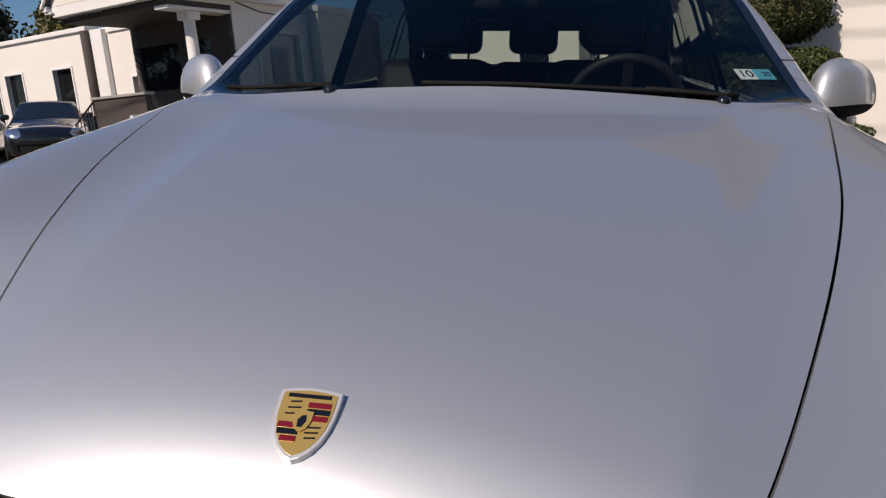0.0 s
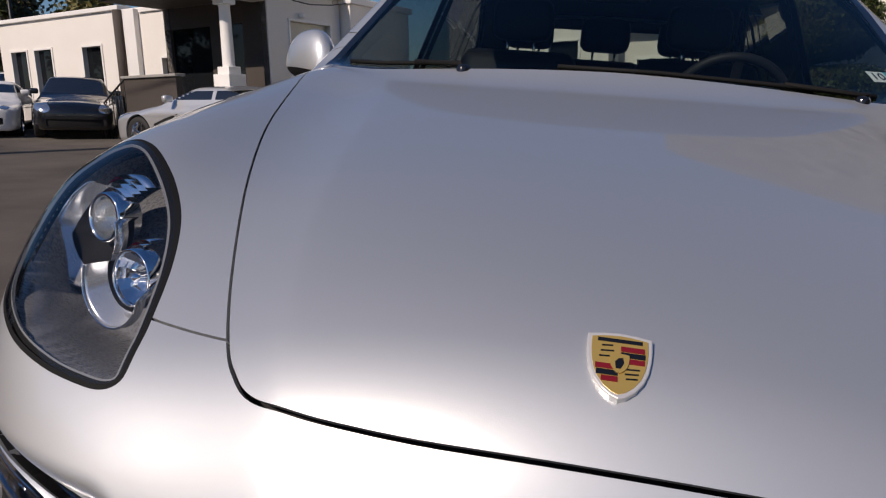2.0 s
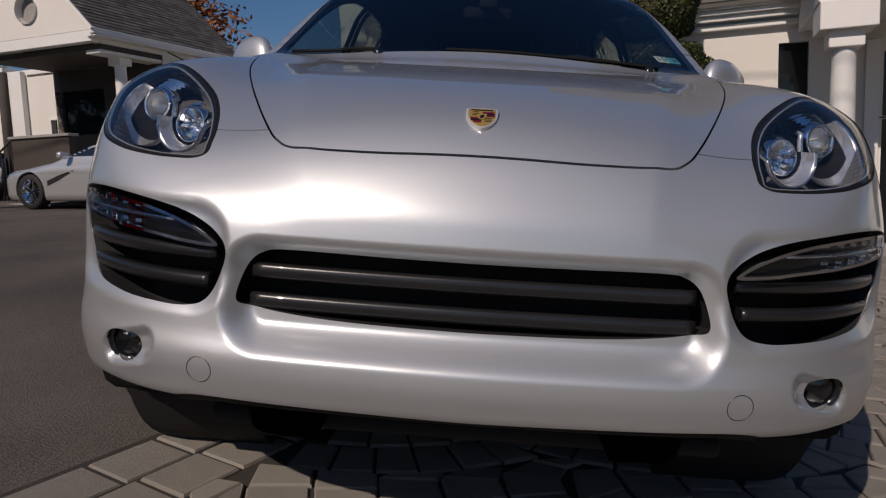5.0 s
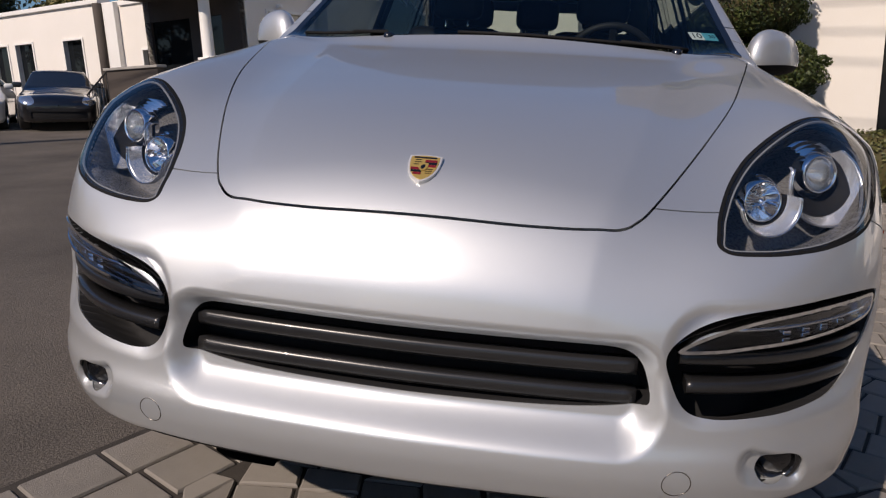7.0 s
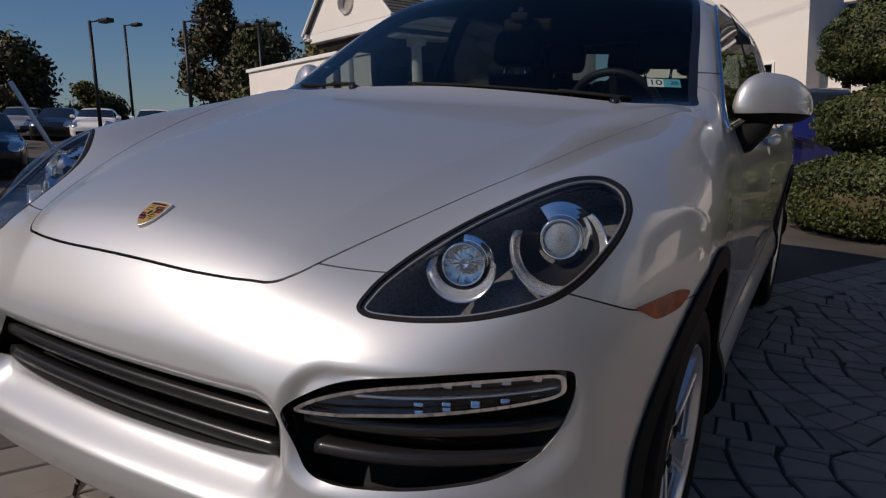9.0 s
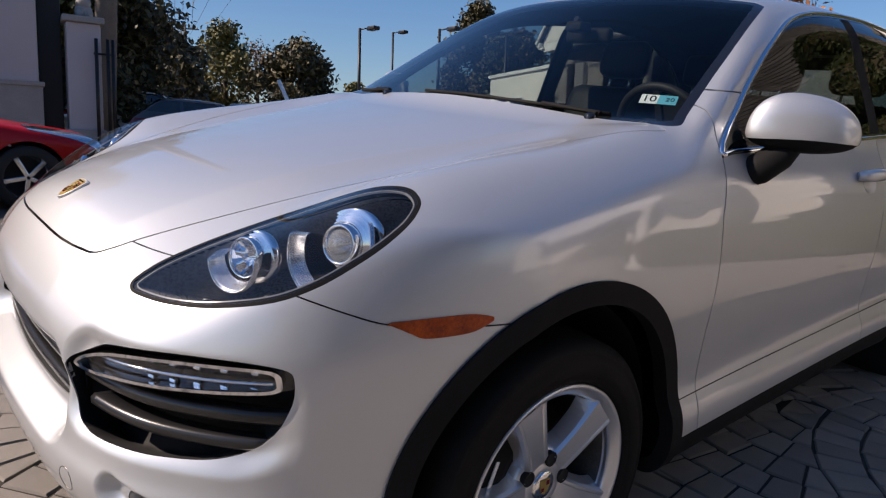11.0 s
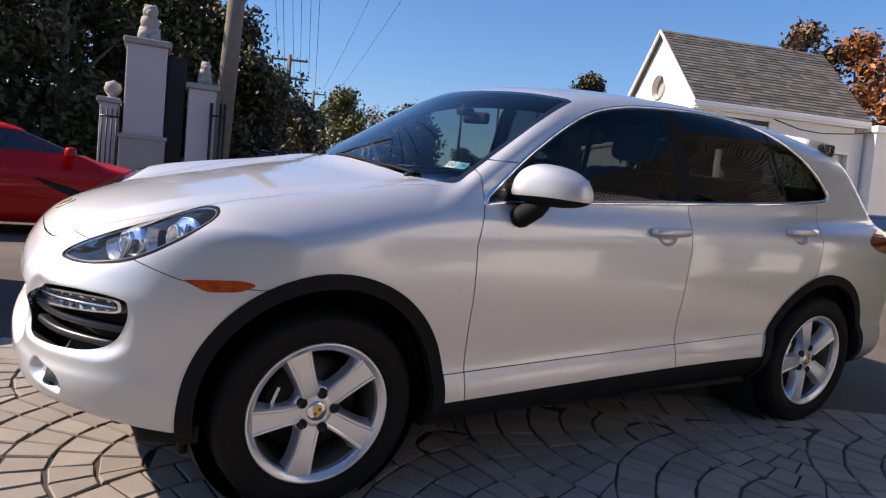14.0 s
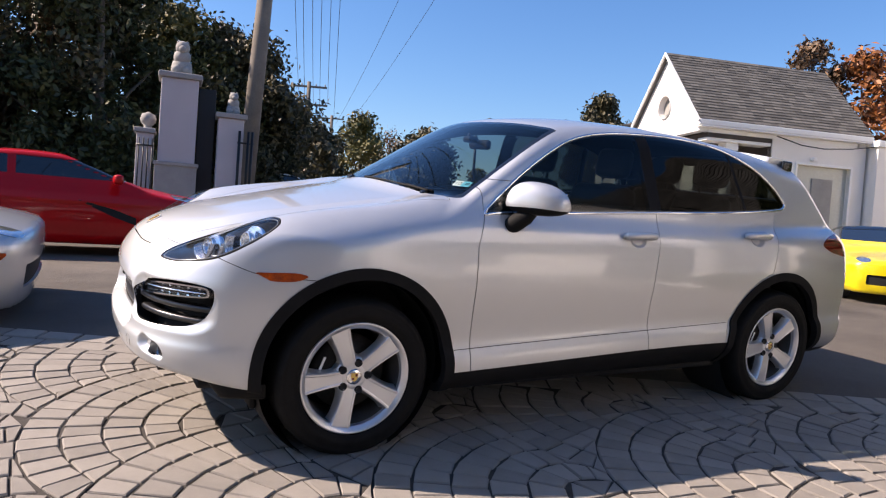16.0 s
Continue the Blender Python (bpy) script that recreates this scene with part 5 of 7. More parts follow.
def lamp_field(v):
    f = inside_loop(v @ LAMP_U, v @ LAMP_W, LAMP_LOOP)
    return np.where((v[:, 1] < 0.85) & (v[:, 0] > 0.42) & (v[:, 2] > 0.78), f, -1)


def front_only(loop):
    return lambda v: np.where(v[:, 1] < 0.6, inside_loop(v[:, 0], v[:, 2], loop), -1)


def side_only(loop, low=0.55):
    return lambda v: np.where(v[:, 0] > low, inside_loop(v[:, 1], v[:, 2], loop), -1)


def hood_field(v):
    return np.where((v[:, 2] > 0.7) & (v[:, 1] < 1.6), inside_loop(v[:, 0], v[:, 1], HOOD_LOOP), -1)


def screen_field(v):
    return np.where(v[:, 2] > 1.15, inside_loop(v[:, 0], v[:, 1], SCREEN_LOOP), -1)


def arch_field(v):
    f = 0.482 - np.hypot(v[:, 1] - 0.936, v[:, 2] - 0.394)
    r = 0.470 - np.hypot(v[:, 1] - 3.815, v[:, 2] - 0.394)
    return np.where((v[:, 0] > 0.66), np.maximum(f, r), -1)


def bumper_field(v):
    x, y, z = v.T
    inner = 0.178 + 0.33 * np.maximum(x - 0.41, 0) - y
    outer = curve1(y, (0.2, 0.35, 0.405, 0.46, 0.60, 0.80), (0.94, 0.879, 0.858, 0.840, 0.825, 0.815)) - z
    f = np.where(x < 0.66, inner, np.where(y < 0.8, outer, -1))
    return np.where(y > 0.9, -1, f)


def fog_field(v):
    return np.where(v[:, 1] < 0.5, 1 - np.hypot((v[:, 0] - 0.676) / 0.044, (v[:, 2] - 0.474) / 0.032), -1) * 0.04


def lip_field(v):
    x, y, z = v.T
    edge = curve1(x, (0.0, 0.45, 0.53, 0.59, 0.70, 0.85, 0.93), (0.405, 0.410, 0.405, 0.376, 0.362, 0.343, 0.338))
    sill = curve1(y, (0.8, 1.35, 3.35, 3.8, 4.3), (0.355, 0.366, 0.428, 0.40, 0.325))
    return np.where(y < 0.75, edge - z, sill - z)


def rear_glass_field(v):
    f = 0.115 - np.abs(v[:, 2] - 1.425)
    return np.where((v[:, 1] > 4.15), np.minimum(f, 0.62 - v[:, 0]), -1)


HOOD, BUMPER, DOOR_F, DOOR_R, TRIM, PANE, POST, FRIT, WIND, BACK, ARCH, GASKET, LAMP, GILL, STRIP, MOUTH, FOG, MARK, LIP, TAIL, CAP, WELL, SILL = range(1, 24)
skin.cut(side_only(GLASS_LOOP)(skin.v), TRIM)
skin.cut(side_only(GLASS_LOOP)(skin.v) - 0.013, PANE, [TRIM])
skin.cut(0.045 - np.abs(skin.v[:, 1] - 2.725 + 0.05 * (skin.v[:, 2] - 1.2)), POST, [PANE])
skin.cut(0.012 - np.abs(skin.v[:, 1] - 3.53 + 0.25 * (skin.v[:, 2] - 1.2)), POST, [PANE])
skin.cut(screen_field(skin.v), FRIT, [0])
skin.cut(screen_field(skin.v) - 0.028, WIND, [FRIT])
skin.cut(rear_glass_field(skin.v), BACK, [0])
skin.cut(arch_field(skin.v), ARCH, [0])
skin.cut(arch_field(skin.v) - 0.052, WELL, [ARCH])
skin.cut(lamp_field(skin.v), GASKET, [0])
skin.cut(lamp_field(skin.v) - 0.006, LAMP, [GASKET])
skin.cut(side_only(MARK_LOOP, 0.7)(skin.v), MARK, [0])
skin.cut(front_only(GILL_LOOP)(skin.v), GILL, [0])
skin.cut(front_only(MOUTH_LOOP)(skin.v), MOUTH, [0])
skin.cut(fog_field(skin.v), FOG, [0])
skin.cut(lip_field(skin.v), LIP, [0])
skin.cut(side_only(TAIL_LOOP)(skin.v), TAIL, [0])
skin.seam(hood_field, HOOD, 0.0019, [0, FRIT, WIND])
skin.seam(bumper_field, BUMPER, 0.0016, [0])
skin.seam(side_only(FRONT_DOOR, 0.7), DOOR_F, 0.0022, [0])
skin.seam(side_only(REAR_DOOR, 0.7), DOOR_R, 0.0022, [0])


def take(tags, name, mat, label="", flange=0.011, one=False, lift=0.0, parent=None):
    """The regions as panels: one across the middle, or one for each side."""
    v, t = skin.region(tags)
    if one:
        v2, t2 = both_sides(v, t)
        return [panel(name, v2, t2, car_field, mat, parent or car, flange, label, lift)]
    w, s = mirror_x(v, t)
    return [panel(name, v, t, car_field, mat, parent or car, flange, label, lift), panel(name, w, s, car_field, mat, parent or car, flange, label, lift)]


take([0], "body_shell", SILVER, one=True)
take([HOOD], "hood", SILVER, one=True)
take([BUMPER], "front_bumper", SILVER, one=True)
doors_f = take([DOOR_F], "front_door", SILVER)
doors_r = take([DOOR_R], "rear_door", SILVER)
take([TRIM], "window_seal", BLACK_GLOSS, "black window seal", 0.006, lift=0.001)
take([FRIT], "screen_border", BLACK_GLOSS, "black glass border", 0.004, one=True)
take([WIND], "windscreen", SCREEN, "clear windscreen", 0.0, one=True)
take([BACK], "rear_window", REAR_GLASS, "tinted rear window", 0.0, one=True)


def take_split(tag, where, name, mat, label, flange, lift=0.0):
    """A region that falls into two pieces along the car, each piece a part."""
    v, t = skin.region([tag])
    mid = v[t].mean(1)[:, 1]
    for side in (mid < where, mid >= where):
        ids, inv = np.unique(t[side], return_inverse=True)
        a, b = v[ids], inv.reshape(-1, 3)
        panel(name, a, b, car_field, mat, car, flange, label, lift)
        panel(name, *mirror_x(a, b), car_field, mat, car, flange, label, lift)


take_split(POST, 3.2, "pillar_trim", BLACK_PLASTIC, "black pillar trim", 0.004)
take_split(ARCH, 2.4, "wheel_arch_trim", BLACK_PLASTIC, "black plastic wheel arch trim", 0.04, 0.008)
take([LIP], "lower_valance", BLACK_PLASTIC, "black plastic lower edging", 0.03, one=True)
take([MARK], "side_marker", AMBER, "amber side marker lamp", 0.006, lift=0.003)
take([TAIL], "tail_lamp", RED_LENS, "red tail lamp", 0.006, lift=0.003)

# side panes, split between the doors
pv, pt = skin.region([PANE])
cy = pv[pt].mean(1)[:, 1]
for name, lo, hi, mat in (("front_side_window", 0, 2.7, SIDE_GLASS), ("rear_side_window", 2.7, 3.53, TINTED), ("quarter_window", 3.53, 9, TINTED)):
    t = pt[(cy > lo) & (cy < hi)]
    ids, inv = np.unique(t, return_inverse=True)
    v, t = pv[ids], inv.reshape(-1, 3)
    for v2, t2 in ((v, t), mirror_x(v, t)):
        panel(name, v2, t2, car_field, mat, car, 0.0)


def sunk(tags, field, depth, run, name, mat, parent, label=""):
    """A bowl behind an opening: the opening's skin pushed inwards away from its rim."""
    v, t = skin.region(tags)
    n = field_normals(car_field, v)
    d = ramp(field(v), 0.0, run) * depth
    v = v - n * (d[:, None] + 0.003)
    for w, s in ((v, t), mirror_x(v, t)):
        p = parent if not isinstance(parent, list) else parent[0 if w is v else 1]
        ob = mesh_object(name, w, s, mat, p)
        if label:
            ob["label"] = label


sunk([MOUTH], front_only(MOUTH_LOOP), 0.11, 0.012, "grille_cavity", DARK, car)
sunk([GILL], front_only(GILL_LOOP), 0.10, 0.012, "intake_cavity", DARK, car)
sunk([FOG], fog_field, 0.035, 0.01, "fog_lamp_cavity", SILVER, car)

# inner shell: keeps gaps and arches dark and closes the cabin below the glass
iv, it = skin.region([0, HOOD, BUMPER, DOOR_F, DOOR_R, CAP, -1, LIP, TAIL, MARK, POST])
inn = field_normals(car_field, iv)
iv = iv - inn * 0.03
iv, it = both_sides(iv, it)
mesh_object("inner_shell", iv, it, DARK, car)


def on_skin(x, y, z, way=(0, -1, 0), field=car_field):
    """The skin met by going inwards against the given way from far outside."""
    d = -np.array(way, float)
    d /= np.linalg.norm(d)
    s = np.linspace(-0.6, 0.9, 3001)
    f = field(np.array((x, y, z)) + d * s[:, None])
    return np.array((x, y, z)) + d * s[np.argmax(f < 0)]


# bright bead round the side windows
for sx in (1, -1):
    bead = []
    for y, z in GLASS_LOOP[::2]:
        p = on_skin(sx * 0.9, y, z, (sx, 0, 0))
        bead.append((p[0] + sx * 0.001, p[1], p[2]))
    part("window_trim", tube(bead, 0.0085, True, 10), CHROME, car, "satin chrome window surround")

# grille slats
def bar_along(name, xs, zs, height, depth, push, mat, parent, label=""):
    """A horizontal slat with a rounded leading edge, following the nose."""
    bm = bmesh.new()
    rings = []
    for x, z in zip(xs, zs):
        y = float(nose_plain(abs(x), z)) + push
        c = [(-0.35, 0.5), (-0.5, 0.25), (-0.5, -0.25), (-0.35, -0.5), (0.5, -0.15), (0.5, 0.35)]
        rings.append([bm.verts.new((x, y + a * depth, z + b * height)) for a, b in c])
    for p, q in zip(rings, rings[1:]):
        for j in range(6):
            bm.faces.new((p[j], q[j], q[(j + 1) % 6], p[(j + 1) % 6])).smooth = True
    bm.faces.new(rings[0])
    bm.faces.new(rings[-1][::-1])
    bmesh.ops.recalc_face_normals(bm, faces=bm.faces[:])
    return part(name, bm, mat, parent, label)


def nose_plain(ax, z):
    plan = curve1(ax, (-0.35, -0.2, 0.0, 0.2, 0.35, 0.5, 0.62, 0.75, 0.85, 0.92, 0.98), (0.016, 0.006, 0.0, 0.006, 0.016, 0.04, 0.078, 0.165, 0.275, 0.42, 0.68))
    return plan + 0.004


for z0, half in ((0.645, 0.408), (0.588, 0.412)):
    xs = np.linspace(-half, half, 41)
    bar_along("grille_slat", xs, np.full(len(xs), z0), 0.030, 0.034, 0.062, SLAT, car, "satin black grille slat")
bm = box_bm((0.9, 0.01, 0.14), (0, 0.145, 0.628))
part("grille_backing", bm, DARK, car)
for sx in (1, -1):
    for z0, lo, hi in ((0.672, 0.475, 0.846), (0.618, 0.492, 0.822)):
        xs = sx * np.linspace(lo, hi, 26)
        bar_along("intake_slat", xs, np.full(26, z0) - 0.012 * (np.abs(xs) - lo), 0.026, 0.05, 0.055, SLAT, car, "satin black intake slat")

# running-lamp strips over the intakes
sv, st = skin.region([GILL])
strip = Skin(sv, st)
strip.cut(inside_loop(sv[:, 0], sv[:, 2], STRIP_LOOP), 1)
strip.cut(inside_loop(strip.v[:, 0], strip.v[:, 2], STRIP_LOOP) - 0.006, 2, [1])


def plain_field(p):
    return nose_plain(np.abs(p[..., 0]), p[..., 2]) + 0.012 - p[..., 1]


def lay_out(v, push):
    w = v.copy()
    w[:, 1] = nose_plain(np.abs(v[:, 0]), v[:, 2]) + push
    return w


for sx in (1, -1):
    holder = new("running_lamp")
    holder.parent = car
    for tag, nm, mat, push, lab in ((1, "chrome_frame", CHROME, 0.014, "chrome lamp frame"), (2, "lens", COVER, 0.017, "clear lamp lens")):
        v, t = strip.region([tag])
        v = lay_out(v, push)
        if sx < 0:
            v, t = mirror_x(v, t)
        panel(nm, v, t, plain_field, mat, holder, 0.02 if tag == 1 else 0.0, lab)
    v, t = strip.region([1, 2])
    v = lay_out(v, 0.042)
    if sx < 0:
        v, t = mirror_x(v, t)
    mesh_object("backing", v, t, BLACK_GLOSS, holder)
    xs = sx * np.linspace(0.56, 0.835, 16)
    bar = tube([(x, float(nose_plain(abs(x), 0.73)) + 0.022, 0.716 + 0.03 * (abs(x) - 0.5) + 0.012) for x in xs], 0.0035)
    part("light_bar", bar, CHROME, holder, "chrome light bar")
    for row in (0, 1):
        for i in range(5):
            x = 0.655 + i * 0.038
            z = (0.744 if row else 0.713) + 0.03 * (x - 0.56)
            y = float(nose_plain(x, z)) + 0.038
            bm = box_bm((0.016, 0.008, 0.008), (0, 0, 0), 0.002)
            ob = part("led_reflector", bm, CHROME, holder)
            ob.matrix_basis = pose(sx * x, y, z, 0, 0, sx * math.degrees(math.atan(1.6 * max(0, x - 0.45))))
    # fog lamp
    fog = new("fog_lamp")
    fog.parent = car
    base = pose(sx * 0.676, float(nose(0.676, 0.474)) + 0.012, 0.474, 90, 0, 0)
    part("lens", lathe([(0.0, 0.006), (0.02, 0.004), (0.034, -0.004)], base, 32), BLACK_GLOSS, fog, "dark fog lamp lens")
    part("bezel", lathe([(0.033, -0.01), (0.036, 0.004), (0.044, 0.0), (0.044, -0.01)], base, 32), BLACK_GLOSS, fog)

# headlamps
def cover_height(turn, x, y):
    """How far the lamp cover stands before a lens's plane, at a place across it."""
    h = np.linspace(0.17, -0.12, 300)
    m = np.array(turn)
    p = m[:3, 3] + x * m[:3, 0] + y * m[:3, 1] + h[:, None] * m[:3, 2]
    return float(h[np.argmax(car_field(p) < 0)])


GREY_MOULDING = material("grey_moulding", (0.20, 0.205, 0.21), 0.3)
BOWL = material("silvered_reflector", (0.74, 0.75, 0.77), 0.22, 0.75)
LAMP_AXIS = np.array((0.34, -0.93, 0.12)) / math.sqrt(0.34 ** 2 + 0.93 ** 2 + 0.12 ** 2)
cv, ct = skin.region([LAMP])
gv, gt = skin.region([GASKET])
inner_v = cv + (np.array((0.055, 0.0, -0.035)) - LAMP_AXIS * 0.16) * ramp(lamp_field(cv), 0.012, 0.026)[:, None] - field_normals(car_field, cv) * 0.006
rim_skin = Skin(*skin.region([LAMP]))
rim_skin.cut(lamp_field(rim_skin.v) - 0.012, 1)
rim_skin.cut(lamp_field(rim_skin.v) - 0.0145, 2, [1])


def lamp_arc(turn, sx, centre_in, r_in, centre_out, r_out, a0, a1, sinks, ahead):
    """A dished band between two arcs, its rim just behind the lamp cover."""
    bm = bmesh.new()
    rows = []
    n = 56
    for i in range(n + 1):
        a = math.radians(a0 + (a1 - a0) * i / n)
        row = []
        edge = sx * (centre_out[0] + r_out * math.cos(a)), centre_out[1] + r_out * math.sin(a)
        rim = min(ahead, cover_height(turn, *edge) - 0.028)
        for k, sink in sinks:
            x = sx * ((centre_in[0] + r_in * math.cos(a)) * (1 - k) + (centre_out[0] + r_out * math.cos(a)) * k)
            y = (centre_in[1] + r_in * math.sin(a)) * (1 - k) + (centre_out[1] + r_out * math.sin(a)) * k
            row.append(bm.verts.new(turn @ Vector((x, y, rim - sink))))
        rows.append(row)
    for p, q in zip(rows, rows[1:]):
        for k in range(len(sinks) - 1):
            bm.faces.new((p[k], q[k], q[k + 1], p[k + 1])).smooth = True
    bmesh.ops.recalc_face_normals(bm, faces=bm.faces[:])
    return bm, [v.co.copy() for v in [r[-2] for r in rows]]


def arc_shell(profile, turn, sx, a0, a1, n=36):
    """Part of a turned shell, between two angles about the lamp's axis."""
    bm = bmesh.new()
    rows = []
    for i in range(n + 1):
        a = math.radians(a0 + (a1 - a0) * i / n)
        rows.append([bm.verts.new(turn @ Vector((sx * r * math.cos(a), r * math.sin(a), h))) for r, h in profile])
    for p, q in zip(rows, rows[1:]):
        for k in range(len(profile) - 1):
            bm.faces.new((p[k], q[k], q[k + 1], p[k + 1])).smooth = True
    bmesh.ops.recalc_face_normals(bm, faces=bm.faces[:])
    return bm


for sx in (1, -1):
    lamp = new("headlamp")
    lamp.parent = car
    flip = (lambda v, t: (v, t)) if sx > 0 else mirror_x
    panel("lens_cover", *flip(cv, ct), car_field, COVER, lamp, 0.0, "clear headlamp cover")
    panel("gasket", *flip(gv, gt), car_field, BLACK_PLASTIC, lamp, 0.02, "black rubber seal")
    v, t = flip(inner_v, ct)
    mesh_object("housing", v, t, INNER_GREY, lamp)
    rv, rt = rim_skin.region([0])
    rv = rv - field_normals(car_field, rv) * 0.004
    lv, lt = rim_skin.region([1])
    panel("edge_line", *flip(lv - field_normals(car_field, lv) * 0.004, lt), car_field, GREY_MOULDING, lamp, 0.004)
    panel("edge_band", *flip(rv, rt), car_field, BLACK_PLASTIC, lamp, 0.01)
    for (x, y, z), r, nm in (((0.763, 0.452, 0.953), 0.034, "projector"), ((0.630, 0.322, 0.909), 0.037, "high_beam")):
        turn = pose(sx * x, y, z) @ Vector((sx * 0.34, -0.93, 0.12)).to_track_quat("Z", "Y").to_matrix().to_4x4()
        if nm == "projector":
            part(nm + "_lens", lathe([(0.0, 0.016), (r * 0.45, 0.0135), (r * 0.8, 0.006), (r * 0.95, -0.004)], turn, 40), LENS, lamp)
            part(nm + "_back", lathe([(0.0, -0.03), (r * 0.9, -0.012), (r * 0.95, -0.004)], turn, 40), SATIN, lamp)
            ring = [(r * 0.95, -0.012), (r * 0.95, 0.004), (r * 1.03, 0.009), (r * 1.14, 0.007), (r * 1.20, -0.004), (r * 1.22, -0.03)]
            shell = [(r * 1.22, -0.012), (r * 1.34, -0.008), (r * 1.37, -0.022), (r * 1.54, -0.016), (r * 1.57, -0.032), (r * 1.76, -0.024), (r * 1.79, -0.040), (r * 1.98, -0.030), (r * 2.0, -0.06)]
            shell_arc = (-28, 128)
            arcs = ((-0.001, -0.014), 0.073, (-0.002, -0.017), 0.087, 160, 410, 0.045)
            dish = ((-2.1, 0.062), (-1.0, 0.050), (-0.2, 0.034), (0.0, 0.030))
        else:
            # faceted bowl behind a clear glass
            bm = lathe([(0.006, -0.034), (r * 0.35, -0.030), (r * 0.62, -0.020), (r * 0.82, -0.009), (r * 0.96, 0.0)], turn, 13)
            for f in bm.faces:
                f.smooth = False
            part(nm + "_reflector", bm, CHROME, lamp)
            ring = [(r * 0.96, -0.010), (r * 0.96, 0.003), (r * 1.02, 0.006), (r * 1.08, 0.003), (r * 1.10, -0.02)]
            shell = [(r * 1.10, -0.012), (r * 1.22, -0.008), (r * 1.25, -0.024), (r * 1.38, -0.018), (r * 1.40, -0.045)]
            shell_arc = (-75, 95)
            arcs = ((0.0, 0.004), 0.0495, (0.0, -0.003), 0.0605, 172, 372, 0.035)
            dish = ((-0.9, 0.055), (-0.2, 0.036), (0.0, 0.030))
        part(nm + "_ring", lathe(ring, turn, 48), CHROME, lamp, "chrome ring")
        c_in, r_in, c_out, r_out, a0, a1, ahead = arcs
        bm, lip = lamp_arc(turn, sx, c_in, r_in, c_out, r_out, a0, a1, ((0.0, 0.030), (0.35, 0.018), (0.75, 0.006), (1.0, 0.0), (1.06, 0.012)), ahead)
        part(nm + "_bowl", bm, BOWL, lamp, "silver reflector crescent")
        part(nm + "_dish", lamp_arc(turn, sx, c_in, r_in, c_out, r_out, a0, a1, dish, ahead)[0], BLACK_PLASTIC, lamp, "black dish")
        part(nm + "_shell", arc_shell(shell, turn, sx, *shell_arc), CHROME, lamp, "stepped chrome shell")
        part(nm + "_bead", tube(lip, 0.0016, sides=6), CHROME, lamp, "fine chrome edge")
        if nm == "high_beam":
            part("high_beam_bulb", lathe([(0.0, 0.004), (0.007, 0.0), (0.009, -0.012), (0.016, -0.03)], turn, 20), CHROME, lamp)


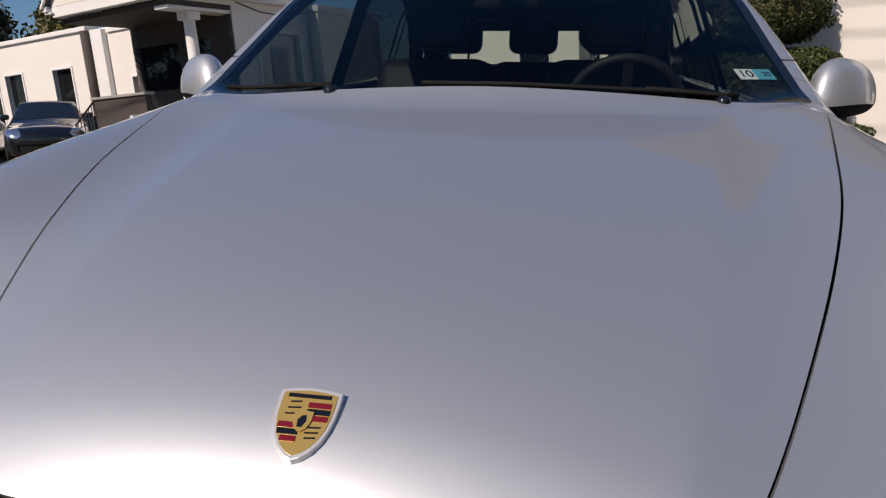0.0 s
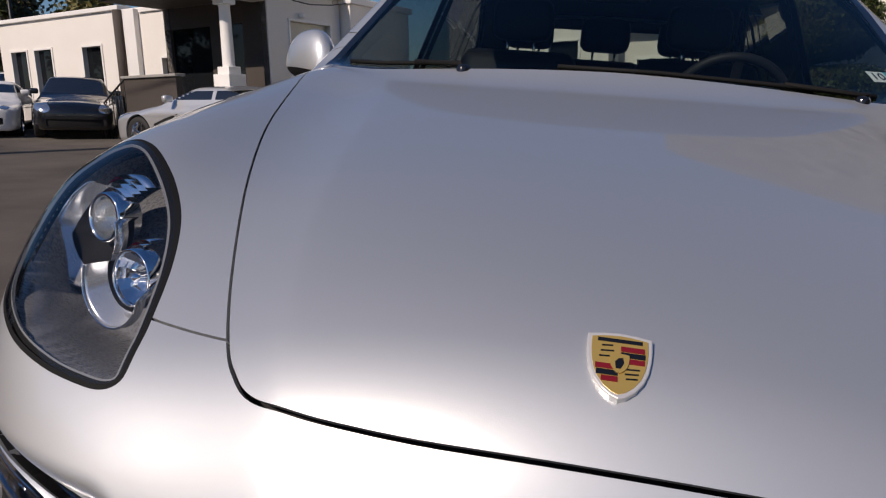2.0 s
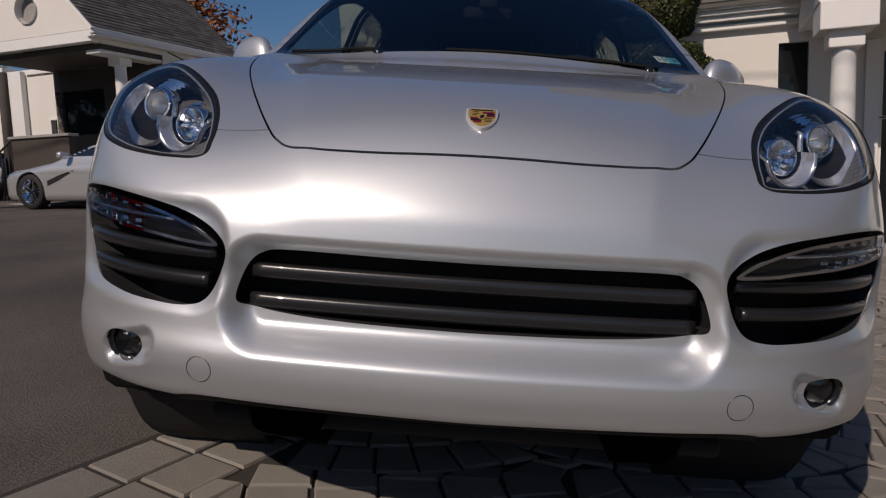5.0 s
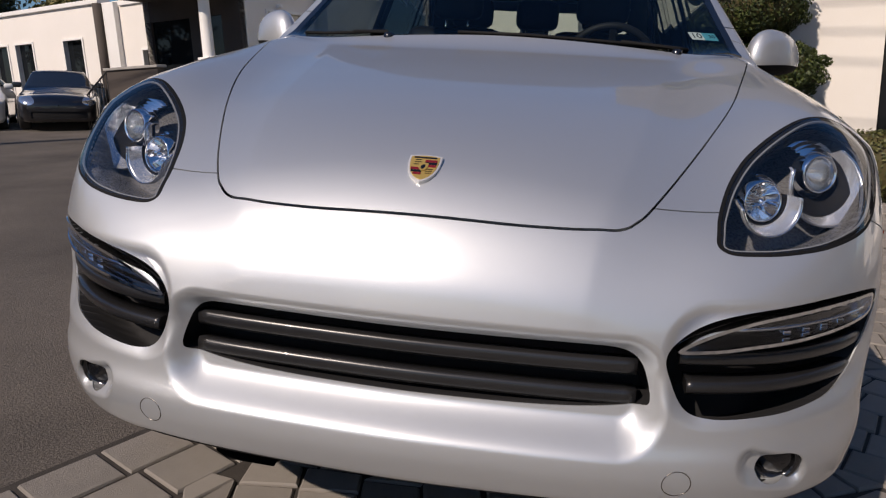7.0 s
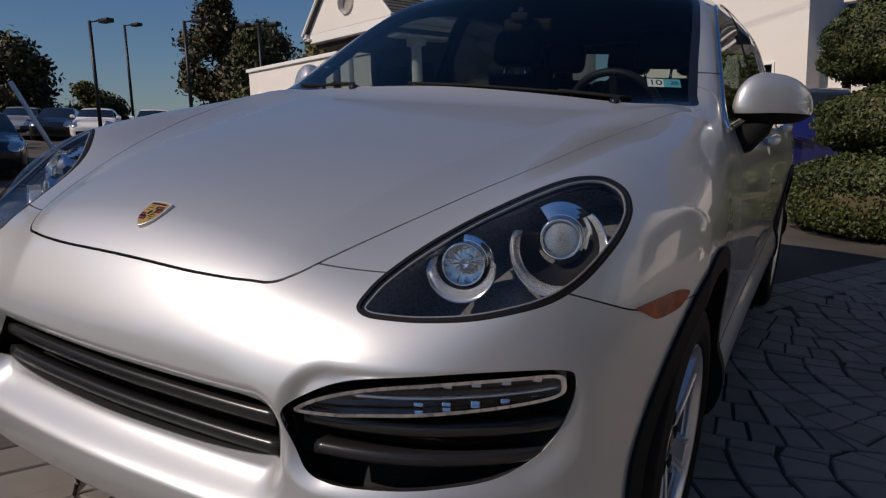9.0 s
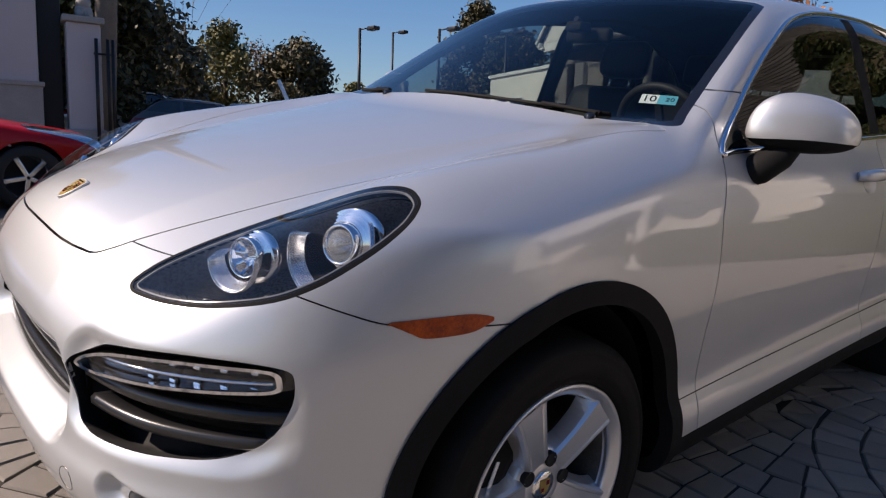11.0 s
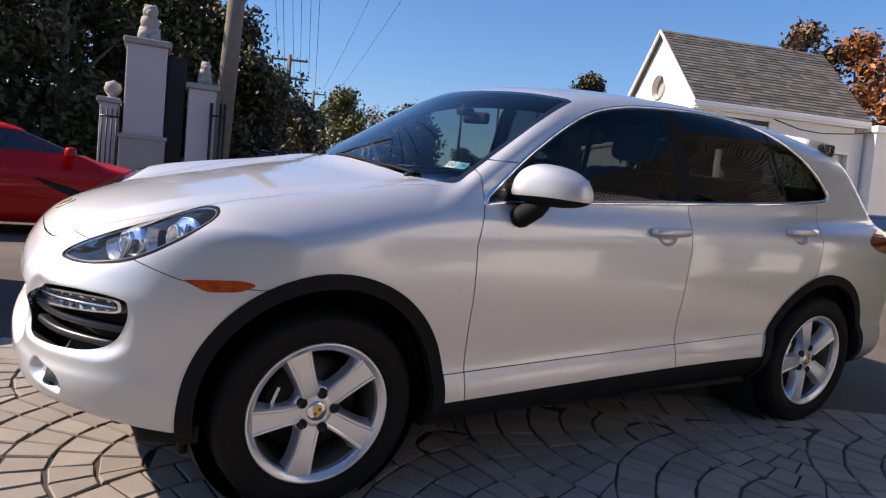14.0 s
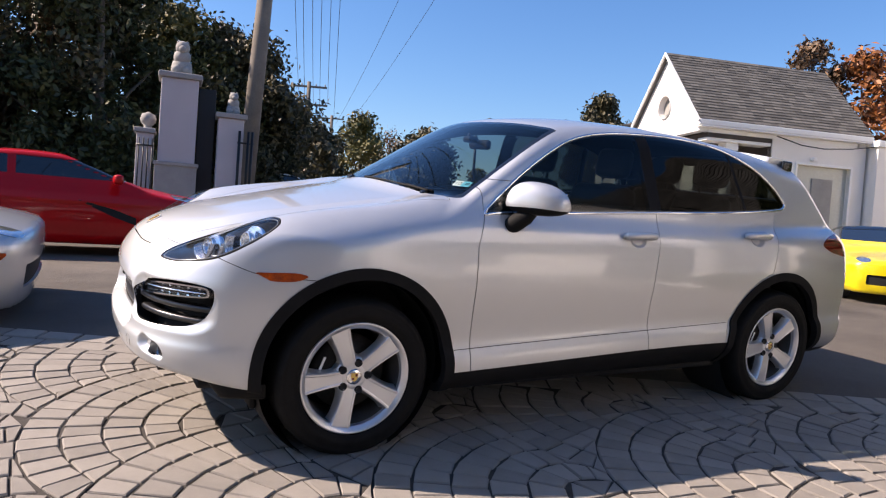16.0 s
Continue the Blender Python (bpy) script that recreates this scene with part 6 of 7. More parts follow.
# wheels
def wheel_meshes():
    """Meshes of one road wheel, turned about the x axis with its outer face towards +x."""
    m = pose(0, 0, 0, 0, 90, 0)
    out = {}

    def keep(name, bm, mat):
        me = bpy.data.meshes.new(name)
        bm.to_mesh(me)
        bm.free()
        me.materials.append(mat)
        out[name] = me

    keep("tyre", lathe([(0.25, -0.12), (0.262, -0.127), (0.30, -0.132), (0.345, -0.124), (0.362, -0.105), (0.366, -0.06), (0.3685, -0.03), (0.3685, 0.03), (0.366, 0.06),
                        (0.362, 0.105), (0.345, 0.124), (0.335, 0.1285), (0.332, 0.1275), (0.318, 0.1315), (0.300, 0.133), (0.285, 0.1325), (0.283, 0.1305), (0.272, 0.129), (0.265, 0.123), (0.259, 0.112)], m, 96), TYRE)
    keep("barrel", lathe([(0.214, -0.12), (0.214, 0.02), (0.221, 0.06), (0.2255, 0.088)], m, 96), DUSTY_SHADED_ALLOY)
    keep("rim", lathe([(0.226, 0.086), (0.231, 0.096), (0.226, 0.100), (0.232, 0.108), (0.249, 0.121), (0.2555, 0.124), (0.2595, 0.121), (0.260, 0.112), (0.25, 0.10)], m, 96), ALLOY)
    for i in range(5):
        bm = bmesh.new()
        ang = math.radians(40 + 72 * i)
        rows = []
        for r in np.linspace(0.035, 0.233, 15):
            u = (r - 0.035) / 0.198
            half = 0.031 + 0.014 * u - 0.004 * math.sin(math.pi * u)
            skirt = half + 0.014 + 0.018 * max(0.0, 1 - u * 2.2) ** 1.5 + 0.012 * max(0.0, u - 0.75) * 4
            top = 0.088 + 0.022 * u + 0.003 * math.sin(math.pi * u)
            sec = [(-skirt, top - 0.045), (-half - 0.005, top - 0.006), (-half, top + 0.003), (-half + 0.007, top + 0.003), (-half + 0.011, top + 0.0005), (half - 0.011, top + 0.0005), (half - 0.007, top + 0.003), (half, top + 0.003), (half + 0.005, top - 0.006), (skirt, top - 0.045)]
            ring = []
            for s, h in sec:
                y = r * math.cos(ang) - s * math.sin(ang)
                z = r * math.sin(ang) + s * math.cos(ang)
                ring.append(bm.verts.new((h, y, z)))
            rows.append(ring)
        for p, q in zip(rows, rows[1:]):
            for k in range(9):
                bm.faces.new((p[k], q[k], q[k + 1], p[k + 1]))
        bmesh.ops.recalc_face_normals(bm, faces=bm.faces[:])
        keep("spoke%d" % i, bm, ALLOY)
    keep("hub", lathe([(0.098, 0.045), (0.092, 0.076), (0.086, 0.0845), (0.060, 0.0915), (0.046, 0.0945), (0.040, 0.0945), (0.037, 0.0935)], m, 48), ALLOY)
    keep("centre_cap", lathe([(0.0365, 0.09), (0.036, 0.0955), (0.03, 0.098), (0.0, 0.0995)], m, 40), CHROME)
    keep("bolt", lathe([(0.0185, -0.012), (0.0185, 0.0035), (0.0170, 0.0045), (0.0150, 0.001), (0.0, 0.001)], m, 16), DARK)
    keep("disc", lathe([(0.07, -0.02), (0.175, -0.02), (0.175, 0.012), (0.09, 0.012), (0.085, 0.03), (0.0, 0.03)], m, 64), STEEL)
    bm = bmesh.new()
    rows = []
    for i in range(11):
        a = math.radians(118 + 82 * i / 10)
        rows.append([bm.verts.new((h, r * math.cos(a), r * math.sin(a))) for r, h in ((0.105, 0.02), (0.105, 0.062), (0.135, 0.07), (0.185, 0.066), (0.198, 0.05), (0.198, 0.0))])
    for p, q in zip(rows, rows[1:]):
        for k in range(5):
            bm.faces.new((p[k], q[k], q[k + 1], p[k + 1])).smooth = True
    bm.faces.new(rows[0])
    bm.faces.new(rows[-1][::-1])
    bmesh.ops.recalc_face_normals(bm, faces=bm.faces[:])
    keep("caliper", bm, BLACK_PLASTIC)
    bm = box_bm((0.002, 0.075, 0.011), (0.0715, 0, 0))
    bm.transform(Matrix.Rotation(math.radians(159), 4, "X") @ Matrix.Translation((0, 0.16, 0)) @ Matrix.Rotation(math.radians(90), 4, "X"))
    keep("caliper_mark", bm, STICKER_WHITE)
    # crest on the cap: gold field with dark red quarters
    bm = bmesh.new()
    pts = [(-0.016, 0.019), (0.016, 0.019), (0.017, 0.0), (0.011, -0.014), (0.0, -0.022), (-0.011, -0.014), (-0.017, 0.0)]
    bm.faces.new([bm.verts.new((0.1003, a, b)) for a, b in pts])
    keep("crest", bm, GOLD)
    bm = bmesh.new()
    for y0, y1, z0, z1 in ((0.003, 0.014, 0.003, 0.015), (-0.013, -0.003, -0.012, -0.002)):
        bm.faces.new([bm.verts.new((0.1009, a, b)) for a, b in ((y0, z0), (y1, z0), (y1, z1), (y0, z1))])
    keep("crest_field", bm, MAROON)
    return out


WHEEL = wheel_meshes()
for sx in (1, -1):
    for y in (AXLE_F, AXLE_R):
        wheel = new("wheel")
        wheel.parent = car
        wheel.matrix_basis = pose(sx * 0.828, y, HUB_Z, 0, 0, 0 if sx > 0 else 180)
        for name, me in WHEEL.items():
            if name == "bolt":
                for i in range(5):
                    a = math.radians(76 + 72 * i)
                    ob = new("wheel_bolt", me)
                    ob.parent = wheel
                    ob.matrix_basis = pose(0.0945, 0.066 * math.cos(a), 0.066 * math.sin(a))
                continue
            ob = new({"crest": "emblem", "crest_field": "emblem_field", "disc": "brake_disc"}.get(name, name.rstrip("01234")), me)
            ob.parent = wheel
        # wheel well
        bm = lathe([(0.43, 0.06), (0.44, 0.0), (0.44, -0.28)], pose(0, 0, 0.02, 0, 90, 0), 48)
        ob = part("arch_liner", bm, DARK, wheel)
        bm = lathe([(0.0, -0.27), (0.44, -0.28)], pose(0, 0, 0.02, 0, 90, 0), 48)
        part("inner_guard", bm, DARK, wheel)


# door mirrors
def mirror_cap_field(p):
    x, z = p[..., 0] - 0.985, p[..., 2] - 1.19
    y = p[..., 1] - 1.80 - 0.75 * x
    wide = (np.abs(x) / 0.115) ** 2.4 + (np.abs(y) / 0.085) ** 2.4
    return wide + np.where(z > 0, (np.abs(z) / (0.118 - 0.12 * x)) ** 2.2, (np.abs(z) / 0.045) ** 2) - 1


def mirror_part(sx):
    m = new("door_mirror")
    m.parent = car
    th, ph = np.linspace(0, 2 * np.pi, 64, endpoint=False), np.linspace(-np.pi / 2, np.pi / 2, 41)
    T, Q = np.meshgrid(th, ph, indexing="ij")
    way = np.stack([np.cos(Q) * np.cos(T), np.cos(Q) * np.sin(T), np.sin(Q)], -1)
    near, far = np.zeros(T.shape), np.full(T.shape, 0.3)
    c = np.array((0.985, 1.80, 1.19))
    for _ in range(24):
        mid = (near + far) / 2
        ins = mirror_cap_field(c + way * mid[..., None]) < 0
        near, far = np.where(ins, mid, near), np.where(ins, far, mid)
    p = c + way * far[..., None]
    p[..., 1] = np.minimum(p[..., 1], 1.868 + 0.55 * (p[..., 0] - 0.985))
    for name, lo, hi, mat, lab in (("cap", 19, 40, SILVER, "silver mirror cap"), ("lower_housing", 0, 19, BLACK_PLASTIC, "black lower mirror housing")):
        q = p[:, lo:hi + 1].copy()
        if lo == 0:
            q = (q - c) * 0.985 + c
        n, k = q.shape[:2]
        i = np.arange(n * k).reshape(n, k)
        j = np.roll(i, -1, 0)
        f = np.stack([i[:, :-1], j[:, :-1], j[:, 1:], i[:, 1:]], -1).reshape(-1, 4)
        v = q.reshape(-1, 3)
        if sx < 0:
            v, f = v * (-1, 1, 1), f[:, ::-1]
        ob = mesh_object(name, v, f, mat, m)
        ob["label"] = lab
    pts = [(0.885, 1.69, 1.07), (0.915, 1.715, 1.092), (0.95, 1.76, 1.135), (0.975, 1.795, 1.185)]
    bm = tube([(sx * a, b, c2) for a, b, c2 in pts], [0.036, 0.045, 0.042, 0.03], False, 16)
    part("foot", bm, BLACK_PLASTIC, m, "black plastic mirror foot")
    bm = rounded(box_bm((0.17, 0.006, 0.10), (0, 0, 0)), 0.002, 1)
    ob = part("mirror_glass", bm, CHROME, m, "mirror glass")
    ob.matrix_basis = pose(sx * 0.985, 1.873, 1.215, 0, 0, sx * 29)
    return m


mirror_part(1)
mirror_part(-1)

# door handles
for sx in (1, -1):
    for yc, zc, door in ((2.555, 1.052, doors_f), (3.555, 1.080, doors_r)):
        h = new("door_handle")
        h.parent = car
        x0 = float(on_skin(sx * 0.9, yc - 0.13, zc, (sx, 0, 0))[0])
        pts = [(x0 + sx * dx, yc + dy, zc + dz) for dy, dx, dz in ((-0.115, 0.002, 0.004), (-0.10, 0.020, 0.006), (-0.03, 0.030, 0.009), (0.04, 0.030, 0.010), (0.098, 0.022, 0.008), (0.118, 0.002, 0.006))]
        bm = tube(pts, [0.015, 0.021, 0.023, 0.023, 0.021, 0.015], False, 14)
        part("grip", bm, SILVER, h)

# fine dark joint between doors and sill
for sx in (1, -1):
    line = []
    for y in np.linspace(1.40, 3.34, 50):
        p = on_skin(sx * 0.9, y, 0.477 + (y - 1.50) * 0.0385, (sx, 0, 0))
        line.append((p[0] - sx * 0.0006, p[1], p[2]))
    part("sill_joint", tube(line, 0.0022, sides=6), DARK, car)
part("underbody", rounded(box_bm((1.72, 2.06, 0.07), (0, 2.38, 0.27)), 0.03, 2), DARK, car)
part("engine_undertray", rounded(box_bm((1.16, 1.05, 0.05), (0, 0.83, 0.26)), 0.02, 2), DARK, car)
part("rear_undertray", rounded(box_bm((1.10, 1.15, 0.08), (0, 3.98, 0.29)), 0.03, 2), DARK, car)

# round cover of the towing eye, set off by a fine dark joint
for sx in (1, -1):
    ring = [tuple(on_skin(sx * (0.489 + 0.0245 * math.cos(a)), 0.0, 0.463 + 0.0245 * math.sin(a))) for a in np.linspace(0, 2 * math.pi, 36, endpoint=False)]
    part("tow_cover_joint", tube(ring, 0.0011, True, 6), STEEL, car)

# black air deflectors ahead of the front wheels
for sx in (1, -1):
    # black edging that closes the bumper's corner towards the wheel
    bm = bmesh.new()
    rows = []
    for y in np.linspace(0.16, 0.53, 14):
        xs = np.linspace(0.3, 1.0, 351)
        inside = car_field(np.stack([xs, np.full(351, y), np.full(351, 0.352)], -1)) < 0
        edge = float(xs[inside].max()) if inside.any() else 0.45
        rows.append([bm.verts.new((sx * (edge - d), y, z)) for d, z in ((0.012, 0.362), (0.010, 0.335), (0.020, 0.300), (0.045, 0.285), (0.150, 0.283))])
    for p, q in zip(rows, rows[1:]):
        for k in range(4):
            bm.faces.new((p[k], q[k], q[k + 1], p[k + 1])).smooth = True
    bmesh.ops.recalc_face_normals(bm, faces=bm.faces[:])
    part("bumper_edging", bm, BLACK_PLASTIC, car, "black plastic edging under the bumper")
    part("air_deflector", rounded(box_bm((0.30, 0.03, 0.12), (sx * 0.70, 0.50, 0.285)), 0.012, 2), BLACK_PLASTIC, car, "black plastic air deflector")
part("undertray", rounded(box_bm((1.4, 0.9, 0.03), (0, 0.85, 0.262)), 0.01, 1), DARK, car)


# ---------------------------------------------------------------- small parts of the car
def shield(width, height):
    """Outline of a crest: nearly straight top, sides curving to a point, in local x and y."""
    w, h = width / 2, height / 2
    side = [(w, h * 0.90), (w * 1.01, h * 0.55), (w * 0.98, h * 0.20), (w * 0.90, -h * 0.15), (w * 0.76, -h * 0.45), (w * 0.52, -h * 0.73), (w * 0.24, -h * 0.92), (0, -h)]
    return [(-w * 0.5, h * 0.97), (0, h), (w * 0.5, h * 0.97)] + side + [(-x, y) for x, y in side[-2::-1]]


def plate(name, pts, z0, z1, mat, parent, m, label="", bevel=0.0):
    bm = bmesh.new()
    f = bm.faces.new([bm.verts.new((x, y, z0)) for x, y in pts])
    ret = bmesh.ops.extrude_face_region(bm, geom=[f])
    bmesh.ops.translate(bm, verts=[v for v in ret["geom"] if isinstance(v, bmesh.types.BMVert)], vec=(0, 0, z1 - z0))
    bmesh.ops.recalc_face_normals(bm, faces=bm.faces[:])
    if bevel:
        top = [e for e in bm.edges if all(abs(v.co.z - z1) < 1e-6 for v in e.verts)]
        bmesh.ops.bevel(bm, geom=top, offset=bevel, segments=2, affect="EDGES", profile=0.5)
    bm.transform(m)
    return part(name, bm, mat, parent, label)


EMBLEM_RIM = material("silvered_emblem_rim", (0.72, 0.71, 0.69), 0.3, 0.5)
badge = new("hood_emblem")
badge.parent = car
bp = on_skin(0, 0.161, 0.945, (0, -0.5, 0.87))
bn = field_normals(car_field, np.array([bp]))[0]
up = Vector((0, 0, 1)) - Vector(bn) * bn[2]
up.normalize()
right = up.cross(Vector(bn))
bm_pose = Matrix.Translation(bp) @ Matrix((right, up, Vector(bn))).transposed().to_4x4() @ Matrix.Diagonal((1.06, 1.06, 1.0, 1.0))
plate("rim", shield(0.058, 0.072), -0.004, 0.005, EMBLEM_RIM, badge, bm_pose, "silver emblem rim", 0.0015)
plate("field", shield(0.050, 0.063), 0.004, 0.0058, GOLD, badge, bm_pose, "gold emblem field")
for x0, x1, y0, y1, mat in ((0.001, 0.022, 0.014, 0.0195, MAROON), (0.001, 0.0225, 0.0075, 0.013, BLACK_GLOSS), (0.001, 0.022, 0.001, 0.0065, MAROON),
                            (-0.021, -0.001, -0.0065, -0.001, MAROON), (-0.020, -0.001, -0.013, -0.0075, BLACK_GLOSS), (-0.0155, -0.001, -0.0195, -0.014, MAROON)):
    plate("emblem_bar", [(x0, y0), (x1, y0), (x1, y1), (x0, y1)], 0.0057, 0.0066, mat, badge, bm_pose)
for i in range(3):
    for sx, sy in ((-1, 1), (1, -1)):
        x0, y0 = sx * 0.011, sy * (0.006 + 0.006 * i) if sy > 0 else -0.006 - 0.005 * i
        plate("emblem_antler", [(x0 - 0.007 + 0.001 * i, y0), (x0 + 0.007 - 0.001 * i, y0 + 0.001), (x0 + 0.007 - 0.001 * i, y0 + 0.0026), (x0 - 0.007 + 0.001 * i, y0 + 0.0016)], 0.0057, 0.0064, BLACK_GLOSS, badge, bm_pose)
plate("emblem_title", [(-0.020, 0.0235), (0.020, 0.0235), (0.020, 0.0275), (-0.020, 0.0275)], 0.0057, 0.0064, BLACK_GLOSS, badge, bm_pose)
plate("emblem_centre", shield(0.017, 0.021), 0.0066, 0.0076, GOLD, badge, bm_pose)
plate("emblem_figure", [(-0.003, -0.006), (0.001, -0.006), (0.004, 0.0), (0.003, 0.006), (-0.001, 0.005), (-0.004, 0.001)], 0.0076, 0.008, BLACK_GLOSS, badge, bm_pose)


def cabin_pose(x, y, z, way=(0, -0.5, 0.87), inward=0.004):
    """A pose flat on the glass, local x to +x and local y up the glass."""
    p = on_skin(x, y, z, way)
    n = field_normals(car_field, np.array([p]))[0]
    u = Vector((0, 0, 1)) - Vector(n) * n[2]
    u.normalize()
    r = u.cross(Vector(n))
    return Matrix.Translation(Vector(p) - Vector(n) * inward) @ Matrix((r, u, Vector(n))).transposed().to_4x4()


def text_part(body, size, mat, parent, m, label=""):
    cu = bpy.data.curves.new("lettering", "FONT")
    cu.body, cu.size, cu.extrude, cu.align_x, cu.align_y = body, size, 0.0004, "CENTER", "CENTER"
    cu.materials.append(mat)
    ob = new("lettering", cu)
    ob.parent = parent
    ob.matrix_basis = m
    if label:
        ob["label"] = label
    return ob


st = cabin_pose(0.683, 1.535, 1.262)
sticker = new("windscreen_sticker")
sticker.parent = car
plate("white_half", [(-0.050, -0.023), (0.0, -0.023), (0.0, 0.023), (-0.050, 0.023)], 0.0, 0.001, STICKER_WHITE, sticker, st, "white inspection sticker")
plate("blue_half", [(0.0, -0.023), (0.052, -0.023), (0.052, 0.023), (0.0, 0.023)], 0.0, 0.001, STICKER_BLUE, sticker, st, "pale blue sticker half")
text_part("10", 0.042, BLACK_GLOSS, sticker, st @ pose(-0.025, 0, 0.0015))
text_part("20", 0.026, BLACK_GLOSS, sticker, st @ pose(0.033, 0, 0.0015))

# wipers along the foot of the windscreen
for pivot, pts in (((0.58, 1.400), [(0.62, 1.400, 0.0), (0.40, 1.362, 0.0), (0.10, 1.342, 0.0), (-0.14, 1.346, 0.0)]),
                   ((-0.38, 1.378), [(-0.40, 1.370, 0.0), (-0.52, 1.388, 0.0), (-0.63, 1.412, 0.0), (-0.72, 1.444, 0.0)])):
    w = new("windscreen_wiper")
    w.parent = car
    line = []
    for x, y, lift in pts:
        p = on_skin(x, y, 1.22, (0, -0.5, 0.87))
        n = field_normals(car_field, np.array([p]))[0]
        line.append(tuple(p + n * (lift + 0.003)))
    part("blade", tube(line, 0.0055, sides=8), BLACK_PLASTIC, w, "black wiper blade")
    a = on_skin(pivot[0], pivot[1] - 0.03, 1.2, (0, -0.5, 0.87))
    part("arm", tube([tuple(a + (0, 0, 0.003)), tuple(np.array(line[0]) * 0.5 + a * 0.5 + (0, 0, 0.006)), tuple(np.array(line[1]) + (0, 0, 0.004))], [0.008, 0.007, 0.006], sides=8), BLACK_PLASTIC, w)
    part("pivot_cap", lathe([(0.018, -0.02), (0.018, 0.008), (0.013, 0.014), (0.0, 0.016)], Matrix.Translation(Vector(a) + Vector((0, 0, -0.004))), 20), BLACK_GLOSS, w)

# roof aerial and rear spoiler
part("roof_aerial", rounded(box_bm((0.03, 0.14, 0.05), (0, 3.95, 1.645)), 0.012, 2), SILVER, car)
bm = bmesh.new()
rows = []
for x in np.linspace(-0.60, 0.60, 21):
    y0 = 4.13 - 0.10 * x**2
    z0 = 1.628 - 0.12 * x**2
    rows.append([bm.verts.new((x, y0 - 0.12, z0 + 0.012)), bm.verts.new((x, y0 + 0.06, z0 + 0.008)), bm.verts.new((x, y0 + 0.13, z0 - 0.02)), bm.verts.new((x, y0 + 0.10, z0 - 0.05)), bm.verts.new((x, y0 - 0.12, z0 - 0.06))])
for p, q in zip(rows, rows[1:]):
    for k in range(5):
        bm.faces.new((p[k], q[k], q[(k + 1) % 5], p[(k + 1) % 5])).smooth = True
bm.faces.new(rows[0][::-1])
bm.faces.new(rows[-1])
bmesh.ops.recalc_face_normals(bm, faces=bm.faces[:])
part("roof_spoiler", bm, SILVER, car)
for sx in (1, -1):
    part("spoiler_fin", rounded(box_bm((0.03, 0.10, 0.07), (sx * 0.628, 4.13, 1.548)), 0.012, 2), BLACK_GLOSS, car, "gloss black spoiler end")

# ---------------------------------------------------------------- the cabin
def seat_part(x, y, name="front_seat", wide=0.52, head=True):
    s = new(name)
    s.parent = car
    part("cushion", rounded(box_bm((wide, 0.54, 0.18), (x, y, 0.68)), 0.06), LEATHER, s)
    bm = rounded(box_bm((wide, 0.16, 0.64), (0, 0, 0.32)), 0.07)
    bm.transform(pose(x, y + 0.26, 0.70, -18, 0, 0))
    part("backrest", bm, LEATHER, s)
    if head:
        bm = rounded(box_bm((0.27, 0.11, 0.19), (0, 0, 0)), 0.05)
        bm.transform(pose(x, y + 0.50, 1.45, -10, 0, 0))
        part("headrest", bm, LEATHER, s)
        for k in (-0.06, 0.06):
            part("headrest_post", tube([(x + k, y + 0.46, 1.28), (x + k, y + 0.49, 1.40)], 0.007, sides=6), CHROME, s)
    return s


seat_part(0.38, 2.30)
seat_part(-0.38, 2.30)
for x in (-0.42, 0.0, 0.42):
    seat_part(x, 3.15, "rear_seat", 0.44)
dash = new("dashboard")
dash.parent = car
bm = rounded(box_bm((1.46, 0.46, 0.22), (0, 1.72, 1.02)), 0.08)
part("top_pad", bm, LEATHER, dash)
part("lower_panel", rounded(box_bm((1.44, 0.30, 0.40), (0, 1.75, 0.78)), 0.05), LEATHER, dash)
part("instrument_hood", rounded(box_bm((0.40, 0.22, 0.14), (0.38, 1.86, 1.12)), 0.05), LEATHER, dash)
wheel_ob = new("steering_wheel")
wheel_ob.parent = car
sm = pose(0.40, 2.02, 1.14, -66, 0, 0)
part("wheel_rim", tube([tuple(sm @ Vector((0.185 * math.cos(a), 0.185 * math.sin(a), 0))) for a in np.linspace(0, 2 * math.pi, 40, endpoint=False)], 0.016, True, 10), LEATHER, wheel_ob)
bm = rounded(box_bm((0.17, 0.12, 0.05), (0, 0, -0.01)), 0.02)
bm.transform(sm)
part("wheel_hub", bm, LEATHER, wheel_ob)
for a in (0, 180, 270):
    bm = box_bm((0.15, 0.03, 0.015), (0.11, 0, -0.005), 0.004)
    bm.transform(sm @ pose(0, 0, 0, 0, 0, a))
    part("wheel_spoke", bm, LEATHER, wheel_ob)
rv = new("rear_view_mirror")
rv.parent = car
part("mirror_shell", rounded(box_bm((0.22, 0.04, 0.06), (0, 2.03, 1.49)), 0.018), BLACK_PLASTIC, rv)
part("mirror_stem", tube([(0, 1.94, 1.545), (0, 2.01, 1.51)], 0.012, sides=8), BLACK_PLASTIC, rv)
part("sensor_box", rounded(box_bm((0.08, 0.07, 0.04), (0, 1.96, 1.515)), 0.012), BLACK_PLASTIC, rv)
part("cabin_floor", box_bm((1.5, 2.9, 0.04), (0, 2.9, 0.52)), LEATHER, car)
part("load_floor", rounded(box_bm((1.3, 0.9, 0.5), (0, 4.1, 0.80)), 0.03), LEATHER, car)
part("engine_bulkhead", box_bm((1.5, 0.05, 0.66), (0, 1.45, 0.80)), DARK, car)


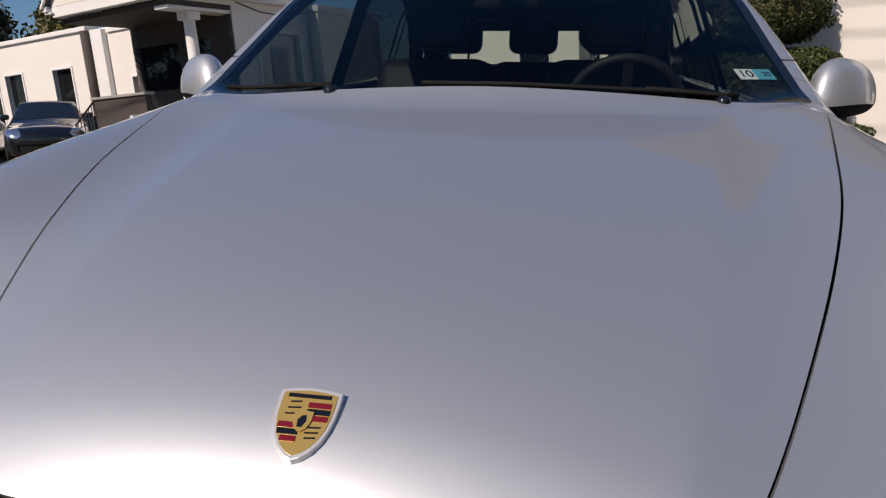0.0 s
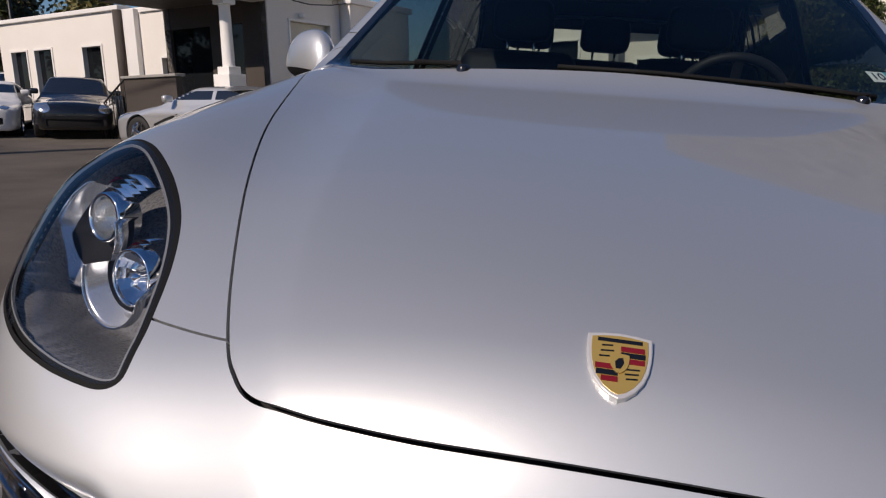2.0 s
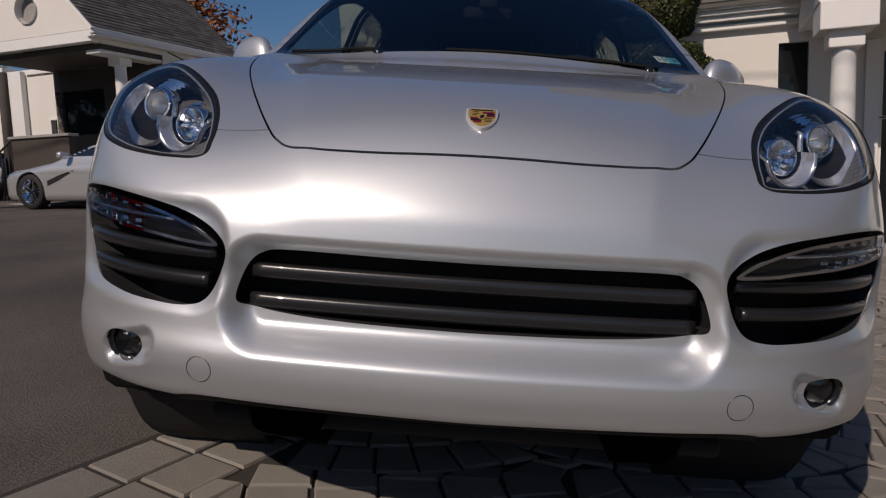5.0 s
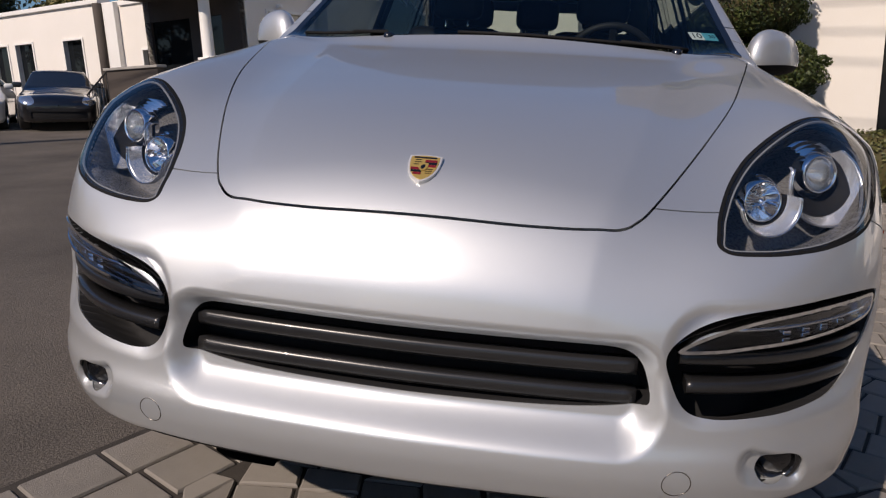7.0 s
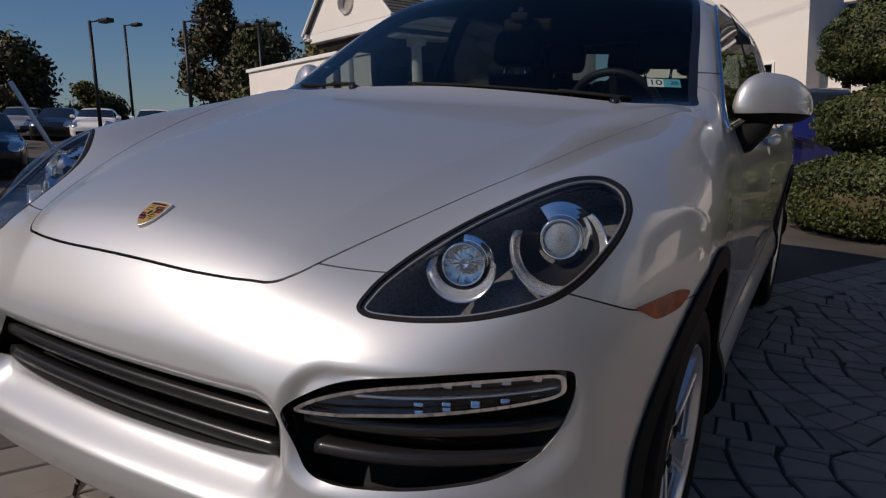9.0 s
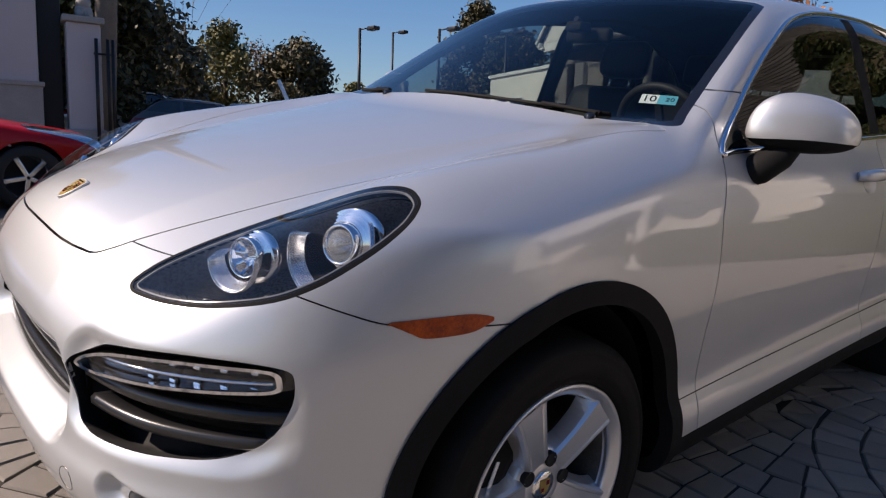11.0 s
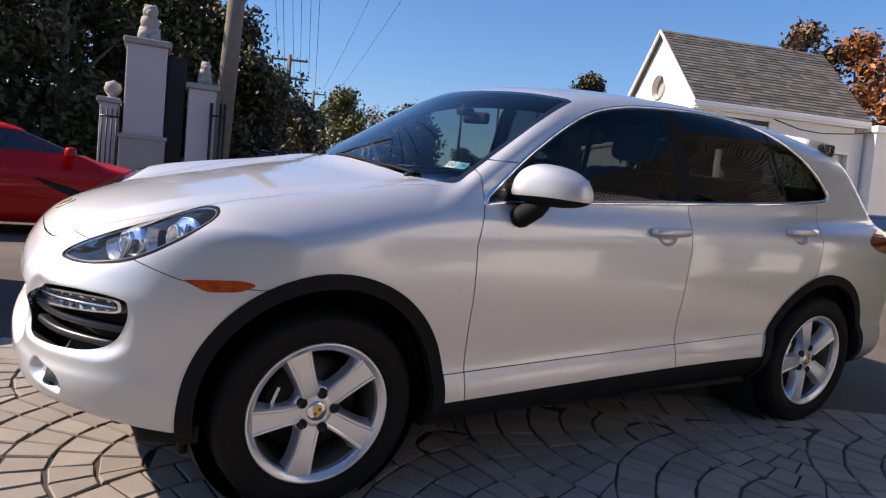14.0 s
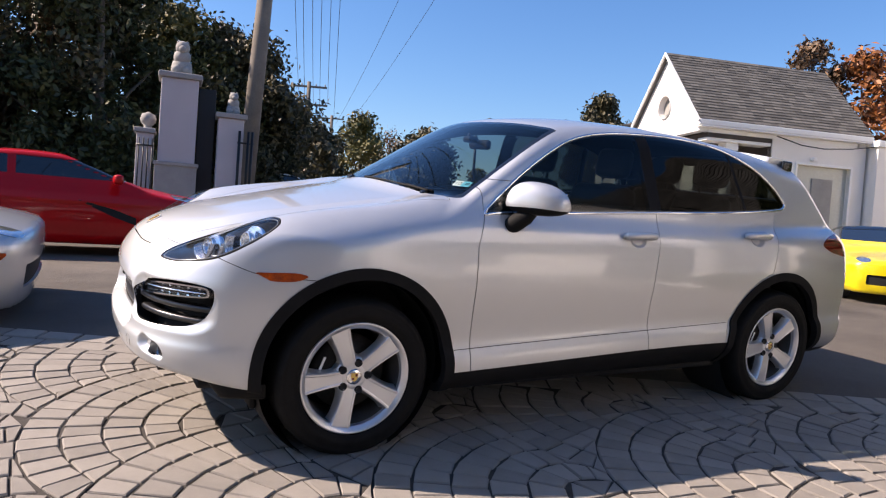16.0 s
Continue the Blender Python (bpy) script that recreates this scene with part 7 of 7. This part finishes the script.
# ---------------------------------------------------------------- cobbled apron, laid in fans
PAVER = varied("tan_concrete_paver", (0.165, 0.150, 0.132), (0.325, 0.297, 0.262), 0.9, 7.0, 380.0, 0.5, 0.28)
apron = new("cobbled_apron")
apron.matrix_world = CAR_TURN
tagged(apron, "tan concrete cobbles laid in overlapping fans", "pavement", kind="structure")
FAN_R, RING, STONE = 1.0, 0.1667, 0.115
FAN_1, FAN_2, FAN_0 = np.array((1.0, 0.13)), np.array((0.2, 1.1)), np.array((0.45, 0.60))
centres = {(i, j): FAN_0 + i * FAN_1 + j * FAN_2 for i in range(-4, 9) for j in range(-5, 10)}
keys = sorted(centres, key=lambda k: (k[1] * 2 + k[0]))
CEN = np.array([centres[k] for k in keys])
rank = {k: n for n, k in enumerate(keys)}


def tuck(quad, mine):
    """Corners that run under a fan laid over this one are drawn back to its rim."""
    out, lost = [], 0
    for p in quad:
        over = [n for n in np.where(((CEN - p) ** 2).sum(1) < (FAN_R + 0.006) ** 2)[0] if n > mine]
        for n in over[:2]:
            d = p - CEN[n]
            p = CEN[n] + d / max(1e-6, np.linalg.norm(d)) * (FAN_R + 0.006)
        lost += bool(over)
        out.append(p)
    return out, lost


def area(q):
    return abs(sum(q[i][0] * q[(i + 1) % 4][1] - q[i][1] * q[(i + 1) % 4][0] for i in range(4))) / 2


def edge_line(p):
    """Distance of a place to the inner side of the asphalt's edge."""
    return ((p[0] + 1.25) * 0.894 - p[1] * 0.447)


def stone_mesh(quad, rng):
    """A block with worn top edges from its four ground corners."""
    q = np.array(quad)
    c = q.mean(0)
    h = 0.011 + rng.uniform(-0.003, 0.003)
    out = [(*(c + (p - c) * 0.985), 0.0 - 0.02) for p in q]
    mid = [(*(c + (p - c) * 0.985), h - 0.006) for p in q]
    top = [(*(c + (p - c) * (1 - 0.008 / max(0.03, np.linalg.norm(p - c)))), h + rng.uniform(-0.0015, 0.0015)) for p in q]
    v = out + mid + top
    f = [(8, 9, 10, 11)]
    for a in range(4):
        b = (a + 1) % 4
        f += [(a, b, 4 + b, 4 + a), (4 + a, 4 + b, 8 + b, 8 + a)]
    return v, f


rng = random.Random(11)
stones = []
for key in keys:
    c = centres[key]
    if not (-3.5 < c[0] < 6.5 and -4.0 < c[1] < 9.0):
        continue
    for k in range(6):
        r0, r1 = k * RING, (k + 1) * RING
        rm = (r0 + r1) / 2
        n = max(5, int(round(2 * math.pi * rm / STONE)))
        off = rng.random()
        for i in range(n):
            a0, a1 = (2 * math.pi * (i + off) / n, 2 * math.pi * (i + 1 + off) / n)
            am = (a0 + a1) / 2
            p = c + rm * np.array((math.cos(am), math.sin(am)))
            if edge_line(p) < 0.36 or not (-1.9 < p[0] < 4.9 and -2.4 < p[1] < 6.6):
                continue
            g0, g1 = 0.0045, 0.005 / max(rm, 0.05)
            j = lambda: rng.uniform(-0.005, 0.005)
            quad = [c + (r0 + g0 + j()) * np.array((math.cos(a0 + g1), math.sin(a0 + g1))), c + (r1 - g0 + j()) * np.array((math.cos(a0 + g1 * 0.7), math.sin(a0 + g1 * 0.7))),
                    c + (r1 - g0 + j()) * np.array((math.cos(a1 - g1 * 0.7), math.sin(a1 - g1 * 0.7))), c + (r0 + g0 + j()) * np.array((math.cos(a1 - g1), math.sin(a1 - g1)))]
            quad, lost = tuck(quad, rank[key])
            if lost > 3:
                continue
            p = np.mean(quad, 0)
            if area(quad) > 0.0022:
                stones.append((p, quad[::-1]))
# two straight border courses along the asphalt
along, across = np.array((0.447, 0.894)), np.array((0.894, -0.447))
for row in (0, 1):
    s = -2.9
    while s < 7.5:
        w = 0.215 + rng.uniform(-0.02, 0.02)
        b = np.array((-1.25, 0.0)) + along * s + across * (0.015 + row * 0.175)
        quad = [b + along * 0.006, b + along * 0.006 + across * 0.163, b + along * (w - 0.006) + across * 0.163, b + along * (w - 0.006)]
        stones.append((b + along * w / 2, quad[::1] if np.cross(quad[1] - quad[0], quad[2] - quad[0]) > 0 else quad[::-1]))
        s += w
near = [s for s in stones if -1.2 < s[0][0] < 1.9 and -1.0 < s[0][1] < 1.3]
near = sorted(near, key=lambda s: (s[0][0] - 0.5) ** 2 + (s[0][1] + 0.1) ** 2)[:300]
chosen = {id(s) for s in near}
AV, AF = [], []
for s in stones:
    quad = s[1] if np.cross(s[1][1] - s[1][0], s[1][2] - s[1][0]) > 0 else s[1][::-1]
    v, f = stone_mesh(quad, rng)
    if id(s) in chosen:
        mesh_object("paver", v, f, PAVER, apron, False)
    else:
        base = len(AV)
        AV += v
        AF += [tuple(base + i for i in q) for q in f]
tagged(mesh_object("paver_field", AV, AF, PAVER, apron, False), kind="stuff")
bed = bmesh.new()
bed.faces.new([bed.verts.new((*p, 0.002)) for p in ((-2.75, -2.95), (5.0, -2.95), (5.0, 6.7), (2.1, 6.7))])
part("joint_bed", bed, varied("dark_joint_sand", (0.022, 0.019, 0.016), (0.055, 0.047, 0.04), 0.95, 8, 150, 0.3), apron)
